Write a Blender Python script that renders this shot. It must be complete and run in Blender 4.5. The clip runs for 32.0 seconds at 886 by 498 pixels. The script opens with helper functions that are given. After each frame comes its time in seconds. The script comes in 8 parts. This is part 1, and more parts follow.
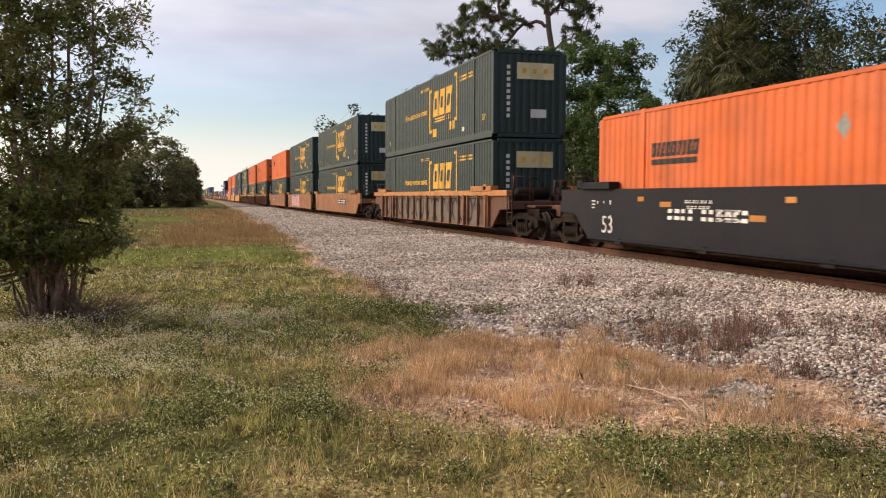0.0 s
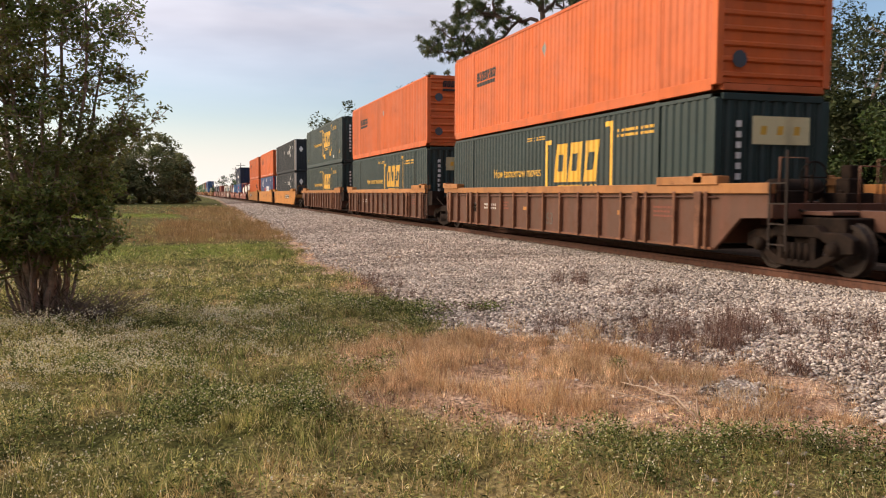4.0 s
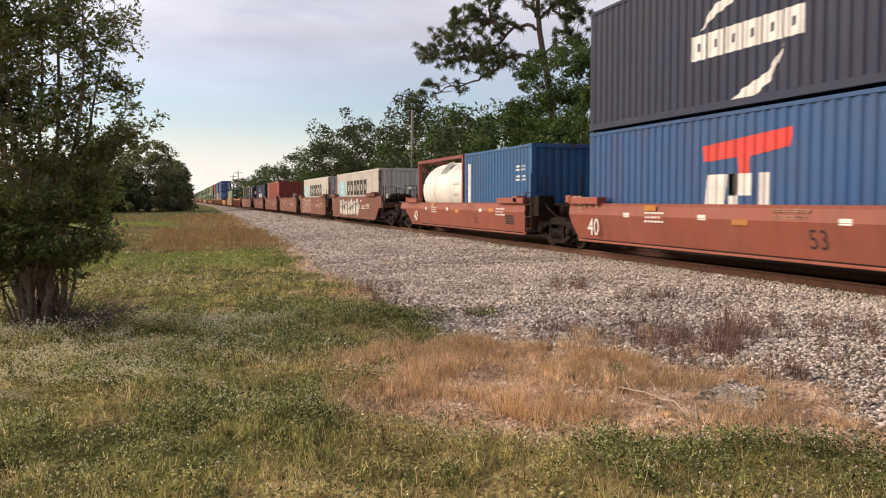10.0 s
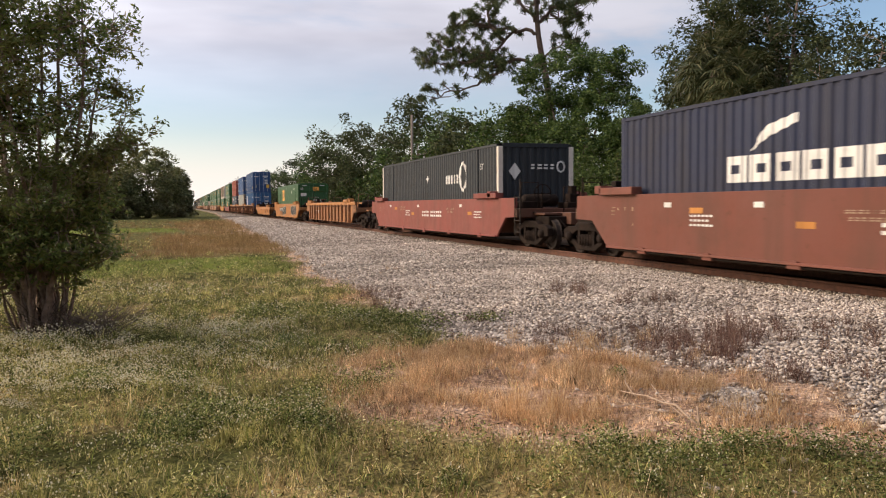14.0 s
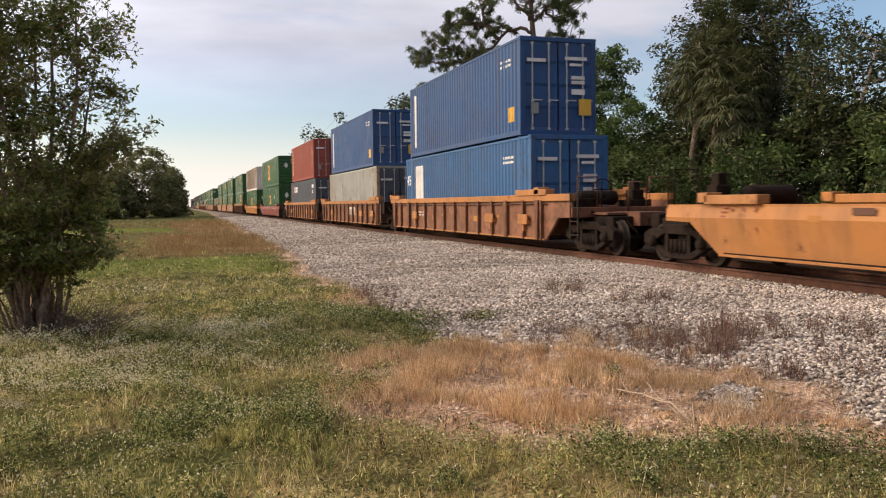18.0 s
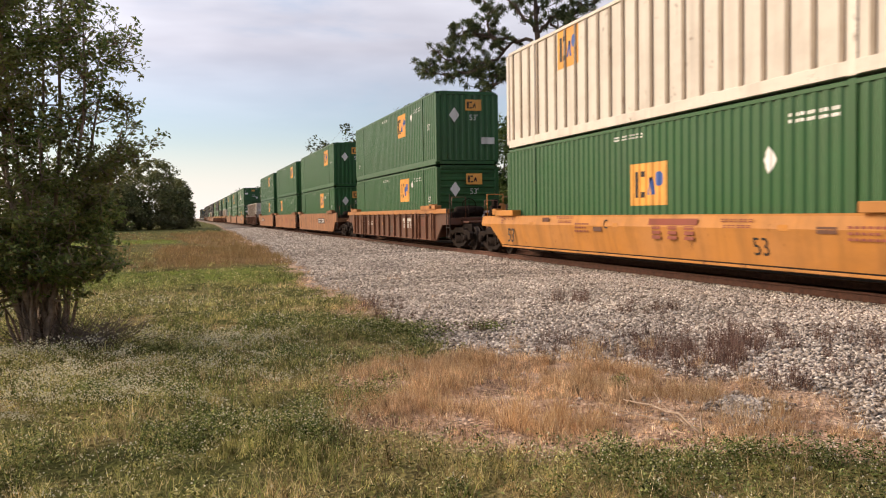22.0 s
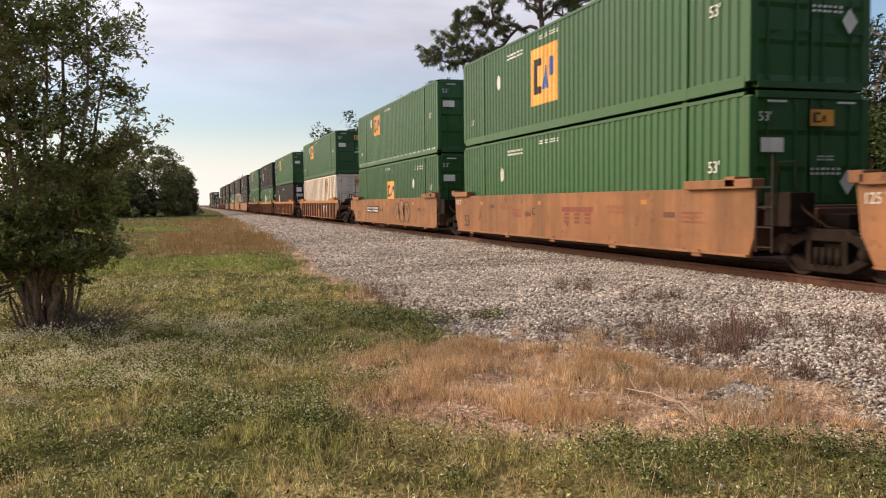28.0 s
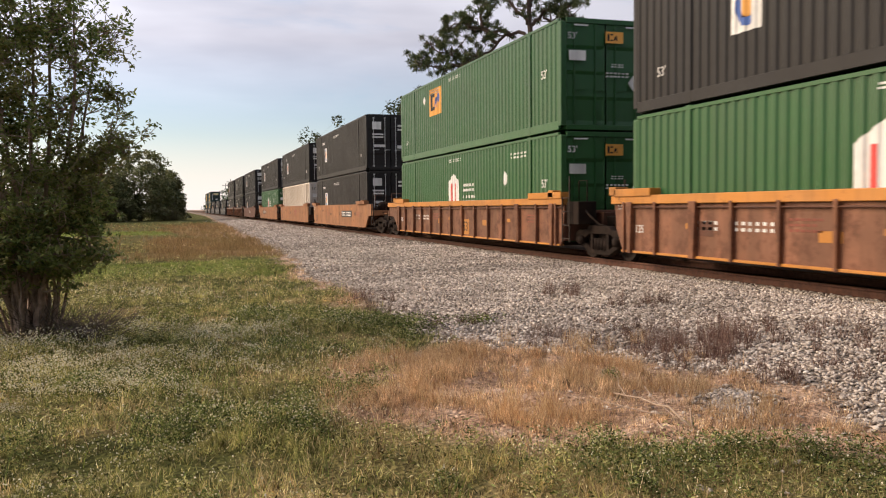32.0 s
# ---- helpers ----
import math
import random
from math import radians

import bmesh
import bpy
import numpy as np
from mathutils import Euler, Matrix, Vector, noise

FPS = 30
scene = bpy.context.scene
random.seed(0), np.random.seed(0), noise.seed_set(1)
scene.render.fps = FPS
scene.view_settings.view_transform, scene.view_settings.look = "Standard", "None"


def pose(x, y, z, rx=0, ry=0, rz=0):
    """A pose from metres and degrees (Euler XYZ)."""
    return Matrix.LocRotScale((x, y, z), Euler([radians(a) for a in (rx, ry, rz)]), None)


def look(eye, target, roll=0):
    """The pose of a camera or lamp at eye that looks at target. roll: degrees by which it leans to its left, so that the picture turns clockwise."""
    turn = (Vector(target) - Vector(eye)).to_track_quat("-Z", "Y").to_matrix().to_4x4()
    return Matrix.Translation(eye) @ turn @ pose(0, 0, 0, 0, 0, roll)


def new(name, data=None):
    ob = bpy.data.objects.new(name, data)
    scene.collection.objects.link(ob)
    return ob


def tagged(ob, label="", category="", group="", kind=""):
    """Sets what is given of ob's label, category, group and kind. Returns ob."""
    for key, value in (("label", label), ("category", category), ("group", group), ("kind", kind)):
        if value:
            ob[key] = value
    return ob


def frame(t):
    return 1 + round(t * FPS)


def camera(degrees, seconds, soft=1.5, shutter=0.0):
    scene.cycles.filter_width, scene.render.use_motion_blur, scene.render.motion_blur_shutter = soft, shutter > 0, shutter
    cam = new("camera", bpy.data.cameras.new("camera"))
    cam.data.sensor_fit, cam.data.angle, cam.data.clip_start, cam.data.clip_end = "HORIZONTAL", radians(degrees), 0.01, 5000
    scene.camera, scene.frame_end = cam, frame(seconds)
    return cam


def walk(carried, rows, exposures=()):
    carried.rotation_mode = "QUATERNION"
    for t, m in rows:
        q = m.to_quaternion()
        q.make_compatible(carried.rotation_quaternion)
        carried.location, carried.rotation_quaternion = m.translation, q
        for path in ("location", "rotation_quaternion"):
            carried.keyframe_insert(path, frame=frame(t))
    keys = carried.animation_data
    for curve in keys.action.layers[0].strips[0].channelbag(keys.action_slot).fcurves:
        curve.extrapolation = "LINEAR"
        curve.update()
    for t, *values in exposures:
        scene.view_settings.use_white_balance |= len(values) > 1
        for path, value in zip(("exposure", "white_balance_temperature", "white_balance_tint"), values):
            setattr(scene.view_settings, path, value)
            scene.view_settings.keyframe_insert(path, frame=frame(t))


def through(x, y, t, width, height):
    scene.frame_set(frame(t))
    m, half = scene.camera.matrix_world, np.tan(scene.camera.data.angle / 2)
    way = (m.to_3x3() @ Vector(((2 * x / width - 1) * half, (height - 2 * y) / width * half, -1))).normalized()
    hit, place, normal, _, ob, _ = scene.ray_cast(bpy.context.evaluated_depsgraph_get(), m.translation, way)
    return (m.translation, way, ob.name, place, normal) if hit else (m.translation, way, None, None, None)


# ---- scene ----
# ---- camera: stands beside the line, held by hand, and only turns a little ----
EYE = (0.0, 0.0, 1.60)
cam = camera(55.14, 32.0, soft=1.1, shutter=0.10)
PATH = [
    (0, 86.472, -0.122, -16.533), (0.5, 86.461, -0.330, -16.514), (1, 86.427, -0.400, -16.649), (1.5, 86.273, -0.242, -16.592),
    (2, 86.211, 0.031, -16.622), (2.5, 86.286, 0.165, -16.728), (3, 86.380, -0.060, -16.900), (3.5, 86.297, -0.304, -16.949),
    (5.5, 86.230, -0.024, -16.764), (6, 86.209, -0.025, -16.723), (6.5, 86.218, -0.007, -16.646), (7, 86.372, 0.119, -16.596),
    (7.5, 86.460, 0.145, -16.798), (8, 86.532, -0.000, -16.941), (8.5, 86.618, 0.026, -17.086), (9, 86.683, 0.020, -17.205),
    (9.5, 86.678, 0.035, -17.183), (10, 86.684, 0.092, -17.087), (10.5, 86.757, 0.257, -17.183), (11, 86.911, 0.154, -17.500),
    (11.5, 87.070, -0.090, -17.618), (12, 87.031, 0.053, -17.249), (12.5, 86.886, 0.207, -17.057), (13, 86.771, 0.277, -17.185),
    (13.5, 86.869, 0.337, -17.163), (14, 87.013, 0.457, -17.085), (14.5, 87.202, 0.568, -17.273), (16.5, 87.018, 0.622, -17.166),
    (17, 86.906, 0.527, -17.315), (17.5, 86.904, 0.608, -17.410), (18, 86.932, 0.625, -17.403), (18.5, 86.890, 0.593, -17.419),
    (19, 86.902, 0.654, -17.616), (19.5, 86.922, 0.760, -17.640), (20, 86.935, 0.705, -17.402), (20.5, 86.986, 0.714, -17.147),
    (21, 87.237, 0.636, -17.079), (21.5, 87.475, 0.863, -17.140), (22, 87.668, 0.845, -17.008), (22.5, 87.887, 0.622, -16.605),
    (23, 87.882, 0.347, -16.391), (23.5, 87.737, 0.484, -16.483), (24, 87.565, 0.530, -16.692), (24.5, 87.477, 0.412, -16.878),
    (25, 87.481, 0.440, -16.954), (25.5, 87.372, 0.628, -17.034), (27.5, 86.959, 0.711, -16.656), (28, 86.852, 0.575, -16.789),
    (28.5, 86.758, 0.444, -16.758), (29, 86.918, 0.362, -16.857), (29.5, 87.093, 0.253, -16.858), (30, 87.055, 0.412, -16.845),
    (30.5, 87.060, 0.437, -16.948), (31, 87.168, 0.373, -17.254), (31.5, 87.201, 0.436, -17.447), (32, 87.178, 0.543, -17.558)]

walk(cam, [(t, pose(*EYE, a, b, c)) for t, a, b, c in PATH], exposures=[(0, 0.0), (32, 0.0)])

# ---- sky and sun ----
SUN_ELEVATION, SUN_AZIMUTH = radians(31), radians(-66)   # azimuth from +Y towards +X
world = bpy.data.worlds.new("sky")
scene.world = world
world.use_nodes = True
wn, wl = world.node_tree.nodes, world.node_tree.links
wn.clear()


def wnode(kind, **values):
    n = wn.new(kind)
    for key, value in values.items():
        n.inputs[key].default_value = value
    return n


sky = wn.new("ShaderNodeTexSky")
sky.sky_type = "NISHITA"
sky.sun_disc = False
sky.sun_elevation, sky.sun_rotation = SUN_ELEVATION, SUN_AZIMUTH
sky.air_density, sky.dust_density, sky.ozone_density = 1.0, 1.2, 1.5
coord = wn.new("ShaderNodeTexCoord")
stretch = wn.new("ShaderNodeMapping")
stretch.inputs["Scale"].default_value = (1.0, 1.0, 4.5)
wl.new(coord.outputs["Generated"], stretch.inputs["Vector"])
clouds = wnode("ShaderNodeTexNoise", Scale=2.2, Detail=6.0, Roughness=0.55, Distortion=0.3)
wl.new(stretch.outputs["Vector"], clouds.inputs["Vector"])
split = wn.new("ShaderNodeSeparateXYZ")
wl.new(coord.outputs["Generated"], split.inputs[0])
high = wn.new("ShaderNodeMapRange")
high.inputs["From Min"].default_value, high.inputs["From Max"].default_value = 0.08, 0.19
wl.new(split.outputs["Z"], high.inputs["Value"])
ramp = wn.new("ShaderNodeMapRange")
ramp.interpolation_type = "SMOOTHSTEP"
ramp.inputs["From Min"].default_value, ramp.inputs["From Max"].default_value = 0.33, 0.53
wl.new(clouds.outputs["Fac"], ramp.inputs["Value"])
cover = wn.new("ShaderNodeMath")
cover.operation = "MULTIPLY"
wl.new(high.outputs[0], cover.inputs[0])
wl.new(ramp.outputs[0], cover.inputs[1])
thick = wnode("ShaderNodeTexNoise", Scale=3.1, Detail=4.0, Roughness=0.5)
wl.new(stretch.outputs["Vector"], thick.inputs["Vector"])
grey = wn.new("ShaderNodeValToRGB")
grey.color_ramp.elements[0].position, grey.color_ramp.elements[1].position = 0.34, 0.62
grey.color_ramp.elements[0].color = (6.2, 6.15, 7.15, 1)
grey.color_ramp.elements[1].color = (8.6, 8.5, 9.55, 1)
wl.new(thick.outputs["Fac"], grey.inputs[0])
# clouds are brighter on the sun's side of the sky
side = wn.new("ShaderNodeVectorMath")
side.operation = "DOT_PRODUCT"
side.inputs[1].default_value = (math.sin(SUN_AZIMUTH), math.cos(SUN_AZIMUTH), 0.25)
wl.new(coord.outputs["Generated"], side.inputs[0])
lit = wn.new("ShaderNodeMapRange")
lit.inputs["From Min"].default_value, lit.inputs["From Max"].default_value = -0.6, 0.9
lit.inputs["To Min"].default_value, lit.inputs["To Max"].default_value = 0.42, 1.00
wl.new(side.outputs["Value"], lit.inputs["Value"])
shade = wn.new("ShaderNodeVectorMath")
shade.operation = "SCALE"
wl.new(grey.outputs[0], shade.inputs[0])
wl.new(lit.outputs[0], shade.inputs["Scale"])
mix = wn.new("ShaderNodeMix")
mix.data_type = "RGBA"
wl.new(cover.outputs[0], mix.inputs["Factor"])
# pale haze low over the horizon
low = wn.new("ShaderNodeMapRange")
low.interpolation_type = "SMOOTHSTEP"
low.inputs["From Min"].default_value, low.inputs["From Max"].default_value = 0.0, 0.115
low.inputs["To Min"].default_value, low.inputs["To Max"].default_value = 0.75, 0.0
wl.new(split.outputs["Z"], low.inputs["Value"])
haze = wn.new("ShaderNodeMix")
haze.data_type = "RGBA"
glow_side = wn.new("ShaderNodeVectorMath")
glow_side.operation = "DOT_PRODUCT"
glow_side.inputs[1].default_value = (math.sin(radians(-46)), math.cos(radians(-46)), 0.0)
wl.new(coord.outputs["Generated"], glow_side.inputs[0])
glow_map = wn.new("ShaderNodeMapRange")
glow_map.interpolation_type = "SMOOTHSTEP"
glow_map.inputs["From Min"].default_value, glow_map.inputs["From Max"].default_value = 0.79, 0.99
wl.new(glow_side.outputs["Value"], glow_map.inputs["Value"])
haze.inputs["B"].default_value = (8.4, 7.6, 7.0, 1)
wl.new(low.outputs[0], haze.inputs["Factor"])
wl.new(sky.outputs[0], haze.inputs["A"])
lift = wn.new("ShaderNodeVectorMath")
lift.operation = "MULTIPLY"
lift.inputs[1].default_value = (1.14, 1.15, 1.19)
wl.new(haze.outputs["Result"], lift.inputs[0])
wl.new(lift.outputs[0], mix.inputs["A"])
wl.new(shade.outputs[0], mix.inputs["B"])
back = wnode("ShaderNodeBackground", Strength=0.13)
glow_low = wn.new("ShaderNodeMapRange")
glow_low.interpolation_type = "SMOOTHSTEP"
glow_low.inputs["From Min"].default_value, glow_low.inputs["From Max"].default_value = 0.02, 0.42
glow_low.inputs["To Min"].default_value, glow_low.inputs["To Max"].default_value = 0.9, 0.0
wl.new(split.outputs["Z"], glow_low.inputs["Value"])
glow_fac = wn.new("ShaderNodeMath")
glow_fac.operation = "MULTIPLY"
wl.new(glow_low.outputs[0], glow_fac.inputs[0])
wl.new(glow_map.outputs[0], glow_fac.inputs[1])
glow = wn.new("ShaderNodeMix")
glow.data_type = "RGBA"
glow.inputs["B"].default_value = (15.0, 11.0, 5.8, 1)
wl.new(glow_fac.outputs[0], glow.inputs["Factor"])
wl.new(mix.outputs["Result"], glow.inputs["A"])
wl.new(glow.outputs["Result"], back.inputs["Color"])
wout = wn.new("ShaderNodeOutputWorld")
wl.new(back.outputs[0], wout.inputs["Surface"])

sun = new("sun", bpy.data.lights.new("sun", "SUN"))
sun.data.energy, sun.data.angle, sun.data.color = 4.25, radians(42), (1.0, 0.785, 0.565)
away = Vector((math.sin(SUN_AZIMUTH) * math.cos(SUN_ELEVATION), math.cos(SUN_AZIMUTH) * math.cos(SUN_ELEVATION), math.sin(SUN_ELEVATION)))
sun.matrix_world = look(away * 60, (0, 0, 0))


# ---- materials ----
def material(name, rough=0.6, metal=0.0):
    m = bpy.data.materials.new(name)
    m.use_nodes = True
    bsdf = m.node_tree.nodes["Principled BSDF"]
    bsdf.inputs["Roughness"].default_value, bsdf.inputs["Metallic"].default_value = rough, metal
    return m, m.node_tree.nodes, m.node_tree.links, bsdf


def colour_ramp(nodes, stops):
    r = nodes.new("ShaderNodeValToRGB")
    while len(r.color_ramp.elements) < len(stops):
        r.color_ramp.elements.new(0.5)
    for e, (p, c) in zip(r.color_ramp.elements, stops):
        e.position, e.color = p, (*c, 1)
    return r


def mixer(nodes, links, fac, a, b, kind="MIX"):
    m = nodes.new("ShaderNodeMix")
    m.data_type, m.blend_type = "RGBA", kind
    for key, value in (("Factor", fac), ("A", a), ("B", b)):
        if isinstance(value, (float, int)):
            m.inputs[key].default_value = value
        elif isinstance(value, tuple):
            m.inputs[key].default_value = (*value, 1)
        else:
            links.new(value, m.inputs[key])
    return m.outputs["Result"]


def noise_tex(nodes, links, scale, detail=4.0, rough=0.55, stretch=None, space="Object"):
    n = nodes.new("ShaderNodeTexNoise")
    n.inputs["Scale"].default_value, n.inputs["Detail"].default_value, n.inputs["Roughness"].default_value = scale, detail, rough
    c = nodes.new("ShaderNodeTexCoord")
    if stretch:
        mp = nodes.new("ShaderNodeMapping")
        mp.inputs["Scale"].default_value = stretch
        links.new(c.outputs[space], mp.inputs[0])
        links.new(mp.outputs[0], n.inputs["Vector"])
    else:
        links.new(c.outputs[space], n.inputs["Vector"])
    return n.outputs["Fac"]


def bump(nodes, links, bsdf, height, strength, distance):
    b = nodes.new("ShaderNodeBump")
    b.inputs["Strength"].default_value, b.inputs["Distance"].default_value = strength, distance
    links.new(height, b.inputs["Height"])
    links.new(b.outputs[0], bsdf.inputs["Normal"])


def paint(name, base, dirt=(0.10, 0.065, 0.045), rust=0.10, fade=0.35, rough=0.5, grime=0.5, gloss=0.3):
    """Weathered enamel on steel: faded patches, grime, streaks running down, spots of rust."""
    m, n, l, bsdf = material(name, rough)
    bsdf.inputs["Specular IOR Level"].default_value = gloss
    info = n.new("ShaderNodeObjectInfo")
    co = n.new("ShaderNodeTexCoord")
    shift = n.new("ShaderNodeVectorMath")
    shift.operation = "MULTIPLY_ADD"
    shift.inputs[1].default_value = (1, 1, 1)
    off = n.new("ShaderNodeMath")
    off.operation = "MULTIPLY"
    off.inputs[1].default_value = 37.0
    l.new(info.outputs["Random"], off.inputs[0])
    l.new(co.outputs["Object"], shift.inputs[0])
    l.new(off.outputs[0], shift.inputs[2])

    def field(scale, detail, ruf, stretch=(1, 1, 1)):
        t, mp = n.new("ShaderNodeTexNoise"), n.new("ShaderNodeMapping")
        t.inputs["Scale"].default_value, t.inputs["Detail"].default_value, t.inputs["Roughness"].default_value = scale, detail, ruf
        mp.inputs["Scale"].default_value = stretch
        l.new(shift.outputs[0], mp.inputs[0])
        l.new(mp.outputs[0], t.inputs["Vector"])
        return t.outputs["Fac"]

    soft = field(0.5, 4, 0.55)
    faded = tuple(c * 0.70 + 0.30 * (sum(base) / 3) + 0.02 for c in base)
    r1 = colour_ramp(n, [(0.35, base), (0.70, tuple(a * (1 - fade) + q * fade for a, q in zip(base, faded)))])
    l.new(soft, r1.inputs[0])
    dull = tuple(0.42 * q + 0.40 * d for q, d in zip(base, dirt))
    patch = field(0.9, 7, 0.68, (1, 0.6, 1.2))
    low_g = 0.46 if grime <= 0.6 else 0.38
    rp = colour_ramp(n, [(low_g, (0, 0, 0)), (low_g + 0.26, (grime, grime, grime))])
    l.new(patch, rp.inputs[0])
    c = mixer(n, l, rp.outputs[0], r1.outputs[0], dull)
    streak = field(1.0, 6, 0.62, (1.8, 1.8, 0.13))
    r2 = colour_ramp(n, [(low_g + 0.02, (0, 0, 0)), (low_g + 0.26, (grime * 1.3, grime * 1.3, grime * 1.3))])
    l.new(streak, r2.inputs[0])
    c = mixer(n, l, r2.outputs[0], c, dull)
    spots = field(2.6, 9, 0.72)
    r3 = colour_ramp(n, [(0.68 - rust * 0.6, (0, 0, 0)), (0.76 - rust * 0.5, (0.9, 0.9, 0.9))])
    l.new(spots, r3.inputs[0])
    c = mixer(n, l, r3.outputs[0], c, (0.11, 0.045, 0.025))
    hsv = n.new("ShaderNodeHueSaturation")
    vr = n.new("ShaderNodeMapRange")
    vr.inputs["To Min"].default_value, vr.inputs["To Max"].default_value = 0.88, 1.10
    l.new(info.outputs["Random"], vr.inputs["Value"])
    l.new(vr.outputs[0], hsv.inputs["Value"])
    l.new(c, hsv.inputs["Color"])
    l.new(hsv.outputs[0], bsdf.inputs["Base Color"])
    bump(n, l, bsdf, field(9.0, 4, 0.6), 0.15, 0.02)
    rr = n.new("ShaderNodeMapRange")
    rr.inputs["To Min"].default_value, rr.inputs["To Max"].default_value = rough - 0.08, min(1, rough + 0.25)
    l.new(spots, rr.inputs["Value"])
    l.new(rr.outputs[0], bsdf.inputs["Roughness"])
    return m


def plain(name, a, b, scale=6.0, rough=0.7, metal=0.0, relief=0.1, gloss=0.5):
    m, n, l, bsdf = material(name, rough, metal)
    bsdf.inputs["Specular IOR Level"].default_value = gloss
    r = colour_ramp(n, [(0.3, a), (0.7, b)])
    l.new(noise_tex(n, l, scale, 5, 0.6), r.inputs[0])
    l.new(r.outputs[0], bsdf.inputs["Base Color"])
    if relief:
        bump(n, l, bsdf, noise_tex(n, l, scale * 4, 4), relief, 0.02)
    return m


def foliage(name, stops, rough=0.6, through=0.25, mottle=None, scale=1.6, tuft=0.0):
    """Leaves: each one its own tone."""
    m, n, l, bsdf = material(name, rough)
    geo = n.new("ShaderNodeNewGeometry")
    r = colour_ramp(n, stops)
    l.new(geo.outputs["Random Per Island"], r.inputs[0])
    wide = noise_tex(n, l, 0.6, 3, 0.5, None, "Object")
    w = n.new("ShaderNodeMapRange")
    w.inputs["From Min"].default_value, w.inputs["From Max"].default_value = 0.3, 0.7
    w.inputs["To Min"].default_value, w.inputs["To Max"].default_value = 0.75, 1.25
    l.new(wide, w.inputs["Value"])
    hsv = n.new("ShaderNodeHueSaturation")
    level = w.outputs[0]
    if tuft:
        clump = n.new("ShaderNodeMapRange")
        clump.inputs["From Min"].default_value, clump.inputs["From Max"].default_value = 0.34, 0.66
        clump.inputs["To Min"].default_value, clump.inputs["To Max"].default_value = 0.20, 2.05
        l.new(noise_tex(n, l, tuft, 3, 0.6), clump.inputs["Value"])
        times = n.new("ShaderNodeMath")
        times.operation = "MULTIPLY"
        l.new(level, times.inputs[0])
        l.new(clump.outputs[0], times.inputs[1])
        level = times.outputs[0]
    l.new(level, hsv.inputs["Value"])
    tone = r.outputs[0]
    if mottle:
        spread = n.new("ShaderNodeMapRange")
        spread.inputs["From Min"].default_value, spread.inputs["From Max"].default_value = 0.46, 0.64
        spread.inputs["To Max"].default_value = 0.75
        l.new(noise_tex(n, l, scale, 6, 0.65), spread.inputs["Value"])
        tone = mixer(n, l, spread.outputs[0], tone, mottle)
    l.new(tone, hsv.inputs["Color"])
    l.new(hsv.outputs[0], bsdf.inputs["Base Color"])
    bsdf.inputs["Specular IOR Level"].default_value = 0.1 if tuft else 0.3
    if through:
        t = n.new("ShaderNodeBsdfTranslucent")
        l.new(hsv.outputs[0], t.inputs["Color"])
        mx = n.new("ShaderNodeMixShader")
        mx.inputs[0].default_value = through
        l.new(bsdf.outputs[0], mx.inputs[1])
        l.new(t.outputs[0], mx.inputs[2])
        l.new(mx.outputs[0], n["Material Output"].inputs["Surface"])
    return m


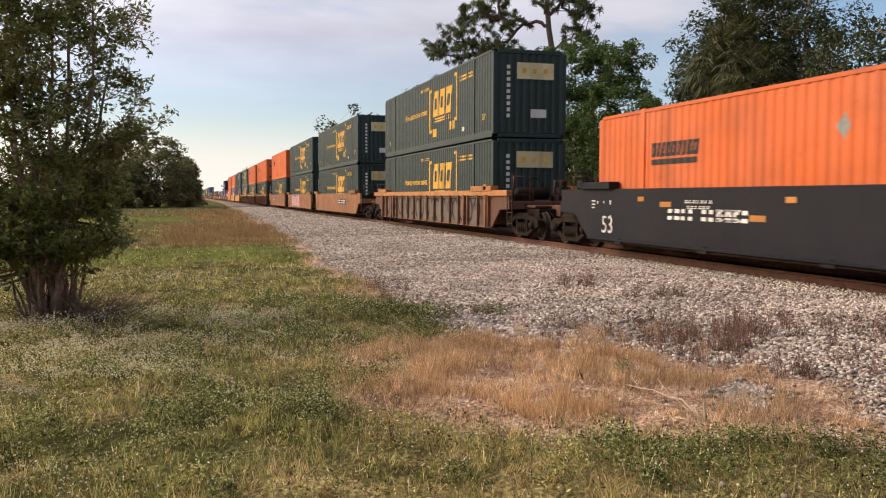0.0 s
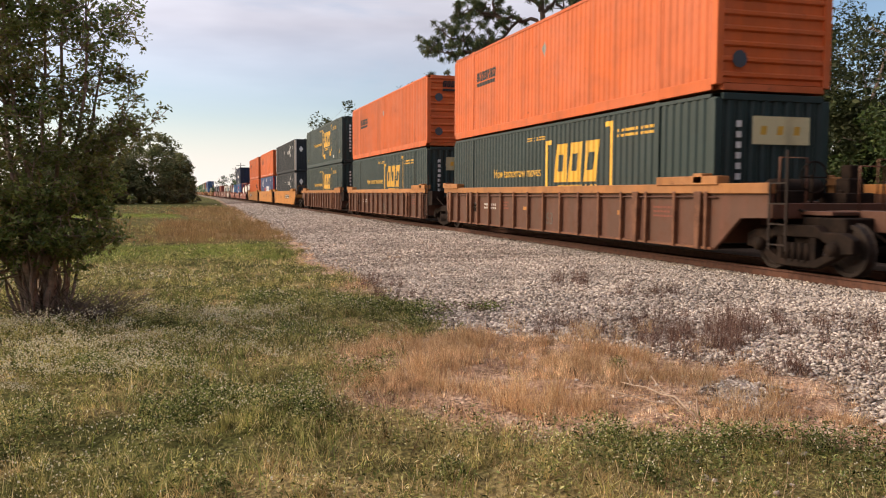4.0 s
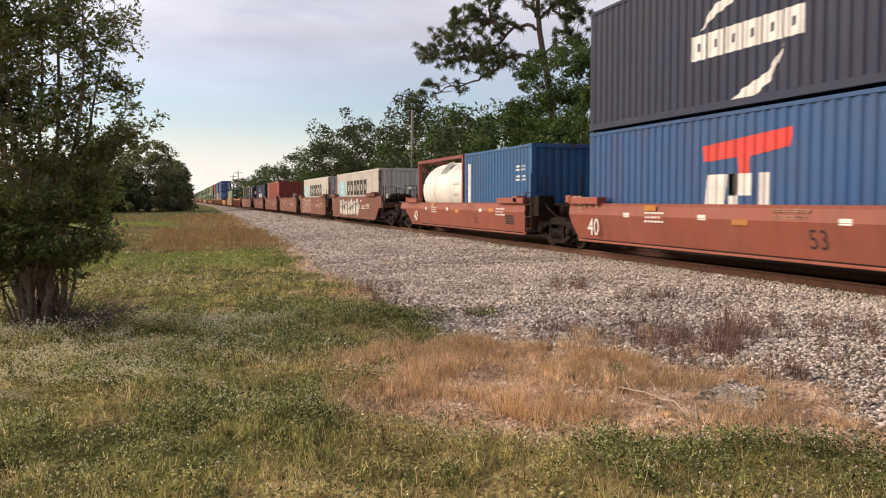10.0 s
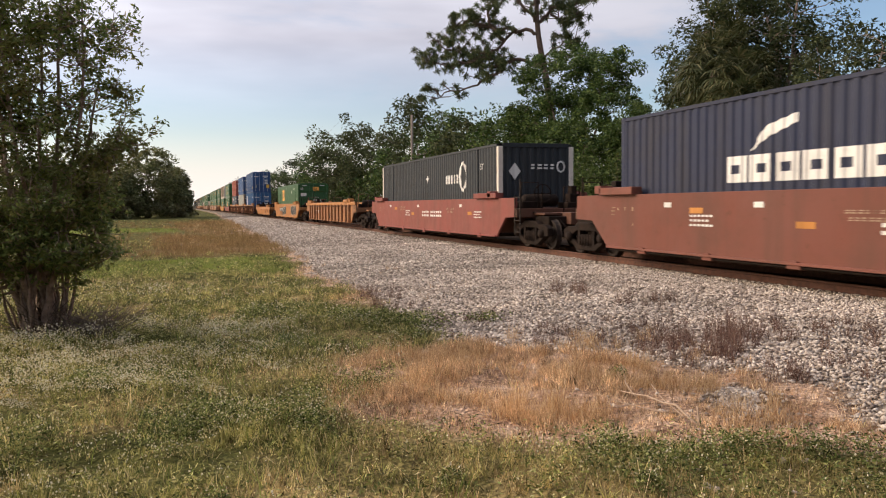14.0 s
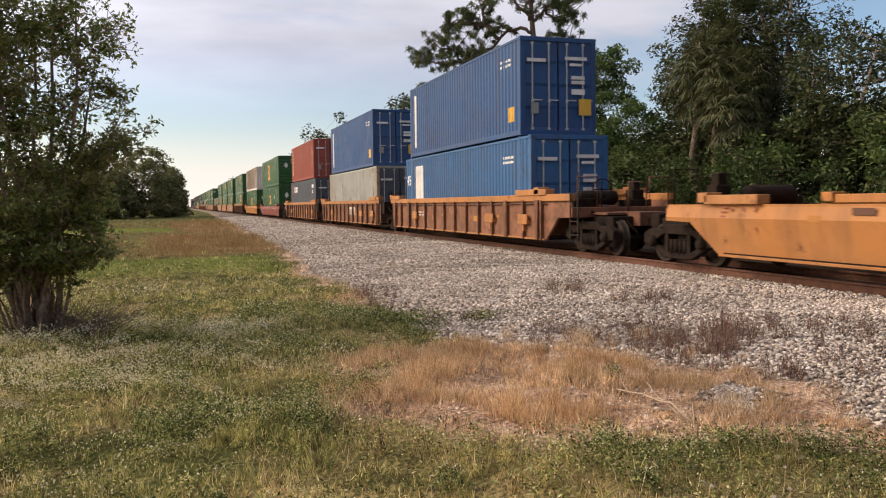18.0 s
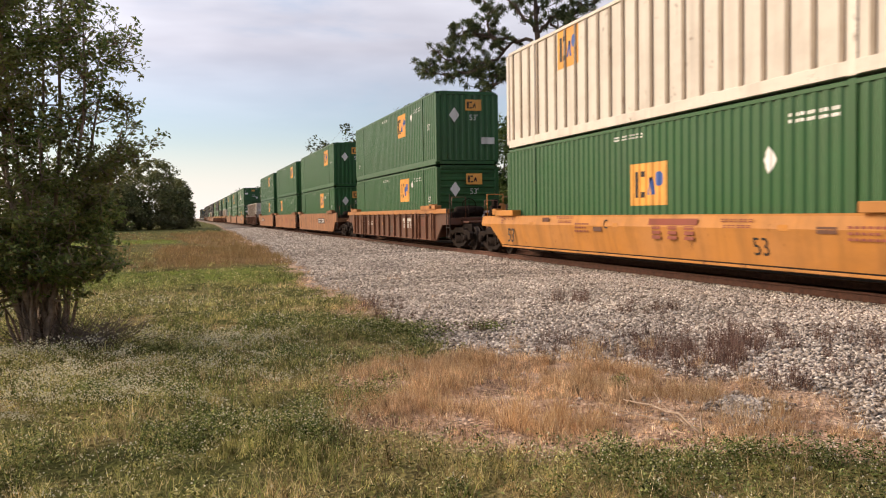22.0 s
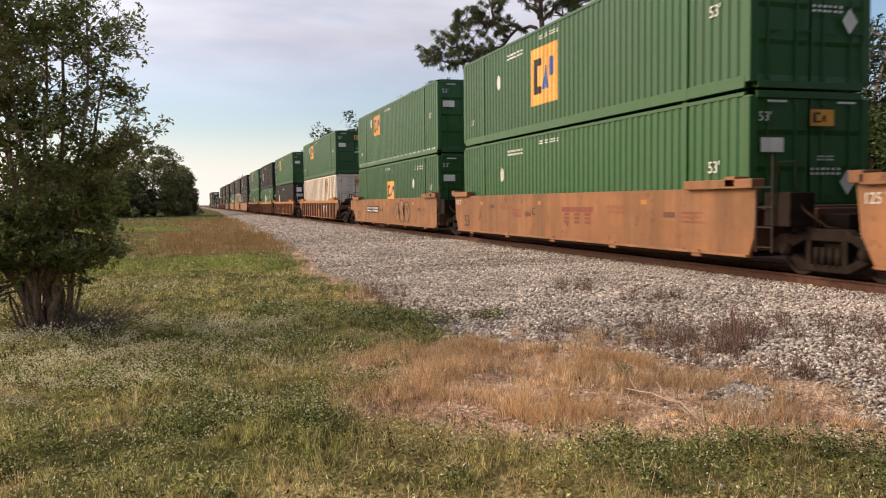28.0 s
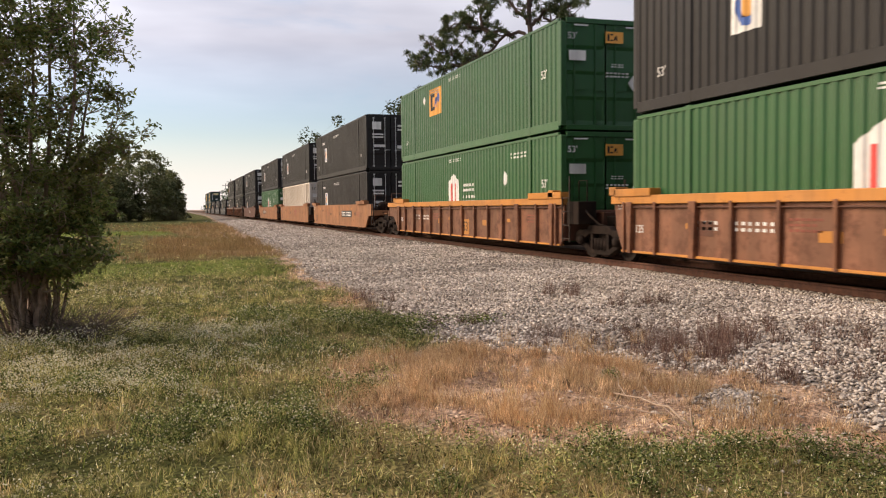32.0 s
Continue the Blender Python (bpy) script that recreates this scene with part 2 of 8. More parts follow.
M = {
    "csx": paint("dark_green_paint", (0.017, 0.038, 0.037), rust=0.03, dirt=(0.035, 0.036, 0.030), rough=0.38, gloss=0.42),
    "orange": paint("orange_paint", (0.62, 0.128, 0.026), rust=0.06, grime=0.45),
    "emp": paint("green_paint", (0.020, 0.095, 0.024), rust=0.03, grime=0.35, rough=0.30, dirt=(0.05, 0.08, 0.04), gloss=0.50),
    "white": paint("white_paint", (0.72, 0.655, 0.57), rust=0.10, grime=0.4, dirt=(0.30, 0.22, 0.16)),
    "cream": paint("cream_paint", (0.56, 0.53, 0.48), rust=0.12, dirt=(0.25, 0.18, 0.13)),
    "black": paint("black_paint", (0.020, 0.0180, 0.0180), rust=0.02, dirt=(0.05, 0.042, 0.034), rough=0.45, gloss=0.25),
    "umax": paint("slate_paint", (0.024, 0.030, 0.037), rust=0.03, dirt=(0.05, 0.042, 0.034)),
    "navy": paint("navy_paint", (0.016, 0.023, 0.056), rust=0.04, dirt=(0.05, 0.042, 0.034)),
    "blue": paint("blue_paint", (0.028, 0.086, 0.225), rust=0.07, rough=0.42, gloss=0.25),
    "sky_blue": paint("bright_blue_paint", (0.028, 0.118, 0.285), rust=0.14),
    "steel_blue": paint("faded_blue_paint", (0.070, 0.105, 0.215), rust=0.05),
    "red": paint("red_paint", (0.300, 0.062, 0.040), rust=0.05),
    "grey": paint("pale_grey_paint", (0.330, 0.340, 0.310), rust=0.13),
    "seaco": paint("slate_grey_paint", (0.070, 0.086, 0.112), rust=0.16),
    "charcoal": paint("charcoal_paint", (0.013, 0.014, 0.021), rust=0.05, dirt=(0.04, 0.034, 0.030), rough=0.34, gloss=0.10),
    "car_orange": paint("faded_orange_paint", (0.355, 0.150, 0.057), rust=0.17, grime=0.7),
    "car_yellow": paint("yellow_orange_paint", (0.500, 0.205, 0.036), rust=0.10, grime=0.5),
    "car_brown": paint("rusty_brown_paint", (0.140, 0.055, 0.034), rust=0.30, grime=0.8),
    "worn_rib": paint("rust_worn_edge_paint", (0.255, 0.098, 0.044), rust=0.35, grime=0.8),
    "chord_orange": paint("rusting_orange_paint", (0.430, 0.180, 0.050), rust=0.15, grime=0.6),
    "car_rust": paint("rusty_orange_paint", (0.275, 0.112, 0.058), rust=0.34, grime=0.9),
    "car_red": paint("oxide_red_paint", (0.285, 0.078, 0.050), rust=0.07, grime=0.45),
    "car_oxide": paint("dull_oxide_paint", (0.180, 0.057, 0.038), rust=0.11, grime=0.6),
    "car_maroon": paint("maroon_paint", (0.225, 0.056, 0.044), rust=0.10, grime=0.55),
    "frame_red": paint("tank_frame_paint", (0.230, 0.050, 0.045), rust=0.08),
    "tank": paint("tank_cladding", (0.74, 0.71, 0.66), rust=0.0, dirt=(0.3, 0.24, 0.2)),
    "yellow": paint("logo_yellow", (0.80, 0.46, 0.045), rust=0.02),
    "logo_orange": paint("logo_orange", (0.85, 0.40, 0.070), rust=0.02),
    "mark_white": paint("marking_white", (0.78, 0.77, 0.74), rust=0.02),
    "mark_black": paint("marking_black", (0.020, 0.020, 0.022), rust=0.02),
    "mark_red": paint("marking_red", (0.62, 0.050, 0.040), rust=0.02),
    "mark_blue": paint("marking_blue", (0.045, 0.110, 0.360), rust=0.02),
    "pale_blue": paint("marking_pale_blue", (0.28, 0.58, 0.68), rust=0.02),
    "mark_brown": paint("marking_brown", (0.26, 0.070, 0.045), rust=0.02),
    "rusty_cream": paint("rust_stained_cream", (0.46, 0.36, 0.26), rust=0.34, grime=0.8, dirt=(0.30, 0.14, 0.06)),
    "spray_grey": paint("spray_grey", (0.150, 0.135, 0.120), rust=0.12, grime=0.7),
    "pale_yellow": paint("sun_bleached_yellow", (0.68, 0.60, 0.34), rust=0.04, grime=0.6),
    # tan holds the shade on the white boxes' ribs, with grime over it
    "tan": paint("shaded_rib_tan_paint", (0.36, 0.29, 0.22), rust=0.12, grime=0.7, dirt=(0.22, 0.15, 0.10)),
    "pink": paint("spray_pink", (0.75, 0.25, 0.25), rust=0.02),
    "truck": plain("greasy_cast_steel", (0.008, 0.0055, 0.0045), (0.028, 0.017, 0.012), 5, 0.8, 0.0, 0.3, 0.12),
    "wheel": plain("wheel_steel", (0.016, 0.012, 0.010), (0.040, 0.026, 0.020), 7, 0.7, 0.0, 0.2, 0.2),
    "steel": plain("galvanised_steel", (0.40, 0.40, 0.39), (0.62, 0.62, 0.60), 9, 0.45, 0.15),
    "rail": plain("rusty_rail", (0.070, 0.027, 0.015), (0.150, 0.060, 0.034), 8, 0.75, 0.1, 0.3),
    "tie": plain("creosoted_wood", (0.022, 0.015, 0.011), (0.06, 0.043, 0.032), 9, 0.85, 0, 0.4),
    "bark": plain("bark", (0.075, 0.055, 0.042), (0.20, 0.155, 0.12), 14, 0.9, 0, 0.8),
    "pine_bark": plain("pine_bark", (0.062, 0.042, 0.033), (0.155, 0.105, 0.078), 6, 0.9, 0, 0.8),
    "pole": plain("weathered_pole", (0.16, 0.13, 0.11), (0.26, 0.22, 0.19), 8, 0.9, 0, 0.3),
}
M["leaf_near"] = foliage("glossy_leaves", [(0.0, (0.080, 0.120, 0.038)), (0.45, (0.190, 0.252, 0.075)), (0.85, (0.34, 0.385, 0.125)), (1.0, (0.38, 0.29, 0.145))], 0.36, 0.45, (0.24, 0.20, 0.09), 1.1)
M["twig"] = plain("pale_bark", (0.16, 0.112, 0.090), (0.42, 0.315, 0.255), 12, 0.9, 0, 0.7)
M["dry_twig"] = plain("bleached_twig", (0.33, 0.235, 0.165), (0.52, 0.40, 0.30), 20, 0.85, 0, 0.3)
M["leaf_dark"] = foliage("oak_leaves", [(0.0, (0.026, 0.040, 0.016)), (0.6, (0.060, 0.082, 0.030)), (1.0, (0.125, 0.135, 0.052))], 0.75, 0.25, (0.058, 0.062, 0.030), 0.5)
M["leaf_round"] = foliage("round_tree_leaves", [(0.0, (0.085, 0.105, 0.045)), (0.6, (0.185, 0.205, 0.085)), (1.0, (0.31, 0.30, 0.135))], 0.6, 0.3, (0.15, 0.12, 0.07), 0.35)
M["leaf_mid"] = foliage("broad_leaves", [(0.0, (0.024, 0.048, 0.014)), (0.6, (0.064, 0.112, 0.029)), (1.0, (0.155, 0.205, 0.056))], 0.55, 0.3)
M["leaf_bush"] = foliage("bush_leaves", [(0.0, (0.038, 0.066, 0.019)), (0.6, (0.092, 0.145, 0.038)), (1.0, (0.21, 0.25, 0.075))], 0.6, 0.3, (0.06, 0.07, 0.03), 0.5)
M["needle"] = foliage("pine_needles", [(0.0, (0.036, 0.060, 0.024)), (0.6, (0.082, 0.112, 0.042)), (1.0, (0.19, 0.18, 0.075))], 0.6, 0.3)
M["palm"] = foliage("palm_leaves", [(0.0, (0.040, 0.054, 0.022)), (0.6, (0.085, 0.100, 0.040)), (1.0, (0.20, 0.180, 0.090))], 0.6)
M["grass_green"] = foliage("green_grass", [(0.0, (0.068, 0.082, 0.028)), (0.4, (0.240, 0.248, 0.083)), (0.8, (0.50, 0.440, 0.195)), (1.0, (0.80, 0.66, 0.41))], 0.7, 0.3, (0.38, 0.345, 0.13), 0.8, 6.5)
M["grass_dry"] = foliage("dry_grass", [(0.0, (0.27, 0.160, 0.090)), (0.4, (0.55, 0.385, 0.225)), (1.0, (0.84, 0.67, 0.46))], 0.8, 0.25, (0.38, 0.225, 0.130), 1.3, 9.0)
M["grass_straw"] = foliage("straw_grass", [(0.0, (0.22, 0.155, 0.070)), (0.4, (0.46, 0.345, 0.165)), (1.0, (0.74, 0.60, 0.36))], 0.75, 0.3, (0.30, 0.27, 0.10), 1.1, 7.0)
M["grass_gold"] = foliage("golden_grass", [(0.0, (0.28, 0.150, 0.075)), (0.4, (0.57, 0.365, 0.190)), (1.0, (0.86, 0.68, 0.42))], 0.8, 0.3)
M["grass_brown"] = foliage("brown_seeding_grass", [(0.0, (0.15, 0.090, 0.042)), (0.5, (0.30, 0.195, 0.090)), (1.0, (0.46, 0.32, 0.16))], 0.8, 0.3, (0.20, 0.165, 0.060), 0.35)
M["grass_lime"] = foliage("lime_grass", [(0.0, (0.13, 0.18, 0.038)), (0.5, (0.25, 0.31, 0.070)), (1.0, (0.42, 0.45, 0.14))], 0.7, 0.35, (0.17, 0.20, 0.055), 0.5)
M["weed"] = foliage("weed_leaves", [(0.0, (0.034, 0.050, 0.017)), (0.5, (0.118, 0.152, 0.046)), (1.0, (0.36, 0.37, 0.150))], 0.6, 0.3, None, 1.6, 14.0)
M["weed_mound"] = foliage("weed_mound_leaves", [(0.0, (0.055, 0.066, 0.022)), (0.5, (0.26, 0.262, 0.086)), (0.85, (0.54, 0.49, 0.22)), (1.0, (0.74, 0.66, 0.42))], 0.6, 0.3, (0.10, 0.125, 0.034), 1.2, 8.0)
M["weed_dead"] = foliage("dead_weed", [(0.0, (0.075, 0.040, 0.032)), (0.5, (0.155, 0.090, 0.072)), (1.0, (0.27, 0.175, 0.135))], 0.85, 0)
M["flower"] = foliage("small_white_flowers", [(0.0, (0.60, 0.52, 0.28)), (0.5, (0.76, 0.70, 0.50)), (1.0, (0.84, 0.80, 0.68))], 0.7)
M["stone"] = foliage("ballast_stones", [(0.0, (0.13, 0.100, 0.085)), (0.3, (0.35, 0.295, 0.252)), (0.8, (0.55, 0.478, 0.415)), (1.0, (0.76, 0.685, 0.61))], 0.85, 0)


def ground_material():
    m, n, l, bsdf = material("ground_cover", 0.95)
    bsdf.inputs["Specular IOR Level"].default_value = 0.05
    at = n.new("ShaderNodeVertexColor")
    at.layer_name = "cover"
    sp = n.new("ShaderNodeSeparateColor")
    l.new(at.outputs["Color"], sp.inputs[0])
    g = colour_ramp(n, [(0.3, (0.034, 0.038, 0.013)), (0.5, (0.095, 0.098, 0.031)), (0.7, (0.24, 0.210, 0.082))])
    l.new(noise_tex(n, l, 1.3, 8, 0.65), g.inputs[0])
    d = colour_ramp(n, [(0.3, (0.20, 0.115, 0.075)), (0.5, (0.43, 0.285, 0.195)), (0.68, (0.74, 0.56, 0.43))])
    l.new(noise_tex(n, l, 2.3, 8, 0.7), d.inputs[0])
    fine = noise_tex(n, l, 26.0, 6, 0.7)
    fleck = n.new("ShaderNodeMapRange")
    fleck.inputs["From Min"].default_value, fleck.inputs["From Max"].default_value = 0.36, 0.62
    fleck.inputs["To Min"].default_value, fleck.inputs["To Max"].default_value = 0.35, 1.35
    l.new(fine, fleck.inputs["Value"])
    fleck_rgb = n.new("ShaderNodeCombineColor")
    for key in ("Red", "Green", "Blue"):
        l.new(fleck.outputs[0], fleck_rgb.inputs[key])
    vor = n.new("ShaderNodeTexVoronoi")
    vor.inputs["Scale"].default_value = 24.0
    c = n.new("ShaderNodeTexCoord")
    l.new(c.outputs["Object"], vor.inputs["Vector"])
    k = n.new("ShaderNodeSeparateColor")
    l.new(vor.outputs["Color"], k.inputs[0])
    s = colour_ramp(n, [(0.0, (0.055, 0.044, 0.036)), (0.5, (0.205, 0.172, 0.144)), (1.0, (0.48, 0.425, 0.368))])
    coarse = n.new("ShaderNodeTexVoronoi")
    coarse.inputs["Scale"].default_value = 5.0
    l.new(c.outputs["Object"], coarse.inputs["Vector"])
    kc = n.new("ShaderNodeSeparateColor")
    l.new(coarse.outputs["Color"], kc.inputs[0])
    blend = n.new("ShaderNodeMix")
    blend.inputs["Factor"].default_value = 0.45
    l.new(k.outputs[0], blend.inputs["A"])
    l.new(kc.outputs[0], blend.inputs["B"])
    l.new(blend.outputs["Result"], s.inputs[0])
    at2 = n.new("ShaderNodeVertexColor")
    at2.layer_name = "meadow"
    sp2 = n.new("ShaderNodeSeparateColor")
    l.new(at2.outputs["Color"], sp2.inputs[0])
    far_b = colour_ramp(n, [(0.3, (0.13, 0.080, 0.036)), (0.7, (0.34, 0.225, 0.105))])
    l.new(noise_tex(n, l, 0.9, 7, 0.6, (1, 0.35, 1)), far_b.inputs[0])
    col = mixer(n, l, sp2.outputs[0], g.outputs[0], far_b.outputs[0])
    col = mixer(n, l, sp2.outputs[1], col, (0.19, 0.225, 0.055))
    col = mixer(n, l, sp2.outputs[2], col, (0.33, 0.25, 0.115))
    col = mixer(n, l, sp.outputs[0], col, d.outputs[0])
    col = mixer(n, l, 1.0, col, fleck_rgb.outputs[0], "MULTIPLY")
    col = mixer(n, l, sp.outputs[1], col, s.outputs[0])
    # blue channel: oil on the bed, and shade coloured into the ground
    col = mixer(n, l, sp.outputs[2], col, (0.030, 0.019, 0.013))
    l.new(col, bsdf.inputs["Base Color"])
    b = n.new("ShaderNodeBump")
    b.inputs["Strength"].default_value, b.inputs["Distance"].default_value = 0.9, 0.03
    l.new(vor.outputs["Distance"], b.inputs["Height"])
    l.new(b.outputs[0], bsdf.inputs["Normal"])
    return m


M["ground"] = ground_material()


# ---- mesh helpers ----
def mesh_from(name, verts, faces, smooth=False):
    me = bpy.data.meshes.new(name)
    me.from_pydata([tuple(v) for v in verts], [], faces)
    if smooth:
        me.shade_smooth()
    me.update()
    return me


def quads_mesh(name, corners):
    """Many separate four-cornered pieces at once; corners: n x 4 x 3."""
    corners = np.asarray(corners, dtype=np.float32)
    n = len(corners)
    me = bpy.data.meshes.new(name)
    me.vertices.add(4 * n)
    me.vertices.foreach_set("co", corners.ravel())
    me.loops.add(4 * n)
    me.loops.foreach_set("vertex_index", np.arange(4 * n, dtype=np.int32))
    me.polygons.add(n)
    me.polygons.foreach_set("loop_start", np.arange(0, 4 * n, 4, dtype=np.int32))
    me.update(calc_edges=True)
    return me


def pieces_mesh(name, verts, faces, where, turn, size, smooth=False):
    """One small solid (triangles) repeated: verts v x 3, faces f x 3, at n places, turned by n 3 x 3 matrices, sized n x 3."""
    verts, faces = np.asarray(verts, np.float32), np.asarray(faces, np.int32)
    n, v = len(where), len(verts)
    co = np.einsum("nij,nvj->nvi", turn, verts[None] * size[:, None, :]) + where[:, None, :]
    fa = (faces[None] + (np.arange(n, dtype=np.int32) * v)[:, None, None]).reshape(-1, 3)
    me = bpy.data.meshes.new(name)
    me.vertices.add(n * v)
    me.vertices.foreach_set("co", co.astype(np.float32).ravel())
    me.loops.add(len(fa) * 3)
    me.loops.foreach_set("vertex_index", fa.ravel())
    me.polygons.add(len(fa))
    me.polygons.foreach_set("loop_start", np.arange(0, 3 * len(fa), 3, dtype=np.int32))
    me.update(calc_edges=True)
    if smooth:
        me.shade_smooth()
    return me


def turns(rng, n, tilt=1.0):
    """n random turns; tilt 0 keeps them upright."""
    a, b, c = rng.uniform(0, 2 * np.pi, n), rng.normal(0, tilt, n), rng.normal(0, tilt, n)
    ca, sa, cb, sb, cc, sc = np.cos(a), np.sin(a), np.cos(b), np.sin(b), np.cos(c), np.sin(c)
    o, i = np.zeros(n), np.ones(n)
    rz = np.stack([ca, -sa, o, sa, ca, o, o, o, i], -1).reshape(n, 3, 3)
    rx = np.stack([i, o, o, o, cb, -sb, o, sb, cb], -1).reshape(n, 3, 3)
    ry = np.stack([cc, o, sc, o, i, o, -sc, o, cc], -1).reshape(n, 3, 3)
    return rz @ rx @ ry


def boxes_mesh(name, items, bevel=0.0):
    """Boxes (x0, y0, z0, x1, y1, z1) joined into one mesh, with small chamfers."""
    bm = bmesh.new()
    for x0, y0, z0, x1, y1, z1 in items:
        vs = [bm.verts.new(p) for p in ((x0, y0, z0), (x1, y0, z0), (x1, y1, z0), (x0, y1, z0), (x0, y0, z1), (x1, y0, z1), (x1, y1, z1), (x0, y1, z1))]
        for f in ((0, 3, 2, 1), (4, 5, 6, 7), (0, 1, 5, 4), (1, 2, 6, 5), (2, 3, 7, 6), (3, 0, 4, 7)):
            bm.faces.new([vs[i] for i in f])
    if bevel:
        bmesh.ops.bevel(bm, geom=bm.edges[:], offset=bevel, segments=1, affect="EDGES")
    me = bpy.data.meshes.new(name)
    bm.to_mesh(me)
    bm.free()
    return me


def prism_mesh(name, outline, x0, x1, bevel=0.0):
    """An outline in (y, z), counter-clockwise, made solid from x0 to x1."""
    bm = bmesh.new()
    a = [bm.verts.new((x0, y, z)) for y, z in outline]
    b = [bm.verts.new((x1, y, z)) for y, z in outline]
    bm.faces.new(a[::-1]), bm.faces.new(b)
    for i in range(len(a)):
        j = (i + 1) % len(a)
        bm.faces.new((a[i], a[j], b[j], b[i]))
    bmesh.ops.recalc_face_normals(bm, faces=bm.faces[:])
    if bevel:
        bmesh.ops.bevel(bm, geom=bm.edges[:], offset=bevel, segments=1, affect="EDGES")
    me = bpy.data.meshes.new(name)
    bm.to_mesh(me)
    bm.free()
    return me


def tube_rings(points, radii, sides=8):
    """Vertices and faces of a tapered tube along points."""
    verts, faces = [], []
    pts = [Vector(p) for p in points]
    for i, p in enumerate(pts):
        d = (pts[min(i + 1, len(pts) - 1)] - pts[max(i - 1, 0)]).normalized()
        u = d.cross(Vector((0.31, 0.17, 0.93)) if abs(d.z) < 0.9 else Vector((1, 0, 0.1))).normalized()
        w = d.cross(u)
        for k in range(sides):
            a = 2 * math.pi * k / sides
            verts.append(p + (u * math.cos(a) + w * math.sin(a)) * radii[i])
    for i in range(len(pts) - 1):
        for k in range(sides):
            j = (k + 1) % sides
            faces.append((i * sides + k, i * sides + j, (i + 1) * sides + j, (i + 1) * sides + k))
    faces.append(tuple(range(sides))[::-1])
    faces.append(tuple(range((len(pts) - 1) * sides, len(pts) * sides)))
    return verts, faces


def tubes_mesh(name, tubes, sides=8, smooth=True):
    verts, faces = [], []
    for pts, radii in tubes:
        v, f = tube_rings(pts, radii, sides)
        k = len(verts)
        verts += v
        faces += [tuple(i + k for i in q) for q in f]
    return mesh_from(name, verts, faces, smooth)


def part(name, me, mat, parent, label="", at=None):
    """A mesh as one part under its thing; the material sits on the object, so that meshes are shared."""
    ob = new(name, me)
    if not me.materials:
        me.materials.append(None)
    ob.material_slots[0].link = "OBJECT"
    ob.material_slots[0].material = mat
    ob.parent = parent
    if at is not None:
        ob.matrix_basis = at
    if label:
        ob["label"] = label
    return ob


def single(name, me, mat, label, category, kind="", group=""):
    ob = new(name, me)
    me.materials.clear()
    me.materials.append(mat)
    return tagged(ob, label, category, group, kind)


CACHE = {}


def once(key, make, *args):
    if key not in CACHE:
        CACHE[key] = make(*args)
    return CACHE[key]


def word_mesh(text, size):
    """Letters in Blender's own font, standing in the plane x = 0, facing -x, read along -y; origin at the middle."""
    cu = bpy.data.curves.new("letters", "FONT")
    cu.body, cu.size, cu.align_x, cu.align_y, cu.extrude, cu.resolution_u = text, size, "CENTER", "CENTER", 0.002, 3
    ob = bpy.data.objects.new("letters", cu)
    scene.collection.objects.link(ob)
    me = bpy.data.meshes.new_from_object(ob.evaluated_get(bpy.context.evaluated_depsgraph_get()))
    bpy.data.objects.remove(ob)
    me.transform(Matrix(((0, 0, -1, 0), (-1, 0, 0, 0), (0, 1, 0, 0), (0, 0, 0, 1))))
    me.materials.clear()
    return me


def word(text, size, mat, parent, x, y, z, name="lettering", end=False):
    me = once(("word", text, size), word_mesh, text, size)
    at = pose(x, y, z, 0, 0, 90) if end else pose(x, y, z)
    return part(name, me, mat, parent, "", at)


# ---- ground: one sheet, with the low ballast bank of the railway ----
C = 10.903          # middle of the track, metres beside the camera
RAIL = 0.29         # height of the rail head
EDGE = ((-50, 4.9), (4.5, 4.85), (5, 4.75), (5.5, 5.0), (6, 5.2), (6.5, 5.25), (6.9, 4.95), (7.3, 4.7), (8.1, 4.3), (8.5, 3.75), (9, 3.15), (10, 3.0), (12, 3.1), (16, 3.25), (20, 2.95), (26, 3.6), (40, 3.8), (80, 4.9), (200, 7.4), (2000, 7.4))
EDGE_Y, EDGE_X = np.array([e[0] for e in EDGE]), np.array([e[1] for e in EDGE])


def wave(x, y, s, seed=0.0):
    """Soft, irregular values about -1 to 1."""
    x, y = np.asarray(x, float) / s + seed * 7.3, np.asarray(y, float) / s - seed * 3.1
    return (np.sin(x * 1.9 + 1.7 * np.sin(y * 1.3 + seed)) + np.sin(y * 2.3 + 1.4 * np.sin(x * 1.7 + 2 * seed)) + 0.6 * np.sin(3.7 * x + 2.9 * y + seed)) / 2.2


def edge_x(y):
    return np.interp(y, EDGE_Y, EDGE_X) + 0.16 * wave(y, 0 * np.asarray(y), 0.8, 1) + 0.1 * wave(y, 0 * np.asarray(y), 0.23, 2)


def smooth01(v):
    v = np.clip(v, 0, 1)
    return v * v * (3 - 2 * v)


def gravel_at(x, y):
    bank = smooth01((x - edge_x(y)) / 0.5 + 0.5) * smooth01((12.9 - x) / 0.6)
    hole = smooth01(1.5 - np.hypot((x - 4.28 - 0.35 * (y - 5.75)) / 0.24, (y - 5.75) / 0.52) + 0.2 * wave(x, y, 0.2, 31))
    return np.maximum(bank, 0.9 * hole)


FOOT_X, FOOT_Y = (1.0, 1.75, 2.74, 3.6, 4.5, 6), (6.3, 5.55, 4.95, 4.5, 4.0, 3.2)   # foot of the dry patch


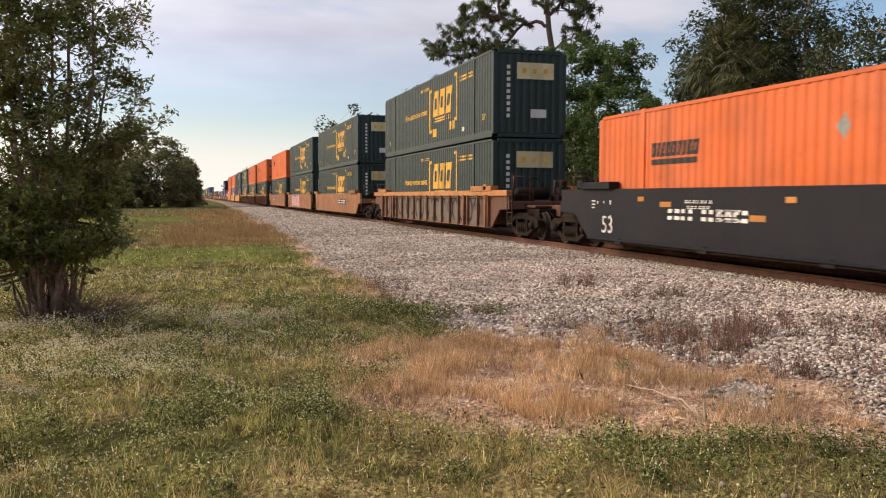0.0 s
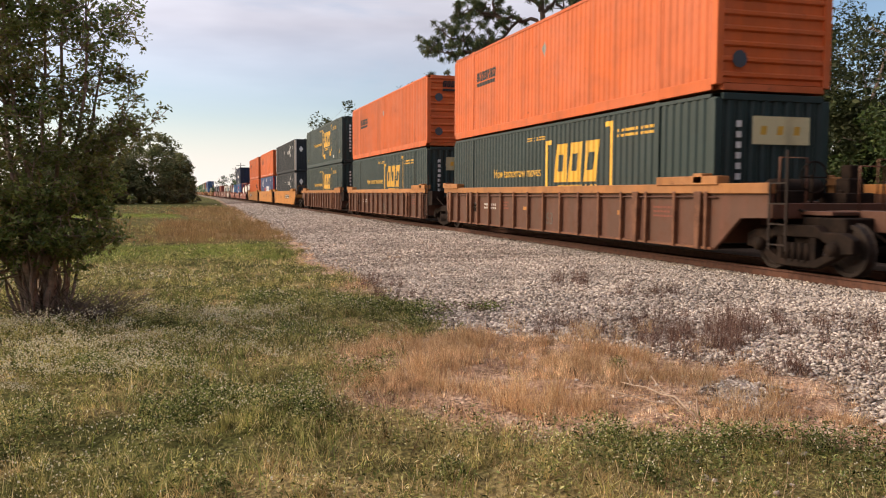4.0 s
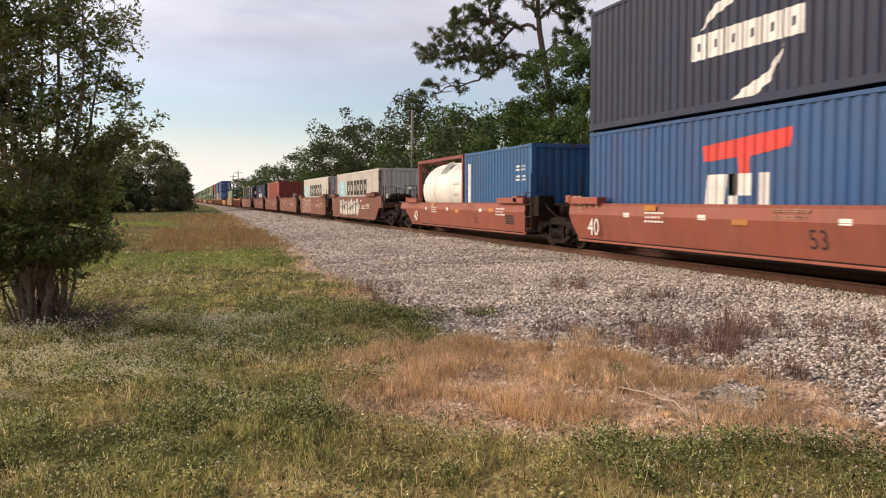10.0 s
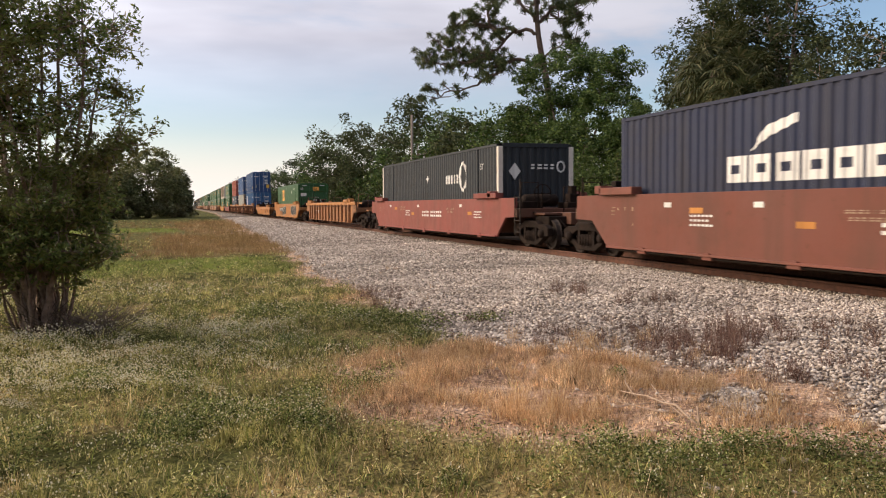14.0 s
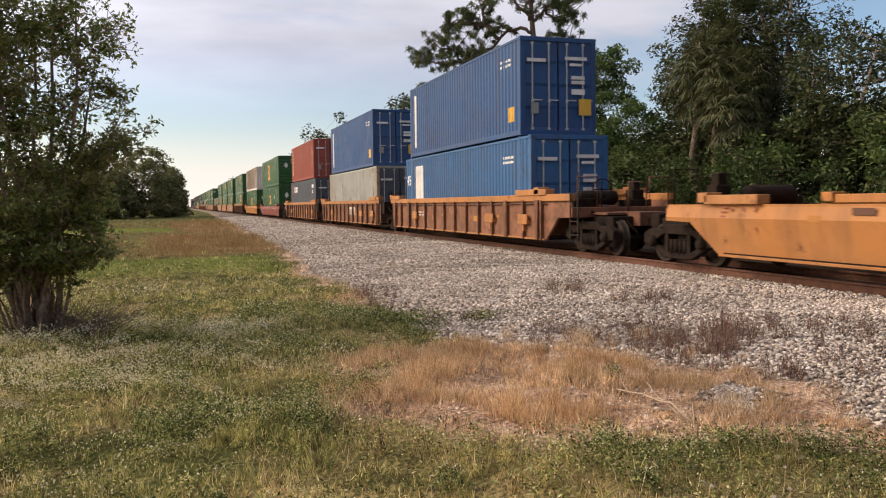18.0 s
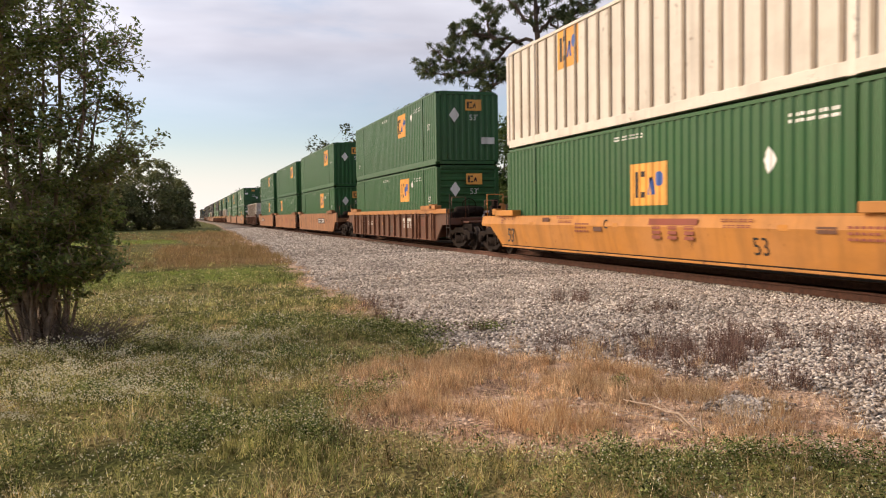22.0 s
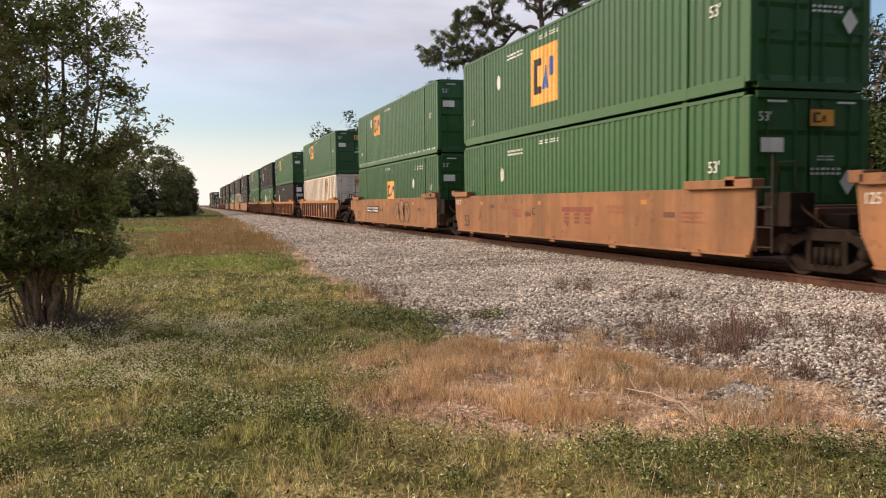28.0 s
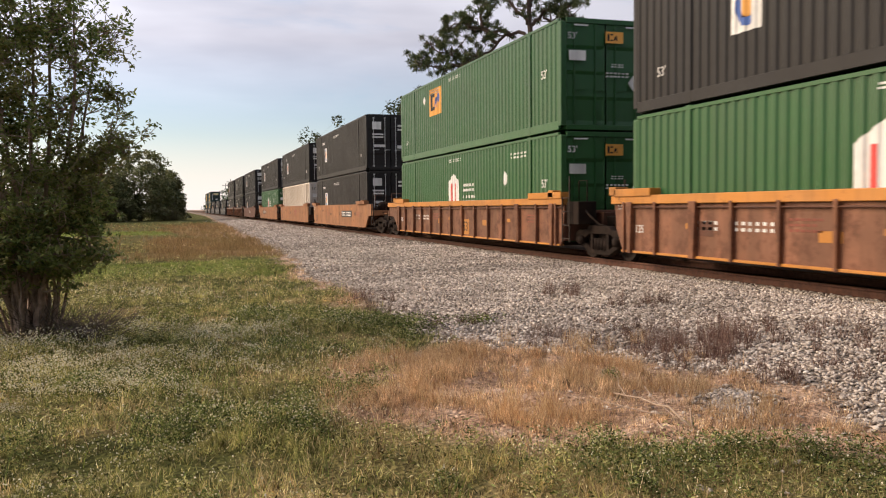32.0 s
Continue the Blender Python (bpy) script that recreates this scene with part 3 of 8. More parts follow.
def dry_at(x, y):
    """Orange-brown dead grass beside the ballast."""
    e = edge_x(y)
    left = np.interp(y, (5, 6, 7, 8, 9.3, 10), (1.45, 1.2, 1.3, 1.6, 2.0, 2.4))
    foot = np.interp(x, FOOT_X, FOOT_Y)
    near = smooth01((x - left + 0.35 * wave(x, y, 0.9, 3) + 0.3 * wave(x, y, 0.3, 33)) / 0.8 + 0.4) * smooth01((y - foot + 0.25 * wave(x, y, 0.5, 4)) / 0.35 + 0.5) * smooth01((9.5 - y + 0.4 * wave(x, y, 0.8, 5)) / 0.8)
    strip = smooth01((x - e + 0.70 + 0.45 * wave(x, y, 1.3, 6)) / 0.6) * smooth01((y - 12.5) / 2)
    return np.clip(np.maximum(near, strip), 0, 1)


def straw_at(x, y):
    """Straw-coloured grass in patches through the green."""
    spots = wave(x, y, 0.85, 8) + 0.7 * wave(x, y, 0.33, 28) - 0.30
    under = np.minimum(4.9, np.interp(x, FOOT_X, FOOT_Y) - 0.55 - 0.25 * np.clip(x - 2, 0, 3))
    low = smooth01((under - y + 0.3 * wave(x, y, 0.5, 29)) / 0.4)
    side = smooth01((x - 0.35 + 0.5 * wave(x, y, 0.6, 35)) / 0.8) * smooth01((10 - y) / 2) * 0.45
    return np.clip(np.maximum(np.maximum(0.9 * smooth01(spots / 0.7), 0.95 * low), side) * smooth01((24 - y) / 6), 0, 1)


def brown_at(x, y):
    """The band of brown seeding grass farther down the line."""
    band = smooth01((y - 27.5 + 2.0 * wave(x, y, 3.0, 36)) / 3.0) * smooth01((105 - y) / 20)
    inside = smooth01((x + 2.8 - 0.02 * y + 1.4 * wave(x, y * 0.3, 2.2, 7)) / 2.4)
    return np.clip(band * np.clip(inside, 0.12, 1) * (1 - 0.8 * lime_at(x, y)), 0, 1)


def lime_at(x, y):
    """Bright short grass in two bands across the verge."""
    one = smooth01((y - 20.0 + 0.8 * wave(x, y, 1.5, 37)) / 1.5) * smooth01((27.5 - y + 1.5 * wave(x, y, 1.5, 38)) / 2.0) * smooth01((3.0 - x) / 1.0)
    two = smooth01((y - 55) / 4) * smooth01((68 - y) / 4) * smooth01((0.2 - x) / 1.5)
    return np.clip(0.8 * one * (0.55 + 0.45 * smooth01(0.5 + wave(x, y, 1.8, 39))) + 0.9 * two, 0, 1)


def weed_at(x, y):
    """Where leafy weeds stand close together."""
    foot = np.interp(x, FOOT_X, FOOT_Y)
    below = smooth01((foot + 0.12 - y + 0.15 * wave(x, y, 0.3, 17)) / 0.18) * smooth01((y - foot + 0.55 + 0.13 * np.clip(x - 2, 0, 3) * 2.2 + 0.3 * wave(x, y, 0.45, 61)) / 0.3) * smooth01((x - 1.50) / 0.3) * smooth01(0.9 + wave(x, y, 0.35, 62))
    out = below
    for cx, cy, rx, ry in ((0.05, 6.5, 0.45, 0.55), (0.80, 6.1, 0.30, 0.35), (1.38, 7.1, 0.18, 0.2), (-1.05, 5.95, 0.3, 0.35), (-0.5, 8.3, 0.5, 0.35), (2.3, 11.2, 0.5, 0.7), (2.65, 10.0, 0.35, 0.6), (0.9, 9.6, 0.6, 0.5), (1.3, 12.4, 0.7, 0.8)):
        out = np.maximum(out, smooth01(1.5 - np.hypot((x - cx) / rx, (y - cy) / ry) + 0.35 * wave(x, y, 0.25, cx)))
    return np.clip(np.maximum(out, 0.5 * smooth01((wave(x, y, 0.7, 15) - 0.05) / 0.7)), 0, 1)


def ground_z(x, y):
    x, y = np.asarray(x, float), np.asarray(y, float)
    e = edge_x(y)
    bank = 0.135 * smooth01((x - e + 0.4) / (8.6 - e)) * smooth01((17.0 - x) / 3.0)
    rough = (0.03 * wave(x, y, 1.6, 9) + 0.022 * wave(x, y, 0.55, 21) + 0.016 * wave(x, y, 0.21, 22)) * (1 - smooth01((x - e) / 0.6)) + 0.012 * wave(x, y, 0.5, 10)
    away = smooth01((np.hypot(x, y) - 2) / 3)
    return bank + rough * away * smooth01((9.3 - x) / 1.0)


def build_ground():
    xs = np.unique(np.concatenate([np.linspace(-400, -20, 20), np.linspace(-20, -3, 60), np.arange(-3, 9.6, 0.1), np.arange(9.6, 12.4, 0.1), np.arange(12.4, 17, 0.4), np.linspace(17, 60, 30), np.linspace(60, 500, 20)]))
    ys = np.unique(np.concatenate([np.linspace(-900, -20, 20), np.linspace(-20, 3, 24), np.arange(3, 16, 0.10), np.arange(16, 40, 0.3), np.arange(40, 110, 1.0), np.linspace(110, 300, 50), np.linspace(300, 2500, 30)]))
    gx, gy = np.meshgrid(xs, ys)
    z = ground_z(gx, gy)
    nx, ny = len(xs), len(ys)
    co = np.stack([gx, gy, z], -1).reshape(-1, 3)
    i = (np.arange(ny - 1)[:, None] * nx + np.arange(nx - 1)[None]).ravel()
    faces = np.stack([i, i + 1, i + nx + 1, i + nx], -1).astype(np.int32)
    me = bpy.data.meshes.new("ground")
    me.vertices.add(len(co))
    me.vertices.foreach_set("co", co.astype(np.float32).ravel())
    me.loops.add(faces.size)
    me.loops.foreach_set("vertex_index", faces.ravel())
    me.polygons.add(len(faces))
    me.polygons.foreach_set("loop_start", np.arange(0, faces.size, 4, dtype=np.int32))
    me.update(calc_edges=True)
    me.shade_smooth()
    cover_layer = me.color_attributes.new("cover", "FLOAT_COLOR", "POINT")
    # bed under the cars: oil stain with their shade painted in
    oil_and_shade = 0.95 * smooth01((gx - C + 1.2) / 0.3) * smooth01((14 - gx) / 0.4)
    # behind the track the dark soil colour stands in for tree shade
    oil_and_shade = np.maximum(oil_and_shade, 0.8 * smooth01((gx - 12.3) / 0.6) * smooth01((30 - gx) / 4))
    rgba = np.stack([dry_at(gx, gy), gravel_at(gx, gy), oil_and_shade, 0 * gx + 1], -1).reshape(-1, 4)
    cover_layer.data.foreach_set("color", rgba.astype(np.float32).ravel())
    meadow = me.color_attributes.new("meadow", "FLOAT_COLOR", "POINT")
    rgba = np.stack([brown_at(gx, gy), lime_at(gx, gy), 0.8 * straw_at(gx, gy), 0 * gx + 1], -1).reshape(-1, 4)
    meadow.data.foreach_set("color", rgba.astype(np.float32).ravel())
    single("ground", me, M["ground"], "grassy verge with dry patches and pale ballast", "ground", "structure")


build_ground()


def build_stones():
    """Loose crushed stone on the bank."""
    rng = np.random.default_rng(4)
    lump = np.array([(1, 0.1, 0.15), (-0.95, 0.2, -0.1), (0.1, 1, 0.2), (-0.1, -0.9, 0.1), (0.25, 0.1, 0.85), (-0.1, -0.15, -0.9), (0.6, 0.6, 0.55), (-0.55, -0.5, 0.6)])
    fac = [(0, 6, 4), (6, 2, 4), (2, 1, 4), (1, 7, 4), (7, 3, 4), (3, 0, 4), (2, 6, 0), (1, 3, 7), (0, 5, 2), (2, 5, 1), (1, 5, 3), (3, 5, 0)]
    px, py = [], []
    for y0, y1, n in ((3.5, 10, 33000), (10, 18, 29000), (18, 32, 19000), (32, 60, 12000), (60, 120, 7000)):
        y = rng.uniform(y0, y1, n)
        x = rng.uniform(2.4, 10.3, n)
        px.append(x), py.append(y)
    x, y = np.concatenate(px), np.concatenate(py)
    keep = rng.uniform(0, 1, len(x)) < gravel_at(x, y) ** 1.5 * np.where(x > 10.05, 0.0, 1.0) + 0.02 * (x > 2.8)
    x, y = x[keep], y[keep]
    # a bare pocket in the dry grass
    hole_x, hole_y = rng.normal(0, 0.15, 700), rng.normal(0, 0.25, 700)
    x, y = np.concatenate([x, 4.25 + hole_x + 0.35 * hole_y]), np.concatenate([y, 5.72 + hole_y])
    n = len(x)
    size = rng.uniform(0.014, 0.030, (n, 1)) * rng.uniform(0.6, 1.4, (n, 3)) * np.array([1.1, 1.1, 0.70]) * (1 + 0.026 * np.clip(y - 12, 0, 80))[:, None]
    where = np.stack([x, y, ground_z(x, y) + 0.006], -1)
    turn = turns(rng, n, 0.38)
    plain_lump = np.array([(1, 0.1, 0.1), (-0.95, 0.2, -0.1), (0.1, 1, 0.15), (-0.1, -0.9, 0.1), (0.2, 0.1, 0.9), (-0.1, -0.15, -0.9)])
    plain_fac = [(0, 2, 4), (2, 1, 4), (1, 3, 4), (3, 0, 4), (2, 0, 5), (1, 2, 5), (3, 1, 5), (0, 3, 5)]
    near = y < 13
    for pick, verts, faces, words in ((near, lump, fac, "loose pale grey crushed stone along the railway"), (~near, plain_lump, plain_fac, "pale grey crushed stone farther along the railway")):
        me = pieces_mesh("ballast_stones", verts, faces, where[pick], turn[pick], size[pick])
        single("ballast_stones", me, M["stone"], words, "ballast", "stuff")


build_stones()


def build_track():
    track = tagged(new("railway_track"), "single railway track with rusty rails in pale ballast", "railway track", kind="structure")
    profile = [(-0.07, 0.0), (0.07, 0.0), (0.07, 0.012), (0.012, 0.03), (0.010, 0.125), (0.036, 0.138), (0.036, 0.165), (0.028, 0.172), (-0.028, 0.172), (-0.036, 0.165), (-0.036, 0.138), (-0.010, 0.125), (-0.012, 0.03), (-0.07, 0.012)]
    for side in (-0.754, 0.754):
        ys = (-900, -20, 30, 80, 200, 600, 1600)
        verts = [(C + side + a, y, RAIL - 0.172 + b) for y in ys for a, b in profile]
        k = len(profile)
        faces = [(i * k + j, i * k + (j + 1) % k, (i + 1) * k + (j + 1) % k, (i + 1) * k + j) for i in range(len(ys) - 1) for j in range(k)]
        part("rail", mesh_from("rail", verts, faces), M["rail"], track)
    tie = boxes_mesh("tie", [(-1.3, -0.115, -0.16, 1.3, 0.115, 0.0)], 0.012)
    for i in range(150):
        part("tie", tie, M["tie"], track, "", pose(C, -6 + 0.52 * i, RAIL - 0.165, 0, 0, random.uniform(-0.6, 0.6)))


build_track()


# ---- the train: containers ----
SPEED = 25.0        # metres a second, towards -y
TRAIN = []          # (thing, place along the track at the start, height above the rail)


def ridge_profile(length, style):
    """Breakpoints along a container's side: place and depth behind the outer face."""
    half = length / 2 - 0.16
    ys, ds = [-length / 2, -half], [0.0, 0.0]
    if style == "post":
        n = round(2 * half / 0.61)
        p = 2 * half / n
        for i in range(n):
            a = -half + i * p
            ys += [a + p * 0.40, a + p * 0.42, a + p * 0.56, a + p * 0.58]
            ds += [0.03, 0.0, 0.0, 0.03]
        ds[1] = 0.03
    else:
        pitch, depth = {"ridge": (0.275, 0.034), "sheet": (1.32, 0.005)}.get(style, (0.26, 0.024))
        n = round(2 * half / pitch)
        p = 2 * half / n
        for i in range(n):
            a = -half + i * p
            ys += [a + p * 0.18, a + p * 0.34, a + p * 0.66, a + p * 0.82]
            ds += [0.0, depth, depth, 0.0]
    ys += [half, length / 2]
    ds += [ds[1] if style == "post" else 0.0, 0.0]
    return np.array(ys), np.array(ds)


def side_mesh(length, high, style):
    ys, ds = ridge_profile(length, style)
    verts = [(d, y, z) for y, d in zip(ys, ds) for z in (0.14, high - 0.09)]
    faces = [(2 * i + 2, 2 * i, 2 * i + 1, 2 * i + 3) for i in range(len(ys) - 1)]
    k = len(verts)
    verts += [(0.055, ys[0], 0.14), (0.055, ys[-1], 0.14), (0.055, ys[-1], high - 0.09), (0.055, ys[0], high - 0.09)]
    faces.append((k, k + 1, k + 2, k + 3))
    return mesh_from("side_panel", verts, faces)


def end_mesh(wide, high, style):
    """A closed end facing -y: upright or level ridges."""
    w, verts, faces = wide / 2 - 0.12, [], []
    lo, hi = 0.16, high - 0.12
    if style == "level":
        n = 9
        zs, ds = [lo], [0.05]
        p = (hi - lo) / n
        for i in range(n):
            a = lo + i * p
            zs += [a + p * 0.30, a + p * 0.42, a + p * 0.62, a + p * 0.74]
            ds += [0.05, 0.0, 0.0, 0.05]
        zs.append(hi), ds.append(0.05)
        verts = [(x, d, z) for z, d in zip(zs, ds) for x in (-w, w)]
        faces = [(2 * i, 2 * i + 1, 2 * i + 3, 2 * i + 2) for i in range(len(zs) - 1)]
    else:
        n = 9
        xs, ds = [-w], [0.0]
        p = 2 * w / n
        for i in range(n):
            a = -w + i * p
            xs += [a + p * 0.2, a + p * 0.36, a + p * 0.64, a + p * 0.8]
            ds += [0.0, 0.045, 0.045, 0.0]
        xs.append(w), ds.append(0.0)
        verts = [(x, d, z) for x, d in zip(xs, ds) for z in (lo, hi)]
        faces = [(2 * i, 2 * i + 2, 2 * i + 3, 2 * i + 1) for i in range(len(xs) - 1)]
    return mesh_from("end_wall", verts, faces)


def door_mesh(wide, high):
    """One door leaf, its hinge at x = 0, facing -y, with four pressed panels."""
    bm = bmesh.new()
    h = high - 0.26
    zs = [0, 0.12, h * 0.25, h * 0.25 + 0.09, h * 0.5, h * 0.5 + 0.09, h * 0.75, h * 0.75 + 0.09, h]
    ds = [0, 0.028, 0.028, 0, 0.028, 0.0, 0.028, 0.0, 0]
    row = []
    for z, d in zip(zs, ds):
        row.append([bm.verts.new((x, y, z)) for x, y in ((0.02, 0.0), (0.08, d), (wide - 0.08, d), (wide - 0.02, 0.0))])
    for a, b in zip(row, row[1:]):
        for i in range(3):
            bm.faces.new((a[i], a[i + 1], b[i + 1], b[i]))
    me = bpy.data.meshes.new("door")
    bm.to_mesh(me)
    bm.free()
    return me


def roof_mesh(length, wide):
    n = int(length / 0.4)
    verts, faces = [], []
    for i in range(n + 1):
        y, z = -length / 2 + 0.05 + (length - 0.1) * i / n, 0.0 if i % 2 else 0.018
        verts += [(-wide / 2 + 0.06, y, z), (wide / 2 - 0.06, y, z)]
    faces = [(2 * i, 2 * i + 1, 2 * i + 3, 2 * i + 2) for i in range(n)]
    k = len(verts)
    verts += [(-wide / 2 + 0.06, -length / 2 + 0.05, -0.05), (wide / 2 - 0.06, -length / 2 + 0.05, -0.05), (wide / 2 - 0.06, length / 2 - 0.05, -0.05), (-wide / 2 + 0.06, length / 2 - 0.05, -0.05)]
    faces.append((k + 3, k + 2, k + 1, k))
    return mesh_from("roof", verts, faces)


def strips(poly, cuts):
    """Cut a convex outline in (y, z) at the places cuts."""
    out = []
    lo, hi = min(p[0] for p in poly), max(p[0] for p in poly)
    marks = [lo] + [c for c in cuts if lo < c < hi] + [hi]
    for a, b in zip(marks, marks[1:]):
        piece = poly
        for limit, sign in ((a, 1), (b, -1)):
            res = []
            for p, q in zip(piece, piece[1:] + piece[:1]):
                pin, qin = sign * (p[0] - limit) >= -1e-9, sign * (q[0] - limit) >= -1e-9
                if pin:
                    res.append(p)
                if pin != qin:
                    k = (limit - p[0]) / (q[0] - p[0])
                    res.append((limit, p[1] + k * (q[1] - p[1])))
            piece = res
        if len(piece) >= 3:
            out.append(piece)
    return out


def decal_mesh(key, polys, length, style, y0, z0):
    """Painted shapes that follow the ridges of a side; polys in (right, up) about (y0, z0); right is -y."""
    ys, ds = ridge_profile(length, style)
    verts, faces = [], []
    for poly in polys:
        for piece in strips([(y0 - a, z0 + b) for a, b in poly], ys):
            k = len(verts)
            verts += [(np.interp(y, ys, ds) - 0.004, y, z) for y, z in piece]
            faces.append(tuple(range(k, k + len(piece))))
    return mesh_from("marking", verts, faces)


def flat_mesh(key, polys, thick=0.004):
    """Painted shapes on a plane facing -x; polys in (right, up)."""
    verts, faces = [], []
    for poly in polys:
        k = len(verts)
        verts += [(-thick, -a, b) for a, b in poly]
        faces.append(tuple(range(k, k + len(poly))))
    return mesh_from("marking", verts, faces)


def rect(a0, b0, a1, b1, lean=0.0):
    return [(a0, b0), (a1, b0), (a1 + lean, b1), (a0 + lean, b1)]


def ring(ca, cb, ra, rb, thick, start, end, n=10):
    """A bent bar as short pieces."""
    out = []
    for i in range(n):
        t0, t1 = radians(start + (end - start) * i / n), radians(start + (end - start) * (i + 1) / n)
        out.append([(ca + ra * math.cos(t0), cb + rb * math.sin(t0)), (ca + ra * math.cos(t1), cb + rb * math.sin(t1)),
                    (ca + (ra - thick) * math.cos(t1), cb + (rb - thick) * math.sin(t1)), (ca + (ra - thick) * math.cos(t0), cb + (rb - thick) * math.sin(t0))])
    return out


def bars(n, wide, high, gap=0.3, seed=1):
    """A line of writing too small to read, as pairs of plain slim bars."""
    r = random.Random(seed)
    out, a, step = [], -wide / 2, wide / n
    for i in range(n):
        w = step * (1 - gap) * r.uniform(0.7, 1.1)
        out.append(rect(a, -high / 2, a + w, -high * 0.16))
        out.append(rect(a + 0.1 * w, high * 0.14, a + w, high / 2))
        a += step
    return out


def open_blocks(n, wide, high, stroke, gap=0.2, lean=0.0):
    """A bold emblem as a row of plain block frames."""
    out, a, step = [], -wide / 2, wide / n
    for i in range(n):
        w = step * (1 - gap)
        t = lean * stroke / high
        out.append(rect(a, -high / 2, a + stroke, high / 2, lean))
        out.append(rect(a + w - stroke, -high / 2, a + w, high / 2, lean))
        out.append(rect(a + stroke + lean - t, high / 2 - stroke, a + w - stroke + lean - t, high / 2, t))
        out.append(rect(a + stroke, -high / 2, a + w - stroke, -high / 2 + stroke, t))
        a += step
    return out


def diamond(s):
    return [[(-s * 0.72, 0), (0, -s), (s * 0.72, 0), (0, s)]]


BLOCKS = [rect(-1.12, -0.46, -0.52, 0.46, 0.10), rect(-0.40, -0.46, 0.22, 0.46, 0.10), rect(0.34, -0.46, 0.96, 0.46, 0.10)]
SLITS = [rect(-0.92, -0.20, -0.66, 0.20, 0.04), rect(-0.20, -0.20, 0.06, 0.20, 0.04), rect(0.54, -0.20, 0.80, 0.20, 0.04)]
BRACKETS = [rect(-1.95, -0.98, -1.78, 0.80), rect(-1.78, 0.68, -1.52, 0.80), rect(-1.78, -0.98, -1.52, -0.86), rect(1.78, -0.72, 1.95, 1.06), rect(1.52, 0.94, 1.78, 1.06), rect(1.52, -0.72, 1.78, -0.60)]
SMALL_BLOCKS = [rect(-1.52, -0.16, -1.26, 0.16), rect(-1.16, -0.16, -0.90, 0.16), rect(0.90, -0.02, 1.16, 0.30), rect(1.26, -0.02, 1.52, 0.30)]


